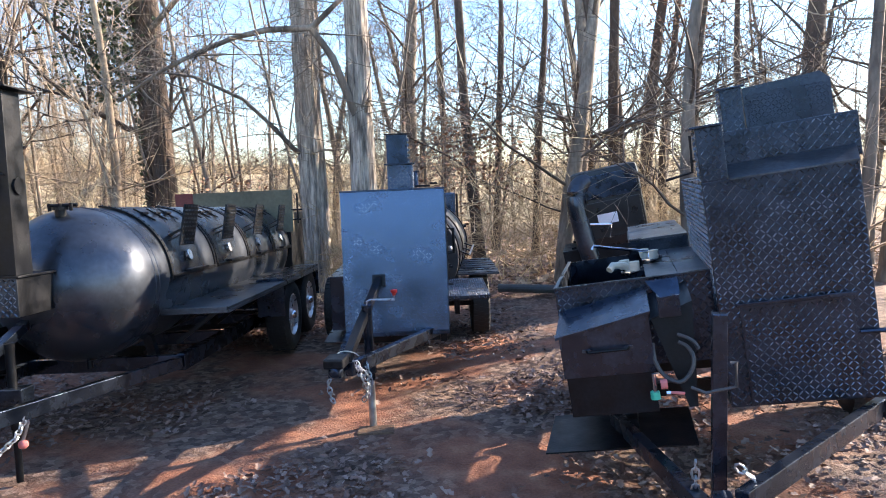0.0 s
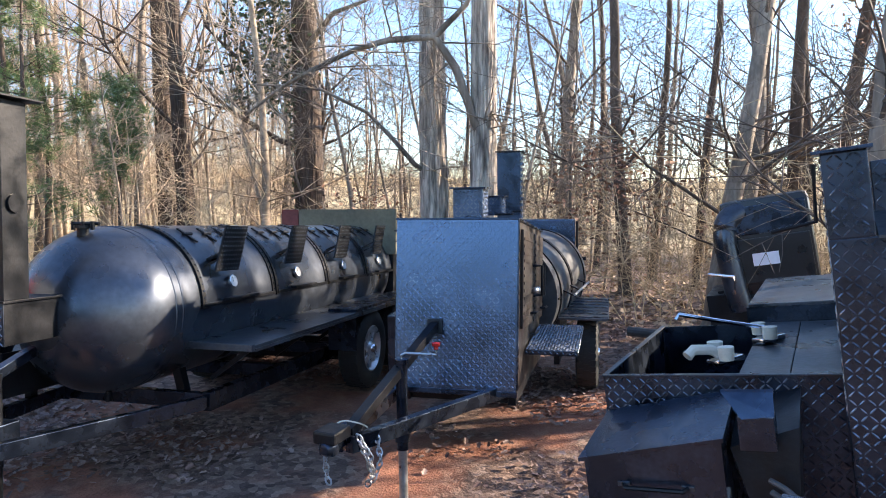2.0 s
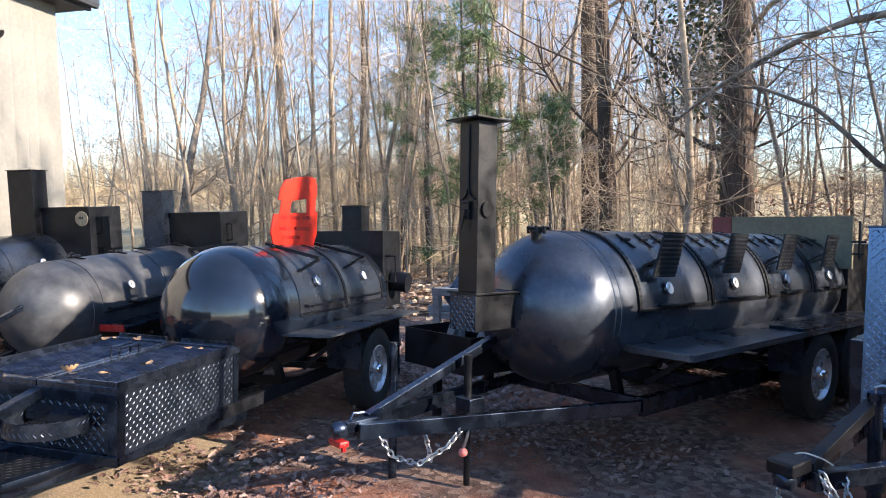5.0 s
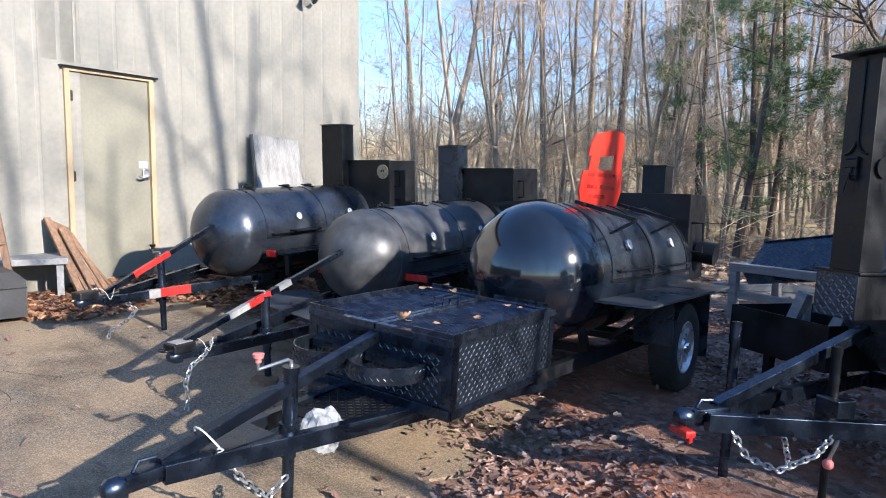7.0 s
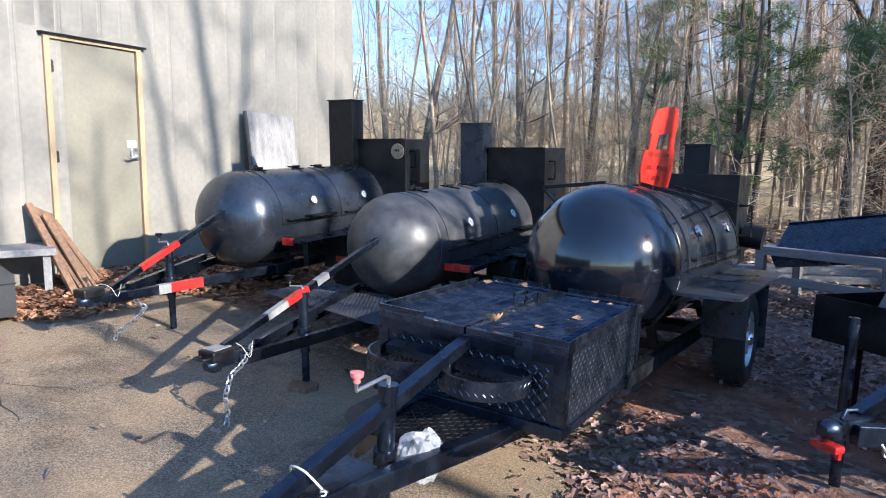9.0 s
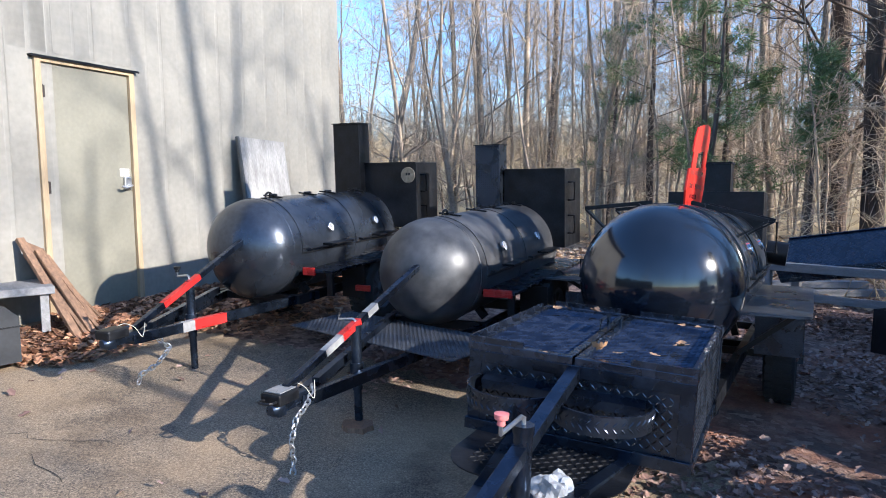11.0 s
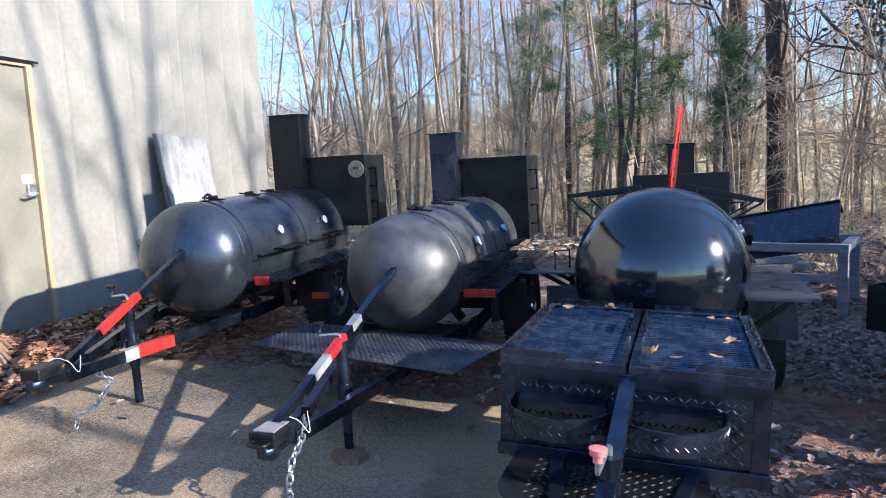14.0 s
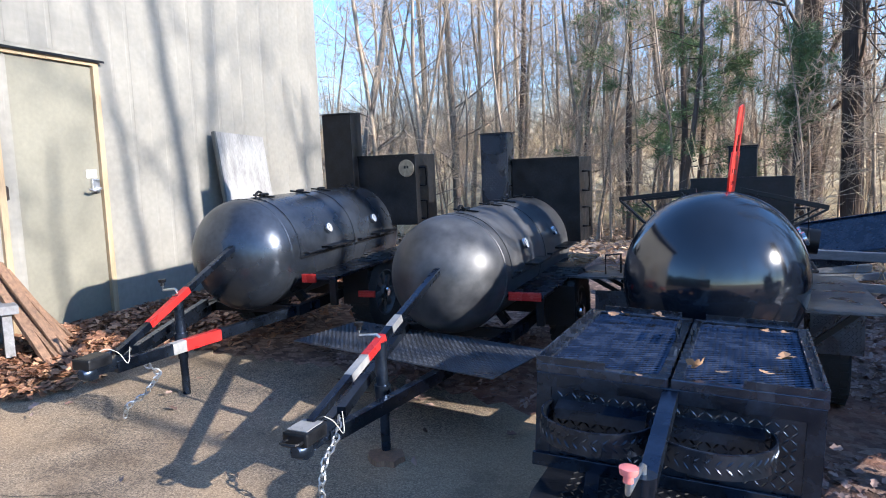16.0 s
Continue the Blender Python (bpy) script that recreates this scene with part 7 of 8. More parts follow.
    tread(bm, (-0.62, -0.381, 0.0), (1, 0, 0), (0, 0, 1), 1.32, 0.2, 0.034)
    tagged(part("tread_relief", bm, M_LUG_MID, side), "raised tread-plate lugs", kind="stuff")
    part("ramp_side", cube(-0.62, 0.7, 0.36, 0.38, 0.0, 0.2, 0.003), M_STEEL, plate)
    # spare frame and wheel behind it
    t = thing("timber_stack", gpose(-7.4, 9.0, 0, 0, 0, 60), "stack of grey timber offcuts", "timber")
    for k, (y, z) in enumerate(((0, 0.05), (0.15, 0.05), (0.07, 0.15), (0.3, 0.05))):
        part("plank", cube(-1.1, 1.0 - 0.1 * k, y, y + 0.12, z - 0.05, z + 0.04, 0.004), M_GREYWOOD, t)
    t = thing("steel_pipe", Matrix(), "long grey steel pipe lying among the leaves", "pipe")
    bm = bmesh.new()
    tube(bm, [(-0.1, 10.6, ground_z(0, 10.6) + 0.12), (3.4, 9.6, ground_z(3.4, 9.6) + 0.12)], 0.06, 12)
    part("pipe_length", bm, M_GREYPAINT, t)
    # plastic bag on the tongue
    bm = bmesh.new()
    bmesh.ops.create_icosphere(bm, subdivisions=4, radius=0.13)
    for v in bm.verts:
        n1 = noise.noise(v.co * 14 + Vector((3, 1, 7))) * 0.35 + noise.noise(v.co * 34) * 0.16
        v.co *= 1 + n1
        v.co.z *= 1.05
        v.co.x *= 0.95
    tagged(part("plastic_bag", bm, M_PLASTIC, m=pose(-4.518, 3.793, 0.206, -3.0, 0, 36.239) @ pose(0.045, -2.0, 0.265, 20, -30, 30) @ Matrix.Scale(0.74, 4)), "crumpled clear plastic bag caught on the trailer tongue", "plastic bag")
    # grey blocks in the tray of the long smoker
    for k, (dx, dz, a) in enumerate(((-0.38, 0.0, 14), (-0.28, 0.0, -8), (-0.18, 0.0, 20))):
        tagged(part("timber_offcut", cube(-0.035, 0.035, -0.03, 0.03, 0, 0.4 - 0.05 * k, 0.004), M_GREYWOOD, m=pose(-2.954, 5.457, 0.056, -2.677, 0, 3.728) @ pose(dx - 0.4, -0.3 + 0.05 * k, 0.59, -10, a, 0)), "grey timber offcut standing in the steel tray", "timber offcut", "timber offcuts")
    # wall tap
    t = thing("wall_tap", WALL @ pose(1.05, -0.0, 1.15), "small brass garden tap on the wall", "tap")
    bm = bmesh.new()
    tube(bm, [(0, 0.01, 0), (0, -0.07, 0), (0, -0.09, -0.04)], 0.012, 8)
    part("tap_body", bm, M_GALV, t)
    bm = bmesh.new()
    tube(bm, arc((0, -0.05, 0.045), 0.03, 0, 350, 10, "xy"), 0.006, 6), tube(bm, [(0, -0.05, 0), (0, -0.05, 0.05)], 0.006, 6)
    part("tap_wheel", bm, M_GALV, t)


loose_things()

# ---- trees, brush and leaves ----
class Twigs:
    """Collects branches as tapered tubes for one mesh."""

    def __init__(self, seed):
        self.v, self.f, self.rng = [], [], random.Random(seed)
        self.far = False

    def limb(self, pts, r0, r1, n):
        base = len(self.v)
        m = len(pts)
        for i, p in enumerate(pts):
            a, b = pts[max(0, i - 1)], pts[min(m - 1, i + 1)]
            d, s, u = frame_of(a, b) if (b - a).length > 1e-6 else (Vector((0, 0, 1)), Vector((1, 0, 0)), Vector((0, 1, 0)))
            r = r0 + (r1 - r0) * i / (m - 1)
            for k in range(n):
                w = 6.28319 * k / n
                self.v.append(tuple(p + (s * math.cos(w) + u * math.sin(w)) * r))
        for i in range(m - 1):
            for k in range(n):
                j = (k + 1) % n
                self.f.append((base + i * n + k, base + i * n + j, base + (i + 1) * n + j, base + (i + 1) * n + k))

    def branch(self, p, d, ln, r, depth, up=0.15, wob=0.25, kids=(4, 6), spread=(35, 70), tips=3):
        rng = self.rng
        steps = (3 if depth > 1 else 2 if depth else 1) if self.far else (5 if depth > 1 else 4 if depth else 2)
        pts = [p]
        for _ in range(steps):
            d = (d + Vector((rng.gauss(0, wob), rng.gauss(0, wob), rng.gauss(0, wob) + up)) * 0.5).normalized()
            pts.append(pts[-1] + d * (ln / steps))
        self.limb(pts, r, r * (0.35 if depth else 0.4), 5 if r > 0.03 and not self.far else 3)
        if depth <= 0:
            return
        for k in range(rng.randint(*kids)):
            t = rng.uniform(0.3, 1.0)
            i = min(steps - 1, int(t * steps))
            q = pts[i].lerp(pts[i + 1], t * steps - i)
            axis = (pts[i + 1] - pts[i]).normalized()
            side = axis.cross(Vector((rng.gauss(0, 1), rng.gauss(0, 1), rng.gauss(0, 1)))).normalized()
            a = radians(rng.uniform(*spread))
            self.branch(q, axis * math.cos(a) + side * math.sin(a), ln * rng.uniform(0.4, 0.68), max(0.006 if self.far else 0.004, r * rng.uniform(0.35, 0.5)), depth - 1, up, wob, kids, spread)

    def mesh(self, name, material):
        me = bpy.data.meshes.new(name)
        me.from_pydata(self.v, [], self.f)
        me.polygons.foreach_set("use_smooth", [True] * len(me.polygons))
        for mt in material if isinstance(material, (list, tuple)) else [material]:
            me.materials.append(mt)
        return me


def trunk_line(rng, h, lean=0.03, wob=0.05, n=12):
    p, d = Vector((0, 0, -0.3)), Vector((rng.gauss(0, lean), rng.gauss(0, lean), 1)).normalized()
    pts = [p]
    for _ in range(n):
        d = (d + Vector((rng.gauss(0, wob), rng.gauss(0, wob), 0.06))).normalized()
        pts.append(pts[-1] + d * (h / n))
    return pts


def bark_trunk(pts, r0, r1, seed, depth=0.16, n=96, per=9, fine_k=11):
    """A trunk with upright ridges of furrowed bark and a flared foot."""
    tw = Twigs(seed)
    fine = []
    for a, b in zip(pts, pts[1:]):
        fine += [a.lerp(b, i / per) for i in range(per)]
    fine.append(pts[-1])
    for i, p in enumerate(fine):
        t = i / (len(fine) - 1)
        r = r0 + (r1 - r0) * t + r0 * 0.5 * max(0, 1 - (p.z + 0.3) / 0.7) ** 2
        for k in range(n):
            w = 6.28319 * k / n
            c, s = math.cos(w), math.sin(w)
            ridge = 1 - 2.4 * abs(noise.noise((c * fine_k + seed, s * fine_k, p.z * 1.9)))
            chop = noise.noise((c * 14, s * 14 + seed, p.z * 9))
            q = r * (1 + depth * (ridge - 0.5) + depth * 0.6 * chop)
            tw.v.append((p.x + q * c, p.y + q * s, p.z))
    for i in range(len(fine) - 1):
        for k in range(n):
            j = (k + 1) % n
            tw.f.append((i * n + k, i * n + j, (i + 1) * n + j, (i + 1) * n + k))
    return tw


def bare_tree(seed, h, r, first=0.45, limbs=14, depth=2, sides=10, lean=0.02, wob=0.03, low=4, far=False):
    """Trunk and crown meshes of a leafless broadleaf tree."""
    rng = random.Random(seed)
    pts = trunk_line(rng, h, lean, wob)
    trunk, crown = Twigs(seed), Twigs(seed + 1)
    crown.far = far
    flare = [pts[0] + (pts[1] - pts[0]) * t for t in (0, 0.2, 0.45)]
    trunk.limb(flare, r * 1.5, r * 1.04, sides)
    trunk.limb([flare[-1]] + pts[1:], r * 1.04, r * 0.22, sides)
    for k in range(limbs + low):
        t = rng.uniform(first, 0.98) if k < limbs else rng.uniform(0.12, first)
        i = min(len(pts) - 2, int(t * (len(pts) - 1)))
        q = pts[i].lerp(pts[i + 1], t * (len(pts) - 1) - i)
        a = rng.uniform(0, 6.283)
        e = radians(rng.uniform(15, 60))
        ln = h * rng.uniform(0.13, 0.24) * (1.25 - 0.6 * t) * (1 if k < limbs else 0.75)
        crown.branch(q, Vector((math.cos(a) * math.cos(e), math.sin(a) * math.cos(e), math.sin(e))), ln, max(0.008, r * rng.uniform(0.16, 0.3) * (1.2 - 0.7 * t)), depth)
    return trunk, crown


# Same trees in two colourings: crowns backlit dark, or trunk and crown sunlit pale.
TREE_KINDS, SUNLIT_KINDS = [], []
for k, (h, r, first, limbs, depth, low) in enumerate(((17, 0.15, 0.35, 9, 2, 9), (15, 0.11, 0.3, 9, 2, 10), (19, 0.18, 0.4, 9, 2, 8), (12, 0.07, 0.3, 9, 2, 11), (10, 0.05, 0.3, 9, 2, 11), (14, 0.09, 0.3, 9, 2, 11), (8, 0.04, 0.3, 9, 2, 9))):
    a, b = bare_tree(100 + 7 * k, h, r, first, limbs, depth, 8, 0.02, 0.035, low)
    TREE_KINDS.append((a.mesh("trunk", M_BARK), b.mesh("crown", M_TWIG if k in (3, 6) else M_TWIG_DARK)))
    SUNLIT_KINDS.append((a.mesh("trunk", M_BARK_FAR if k % 2 else M_BARK), b.mesh("crown", M_TWIG)))
for k, (h, r) in enumerate(((17, 0.13), (16, 0.1), (18, 0.16))):
    a, b = bare_tree(700 + 7 * k, h, r, 0.35, 5, 2, 10, 0.03, 0.03, 4)
    TREE_KINDS.append((a.mesh("trunk", M_BARK_DARK), b.mesh("crown", M_TWIG_DARK)))
FAR_KINDS = [bare_tree(300 + 9 * k, hh, rr, ff, 14, 2, 5, 0.03, 0.04, 2, True) for k, (hh, rr, ff) in enumerate(((15, 0.1, 0.3), (12, 0.06, 0.28), (10, 0.045, 0.25), (17, 0.13, 0.36), (7, 0.03, 0.2)))]


def thicket(name, rows, mats, label, category):
    """Many far plants as one mesh; rows: (branches, material index, matrix)."""
    vs, fs, ms, base = [], [], [], 0
    for tw, k, m in rows:
        a = np.array(m)
        v = np.array(tw.v) @ a[:3, :3].T + a[:3, 3]
        f = np.array(tw.f) + base
        base += len(v)
        vs.append(v), fs.append(f), ms.append(np.full(len(f), k))
    v, f, mi = np.concatenate(vs), np.concatenate(fs), np.concatenate(ms)
    me = bpy.data.meshes.new(name)
    me.vertices.add(len(v)), me.loops.add(f.size), me.polygons.add(len(f))
    me.vertices.foreach_set("co", v.ravel())
    me.loops.foreach_set("vertex_index", f.ravel())
    me.polygons.foreach_set("loop_start", np.arange(len(f)) * 4)
    me.polygons.foreach_set("material_index", mi)
    me.polygons.foreach_set("use_smooth", np.ones(len(f), dtype=bool))
    me.update(calc_edges=True)
    tagged(link(name, me, mats), label, category, kind="stuff")


def plant(kind, x, y, s=1.0, rz=0.0, label="bare grey-brown woodland tree", tilt=0.0, group="woodland trees", name="bare_tree", tall=1.0):
    t = thing(name, pose(x, y, ground_z(x, y) - 0.02, tilt, 0, rz) @ Matrix.Diagonal((s, s, s * tall, 1)), label, "tree", group)
    for nm, me in zip(("trunk", "crown"), kind):
        ob = new(nm, me)
        ob.parent = t
    return t


def special_tree(seed, x, y, h, r, mats, label, first=0.45, limbs=14, depth=2, lean=0.01, wob=0.02, low=3, name="bare_tree"):
    a, b = bare_tree(seed, h, r, first, limbs, depth, 16, lean, wob, low)
    a = bark_trunk(trunk_line(random.Random(seed), h, lean, wob), r, r * 0.22, seed)
    return plant((a.mesh("trunk", mats[0]), b.mesh("crown", mats[1])), x, y, 1.0, 0, label, 0, "landmark trees", name)


special_tree(11, -2.89, 11.42, 20, 0.21, (M_BARK_PALE, M_BARK), "tall oak with pale furrowed bark", 0.42, 12, 2, 0.0, 0.012, 0, "oak_tree")
OAK = special_tree(12, -1.99, 10.9, 19, 0.19, (M_BARK_PALE, M_BARK), "tall oak with pale furrowed bark and crooked low limb", 0.42, 12, 2, 0.0, 0.012, 0, "oak_tree")
IVY_TREE = special_tree(13, -7.65, 16.2, 20, 0.36, (M_BARK_DARK, M_BARK_DARK), "thick dark-barked tree with ivy in its crown", 0.3, 14, 2, 0.0, 0.01, 3)
special_tree(14, -11.4, 16.5, 18, 0.24, (M_BARK_DARK, M_BARK_DARK), "straight dark-barked tree at the wood edge", 0.3, 14, 2, 0.0, 0.012, 5)
special_tree(15, -24.2, 13.15, 15, 0.15, (M_BARK, M_BARK), "slender grey tree with forked crown", 0.22, 14, 2, 0.0, 0.02, 5)
special_tree(16, -26.5, 17.6, 17, 0.17, (M_BARK_DARK, M_BARK), "slender leaning grey tree without leaves", 0.3, 12, 2, 0.09, 0.015, 3)
special_tree(17, -14.2, 19.0, 19, 0.33, (M_BARK_DARK, M_BARK_DARK), "thick dark-barked tree wrapped in dry vines", 0.25, 14, 2, 0.0, 0.015, 4)
special_tree(18, -21.2, 17.0, 18, 0.16, (M_BARK_PALE, M_BARK), "straight pale-barked tree in the wood", 0.4, 10, 2, 0.0, 0.01, 2)


def arching_limb():
    """Long low limbs that leave the oaks and the ivied tree and droop to the west."""
    t = OAK
    tw = Twigs(77)
    for pts, r in (([(-2.0, 10.85, 2.5), (-2.05, 10.75, 2.7), (-2.3, 10.7, 3.44), (-2.55, 10.6, 3.83), (-3.14, 10.5, 3.82), (-3.62, 10.5, 3.74), (-4.2, 10.45, 3.53), (-4.7, 10.4, 3.3), (-5.3, 10.4, 2.95)], 0.065), ([(-2.55, 10.6, 3.83), (-2.1, 10.55, 4.18), (-1.9, 10.5, 4.6), (-1.5, 10.4, 5.3)], 0.045), ([(-2.0, 10.85, 2.55), (-1.88, 10.75, 2.7), (-1.82, 10.7, 2.86)], 0.05), ([(-2.95, 11.4, 2.1), (-3.08, 11.2, 2.23), (-3.42, 11.2, 2.61), (-3.8, 11.2, 2.99), (-4.5, 11.15, 3.35), (-4.9, 11.1, 3.42), (-5.7, 11.1, 3.5)], 0.042), ([(-7.5, 16.0, 5.2), (-6.6, 15.5, 5.7), (-5.8, 15.4, 5.85), (-4.9, 15.3, 6.1)], 0.07)):
        v = [Vector(p) for p in pts]
        tw.limb(v, r, r * 0.3, 8)
        for i in range(1, len(v)):
            for k in range(3):
                q = v[i - 1].lerp(v[i], tw.rng.random())
                tw.branch(q, Vector((tw.rng.gauss(0, 1), tw.rng.gauss(0, 1), tw.rng.gauss(0.1, 0.6))).normalized(), tw.rng.uniform(0.6, 1.5), r * 0.25, 2, 0.05)
    ob = link("limb", tw.mesh("limb", M_BARK), [], t, "long bare limb arching down")
    ob.matrix_basis = OAK.matrix_basis.inverted()


arching_limb()

# woodland: denser towards the back, none where the trailers stand
rng = random.Random(5)
spots = []


def clear(x, y, gap):
    return all((x - a) ** 2 + (y - b) ** 2 > gap * gap for a, b in spots)


SEEN = [(-2.89, 11.42), (-1.99, 10.9), (-7.65, 16.2), (-11.4, 16.5), (-24.2, 13.15), (-26.5, 17.6), (-14.2, 19.0), (-21.2, 17.0)]
spots += SEEN
wall_dir = Vector((-0.654, 0.757))


def outside(x, y):
    """True where the wood stands: north and east of the yard, away from the workshop."""
    d = Vector((x + 8.628, y - 0.985))
    along, into = d.dot(wall_dir), d.dot(Vector((-0.757, -0.654)))
    if into > -1.5 and along < 6.5:
        return False
    return y > 11.5 + 0.5 * min(0, x) - (0.35 * abs(x + 6) if x < -6 else 0) and y > 7.5


n = 0
while n < 66:
    a = rng.uniform(60, 165)
    d = rng.uniform(10, 34) if n < 48 else rng.uniform(25, 50)
    x, y = -2 + d * math.cos(radians(a)), 2 + d * math.sin(radians(a))
    if not outside(x, y) or not clear(x, y, 1.1) or (a > 118 and d < 17):
        continue
    spots.append((x, y))
    k = rng.choice((0, 1, 2, 3, 4, 5, 6, 7, 8))
    # Western trees take the painted sunlight, northern ones mostly the backlit tones.
    kind = SUNLIT_KINDS[k % 7] if a > 112 else TREE_KINDS[k]
    plant(kind, x, y, rng.uniform(0.8, 1.15), rng.uniform(0, 360), tilt=rng.gauss(0, 1.2), tall=0.66)
    n += 1
far_rows = []
while len(far_rows) < 2 * 150:
    a, d = rng.uniform(60, 172), 13 + 60 * rng.random() ** 1.2
    x, y = -2 + d * math.cos(radians(a)), 2 + d * math.sin(radians(a))
    if not outside(x, y):
        continue
    k = rng.choice((0, 1, 1, 2, 2, 3, 4, 4)) if d > 24 else rng.choice((1, 2, 2, 4, 4))
    m = pose(x, y, ground_z(x, y) - 0.05, rng.gauss(0, 2), rng.gauss(0, 2), rng.uniform(0, 360)) @ Matrix.Diagonal((1, 1, 0.7, 1)) @ Matrix.Scale(rng.uniform(0.75, 1.2), 4)
    # Most northern twigs get the backlit dark colour, the rest the sunlit tan.
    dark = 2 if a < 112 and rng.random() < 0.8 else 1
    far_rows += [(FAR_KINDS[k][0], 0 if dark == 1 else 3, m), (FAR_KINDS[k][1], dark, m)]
while len(far_rows) < 2 * 260:
    a, d = rng.uniform(115, 172), rng.uniform(17, 42)
    x, y = -2 + d * math.cos(radians(a)), 2 + d * math.sin(radians(a))
    k = rng.choice((1, 2, 2, 4))
    m = pose(x, y, ground_z(x, y) - 0.05, rng.gauss(0, 2), rng.gauss(0, 2), rng.uniform(0, 360)) @ Matrix.Scale(rng.uniform(0.8, 1.3), 4)
    if outside(x, y):
        far_rows += [(FAR_KINDS[k][0], 0, m), (FAR_KINDS[k][1], 1, m)]
while len(far_rows) < 2 * 292:
    a, d = rng.uniform(128, 168), rng.uniform(22, 44)
    x, y = -2 + d * math.cos(radians(a)), 2 + d * math.sin(radians(a))
    k = rng.choice((0, 0, 3, 1))
    m = pose(x, y, ground_z(x, y) - 0.05, rng.gauss(0, 2), rng.gauss(0, 2), rng.uniform(0, 360)) @ Matrix.Scale(rng.uniform(0.9, 1.2), 4)
    if outside(x, y):
        far_rows += [(FAR_KINDS[k][0], 0, m), (FAR_KINDS[k][1], 1, m)]
while len(far_rows) < 2 * 308:
    a, d = rng.uniform(286, 372), rng.uniform(14, 40)
    x, y = -2 + d * math.cos(radians(a)), 2 + d * math.sin(radians(a))
    m = pose(x, y, ground_z(x, y) - 0.05, 0, 0, rng.uniform(0, 360)) @ Matrix.Scale(rng.uniform(0.6, 0.9), 4)
    k = rng.choice((0, 1, 3))
    far_rows += [(FAR_KINDS[k][0], 0, m), (FAR_KINDS[k][1], 1, m)]
thicket("distant_wood", far_rows, [M_BARK_FAR, M_TWIG, M_TWIG_DARK, M_BARK], "dense bare wood with twigs painted sunlit tan and backlit dark", "woods")
# trees to the east of the yard, which throw their shade over it
for x, y, s, k in ((2.06, 8.84, 1.0, 5), (3.45, 8.24, 1.0, 3), (5.6, 11.4, 1.0, 0), (6.5, 13.8, 1.0, 0), (4.4, 11.6, 1.0, 9), (5.8, 8.6, 1.0, 8), (-1.66, 21.1, 0.9, 8), (-0.44, 15.2, 1.0, 7), (-0.1, 18.2, 1.0, 8), (0.83, 17.2, 1.0, 8), (1.85, 19.1, 0.9, 8), (1.87, 14.6, 0.95, 7), (2.42, 15.0, 1.0, 7), (3.3, 16.9, 1.0, 9), (3.46, 15.9, 1.0, 8),  (8.5, 7.5, 1.1, 5), (12.5, 9.0, 1.1, 2), (7.5, 12.5, 1.0, 5)):
    plant(TREE_KINDS[k], x, y, s, 40 * k + 13 * x, tall=0.7)


def brush(seed, w, h, stems, depth=2):
    tw = Twigs(seed)
    tw.far = True
    for _ in range(stems):
        p = Vector((tw.rng.uniform(-w, w), tw.rng.uniform(-w, w), -0.05))
        d = Vector((tw.rng.gauss(0, 0.45), tw.rng.gauss(0, 0.45), 1)).normalized()
        tw.branch(p, d, h * tw.rng.uniform(0.5, 1.1), 0.009, depth, 0.02, 0.35, (3, 5), (25, 75))
    return tw


BRUSH = [brush(500 + k, 1.0, hh, 11) for k, hh in enumerate((1.3, 1.9, 2.8, 3.6))]
BUSH_MESH = [b.mesh("bush", M_BRUSH) for b in BRUSH[:3]]
for k in range(24):
    for _ in range(50):
        a, d = rng.uniform(45, 128), rng.uniform(8.5, 13)
        x, y = -2 + d * math.cos(radians(a)), 2 + d * math.sin(radians(a))
        if outside(x, y):
            break
    ob = new("bush", BUSH_MESH[k % 3])
    ob.matrix_basis = pose(x, y, ground_z(x, y), 0, 0, rng.uniform(0, 360)) @ Matrix.Scale(rng.uniform(0.6, 1.0), 4)
    tagged(ob, "tangle of dry tan brushwood", "bush", "brushwood")
rows = []
while len(rows) < 34:
    a, d = rng.uniform(58, 172), 10.5 + 16 * rng.random()
    x, y = -2 + d * math.cos(radians(a)), 2 + d * math.sin(radians(a))
    if outside(x, y) and (a < 100 or d > 19):
        rows.append((BRUSH[rng.randrange(4)], 0, pose(x, y, ground_z(x, y), rng.gauss(0, 6), rng.gauss(0, 6), rng.uniform(0, 360)) @ Matrix.Scale(rng.uniform(0.7, 1.3), 4)))
thicket("undergrowth", rows, [M_BRUSH], "dry tan undergrowth filling the wood", "undergrowth")


def leaf_cards(name, pts, size, material, rng, droop=0.6):
    """Many small folded leaves round the given points."""
    v, f = [], []
    for p in pts:
        s = size * rng.uniform(0.6, 1.3)
        a, t, r2 = rng.uniform(0, 6.283), rng.gauss(0, droop), rng.gauss(0, droop)
        m = Euler((t, r2, a)).to_matrix()
        b = len(v)
        for q in ((0, -s, 0), (s * 0.55, -s * 0.5, s * 0.14), (s * 0.34, -s * 0.05, s * 0.06), (s * 0.66, s * 0.35, s * 0.15), (0, s, -s * 0.1), (-s * 0.66, s * 0.35, s * 0.15), (-s * 0.34, -s * 0.05, s * 0.06), (-s * 0.55, -s * 0.5, s * 0.14)):
            c = m @ Vector(q)
            v.append((p[0] + c.x, p[1] + c.y, p[2] + c.z))
        f += [(b, b + 1, b + 2), (b, b + 2, b + 3, b + 4), (b, b + 4, b + 5, b + 6), (b, b + 6, b + 7)]
    me = bpy.data.meshes.new(name)
    me.from_pydata(v, [], f)
    me.materials.append(material)
    return me


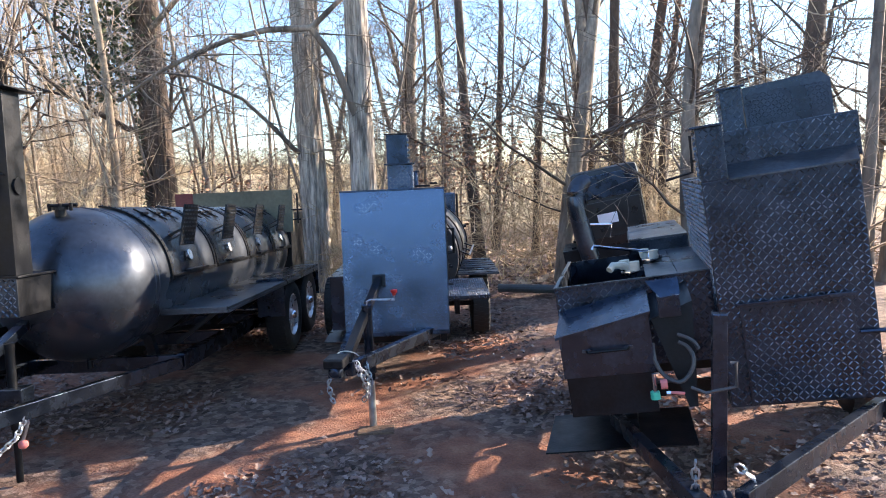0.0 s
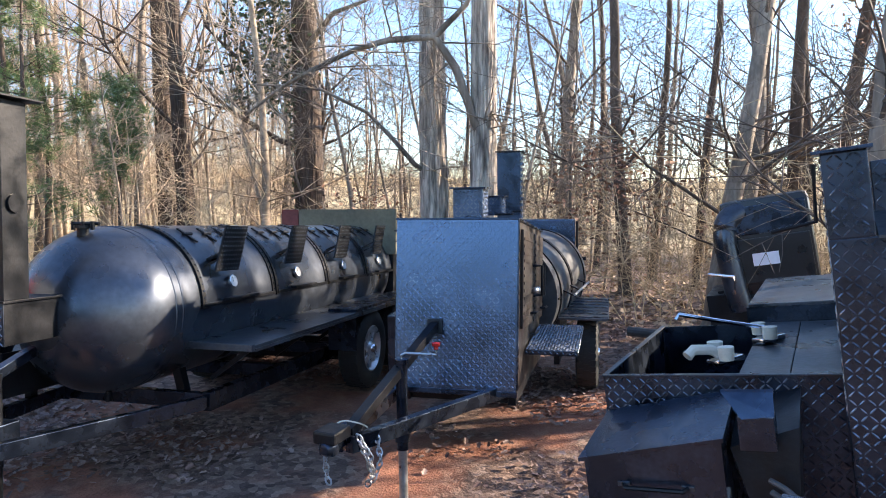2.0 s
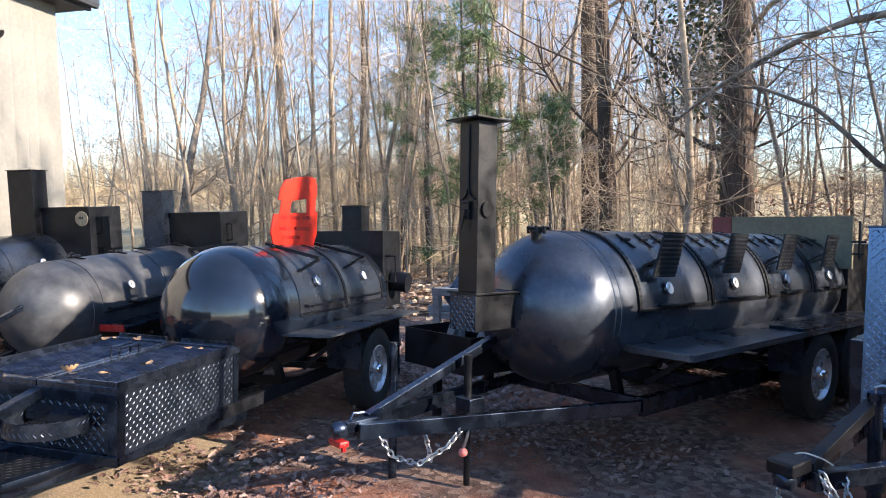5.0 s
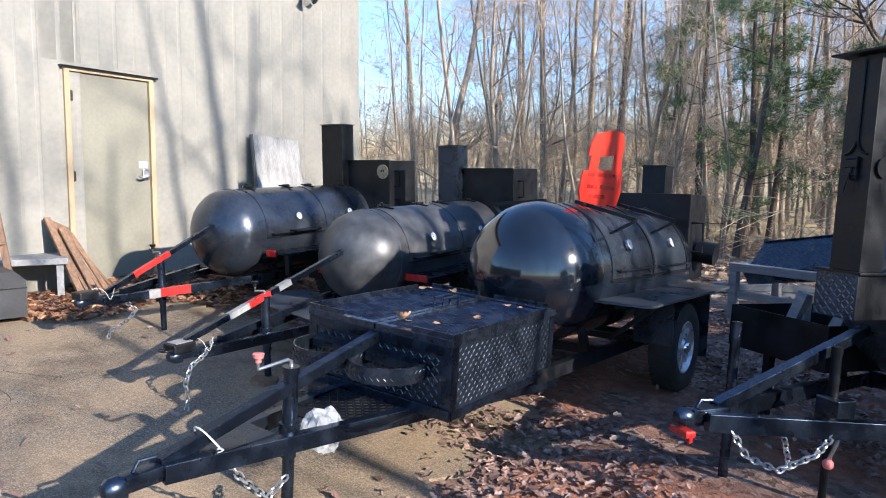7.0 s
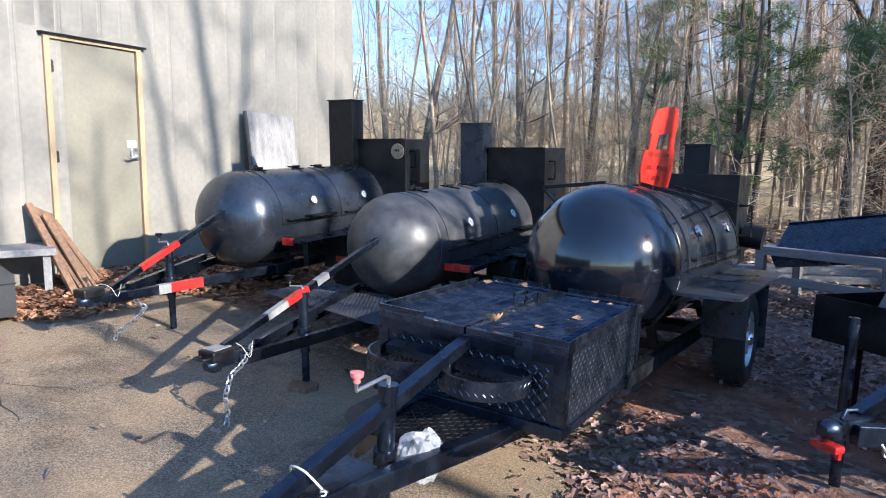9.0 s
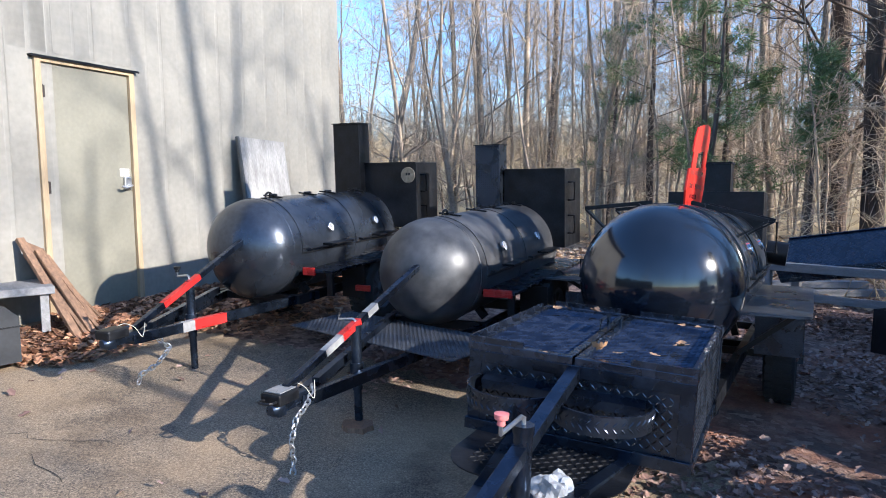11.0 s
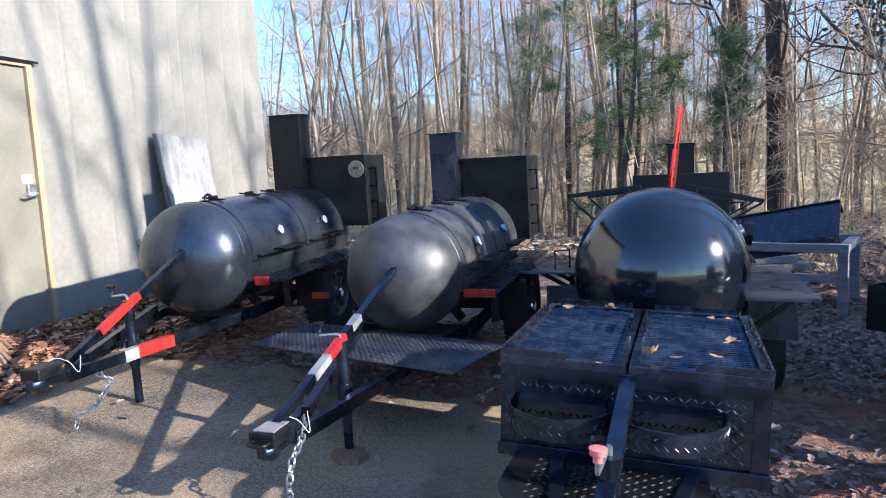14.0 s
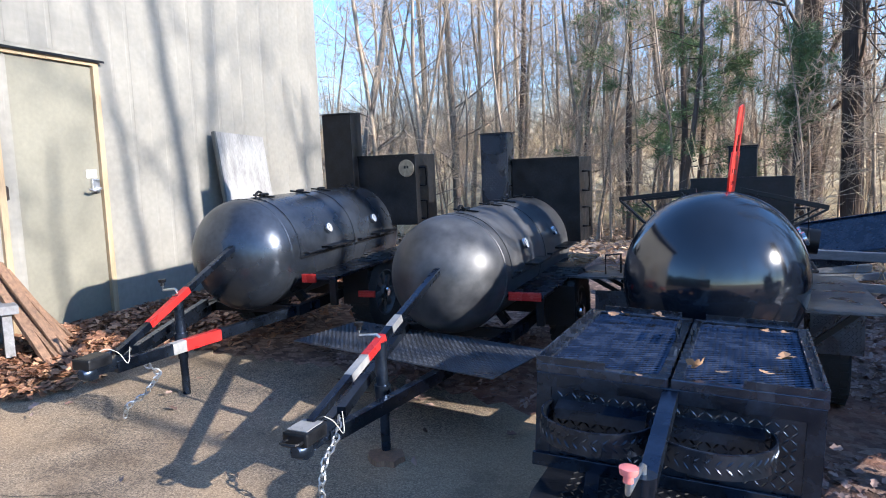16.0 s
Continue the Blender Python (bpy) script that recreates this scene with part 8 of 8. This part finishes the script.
def needle_tufts(name, centres, rng, count=34, ln=0.25):
    v, f = [], []
    for c in centres:
        for _ in range(count):
            d = Vector((rng.gauss(0, 1), rng.gauss(0, 1), rng.gauss(0.25, 0.8))).normalized()
            s = d.cross(Vector((rng.gauss(0, 1), rng.gauss(0, 1), rng.gauss(0, 1)))).normalized() * 0.009
            p = Vector(c) + Vector((rng.gauss(0, 0.05), rng.gauss(0, 0.05), rng.gauss(0, 0.05)))
            e = p + d * ln * rng.uniform(0.7, 1.2)
            b = len(v)
            v += [tuple(p - s), tuple(p + s), tuple(e)]
            f.append((b, b + 1, b + 2))
    me = bpy.data.meshes.new(name)
    me.from_pydata(v, [], f)
    me.materials.append(M_NEEDLE)
    return me


def pine(seed, x, y, h, r, low=0.25):
    rg = random.Random(seed)
    tk = Twigs(seed)
    pts = trunk_line(rg, h, 0.02, 0.03)
    tk.limb(pts, r, r * 0.15, 8)
    tufts = []
    for k in range(22):
        t = rg.uniform(low, 0.98)
        i = min(len(pts) - 2, int(t * (len(pts) - 1)))
        q = pts[i].lerp(pts[i + 1], t * (len(pts) - 1) - i)
        a = rg.uniform(0, 6.283)
        ln = h * 0.22 * (1.2 - t) * rg.uniform(0.6, 1.1)
        d = Vector((math.cos(a), math.sin(a), rg.uniform(-0.1, 0.5))).normalized()
        line = [q, q + d * ln * 0.5, q + d * ln + Vector((0, 0, 0.12 * ln))]
        tk.limb(line, r * 0.14, 0.006, 4)
        for j in range(6):
            f = rg.uniform(0.66, 1.05)
            c = q + d * ln * f + Vector((rg.gauss(0, 0.17), rg.gauss(0, 0.17), rg.gauss(0.04, 0.12)))
            tufts.append(c)
    t = thing("pine_tree", pose(x, y, ground_z(x, y)), "young pine with green needle tufts", "pine tree", "pines")
    link("trunk", tk.mesh("trunk", M_BARK_DARK), [], t)
    link("needles", needle_tufts("needles", tufts, rg), [], t)


pine(21, -11.2, 14.0, 4.8, 0.07, 0.45)
pine(22, -15.0, 15.3, 8.5, 0.1, 0.3)
pine(23, -15.6, 13.6, 9.5, 0.11, 0.2)
pine(26, -13.9, 13.6, 8.8, 0.1, 0.35)
pine(24, -13.3, 12.9, 7.5, 0.09, 0.15)
pine(25, -19.4, 15.2, 8.0, 0.09, 0.3)

# ivy and clinging dead leaves
rg = random.Random(31)
z0 = ground_z(-7.65, 16.2)
pts = [(-8.45 + rg.gauss(0, 0.5), 15.9 + rg.gauss(0, 0.5), z0 + rg.uniform(3.8, 7.4)) for _ in range(2000)] + [(-7.65 + 0.42 * math.cos(a), 16.2 + 0.42 * math.sin(a), z0 + rg.uniform(0.5, 6)) for a in [rg.uniform(1.9, 4.4) for _ in range(260)]]
tagged(link("ivy", leaf_cards("ivy", pts, 0.07, M_IVY, rg), []), "dark green ivy climbing the thick tree", "ivy", kind="stuff")
pts = []
for cx, cy, cz, n in ((-0.6, 12.2, 2.3, 420), (-0.1, 13.0, 1.8, 350), (3.6, 14.5, 4.6, 500), (-4.6, 13.0, 1.4, 300), (-1.2, 12.6, 1.2, 300)):
    pts += [(cx + rg.gauss(0, 0.42), cy + rg.gauss(0, 0.5), ground_z(cx, cy) + max(0.1, cz + rg.gauss(0, 0.4))) for _ in range(n)]
tagged(link("clinging_leaves", leaf_cards("clinging_leaves", pts, 0.042, M_BEECH, rg), []), "russet dead leaves still on their twigs", "leaves", kind="stuff")


def unseen_evergreens():
    """A low stand of dark evergreen shrubs beyond the yard, on the side away from the wood; unseen, added to darken
    reflections.
    """
    rg = random.Random(61)
    pts = []
    while len(pts) < 15000:
        a, d = radians(rg.uniform(172, 304)), rg.uniform(20, 24)
        x, y = -2 + d * math.cos(a), 2 + d * math.sin(a)
        top = 4.2 + 1.6 * noise.noise((x * 0.4, y * 0.4, 2))
        pts.append((x, y, ground_z(x, y) + rg.uniform(0, top)))
    tagged(link("unseen_thicket", leaf_cards("unseen_thicket", pts, 0.26, M_EVERGREEN, rg, 1.2), []), "unseen low thicket of dark evergreen shrubs, added for reflections", "shrubs", kind="stuff")


unseen_evergreens()


def litter(seed, count, size, where, name, label, lift=0.012, material=M_LEAF):
    rg = random.Random(seed)
    pts = []
    while len(pts) < count:
        x, y, ok = where(rg)
        if ok:
            pts.append((x, y, ground_z(x, y) + lift + rg.random() ** 2 * 0.035))
    tagged(link(name, leaf_cards(name, pts, size, material, rg, 0.33), []), label, "fallen leaves", kind="stuff")


def yard(rg):
    x, y = rg.uniform(-7, 3.4), rg.uniform(2.2, 12.5)
    den = 0.5 + 1.9 * noise.noise((x * 0.75, y * 0.75, 4.0)) + 0.5 * noise.noise((x * 2.6, y * 2.6, 8.0))
    lane = math.exp(-((x - 0.1) / 0.85) ** 2 - ((y - 4.7) / 2.3) ** 2)
    den -= 1.2 * lane
    den -= 0.75 * math.exp(-((x + 2.2) / 1.1) ** 2 - ((y - 6.0) / 1.5) ** 2)
    if inside(x, y, EDGE):
        den -= 0.75
    den += 0.35 * math.exp(-((x + 3.0) / 1.1) ** 2 - ((y - 3.8) / 1.0) ** 2)
    den += 0.5 * math.exp(-((x + 0.4) / 0.9) ** 2 - ((y - 7.0) / 1.2) ** 2)
    den += 0.9 * math.exp(-((x - 0.1) / 0.75) ** 2 - ((y - 6.0) / 0.6) ** 2)
    return x, y, rg.random() < max(0.0, min(1.0, den))


def wall_foot(rg):
    s, w = rg.uniform(-2.4, 3.8), abs(rg.gauss(0, 0.65))
    p = WALL @ Vector((s, -0.05 - w, 0))
    patch = ((s + 1.35) / 0.65) ** 2 + ((w - 0.75) / 0.55) ** 2 < 1
    return p.x, p.y, w < 2.2 and (patch or not inside(p.x, p.y, EDGE))


def wood_floor(rg):
    a, d = rg.uniform(45, 165), rg.uniform(8, 24)
    x, y = -2 + d * math.cos(radians(a)), 2 + d * math.sin(radians(a))
    return x, y, outside(x, y)


def sparse(rg):
    x, y = rg.uniform(-8, -1.5), rg.uniform(-0.5, 3.6)
    return x, y, inside(x, y, EDGE)


litter(41, 31000, 0.027, yard, "leaf_litter", "brown oak leaves scattered over the clay")
litter(42, 15000, 0.037, wall_foot, "leaf_drift", "russet leaves drifted against the wall", 0.03, M_BEECH)
litter(43, 15000, 0.07, wood_floor, "wood_floor_leaves", "dry leaves on the woodland floor", 0.012, M_FLOOR_LEAF)
litter(44, 90, 0.03, sparse, "stray_leaves", "a few stray leaves on the asphalt", 0.02)
def oak_leaf(size, curl, seed):
    """One dry leaf with rounded lobes, a raised midrib and a curl."""
    rg = random.Random(seed)
    bm = bmesh.new()
    n = 13
    rib, left, right = [], [], []
    for i in range(n):
        t = i / (n - 1)
        y = (t - 0.5) * 2 * size
        w = size * (0.75 * math.sin(3.1416 * min(1, t * 0.93 + 0.05)) ** 0.8) * (1.0 if i % 3 else 0.45) * rg.uniform(0.85, 1.1)
        z = curl * size * (2 * t - 1) ** 2
        rib.append(bm.verts.new((0, y, z)))
        left.append(bm.verts.new((-w, y + 0.12 * w, z + 0.25 * curl * w)))
        right.append(bm.verts.new((w, y + 0.12 * w, z + 0.3 * curl * w)))
    for i in range(n - 1):
        bm.faces.new((rib[i], rib[i + 1], left[i + 1], left[i]))
        bm.faces.new((rib[i], right[i], right[i + 1], rib[i + 1]))
    return bm


g3 = pose(-4.518, 3.793, 0.206, -3.0, 0, 36.239)
for k, (x, y, s, c, tip) in enumerate(((-0.186, -0.73, 0.04, 0.5, 12), (-0.33, -0.75, 0.028, 0.3, 30), (-0.38, -0.77, 0.028, 0.2, -20), (0.068, -1.488, 0.042, 0.7, 50), (0.344, -1.257, 0.05, 0.35, 8), (0.294, -1.493, 0.042, 0.2, -10), (0.147, -1.542, 0.024, 0.1, 0), (0.268, -0.814, 0.024, 0.3, 10), (0.345, -0.805, 0.024, 0.2, 0), (-0.101, -1.709, 0.014, 0.1, 0))):
    ob = part("fallen_leaf", oak_leaf(s, c, 90 + k), M_GRILL_LEAF, m=g3 @ pose(x, y, 0.75 - 0.042 * x + 0.038 * (y + 1.13), 2, tip, 47 * k))
    tagged(ob, "curled tan leaf lying on the grill mesh", "leaf", "leaves on the grill")
bm = bmesh.new()
rg = random.Random(52)
ring = [(r2 * math.cos(0.45 * k), r2 * math.sin(0.45 * k)) for k, r2 in ((k, rg.uniform(0.085, 0.11)) for k in range(14))]
lo, hi = [bm.verts.new((a, b, -0.02)) for a, b in ring], [bm.verts.new((a * 0.93, b * 0.93, 0.016 + rg.uniform(0, 0.008))) for a, b in ring]
bm.faces.new(hi)
for k in range(14):
    bm.faces.new((lo[k], lo[(k + 1) % 14], hi[(k + 1) % 14], hi[k]))
tagged(part("jack_pad", bm, M_WOOD, m=pose(-4.975, 2.02, ground_z(-4.975, 2.02) + 0.014)), "crumbling dark brown pad under the jack foot", "jack pad")
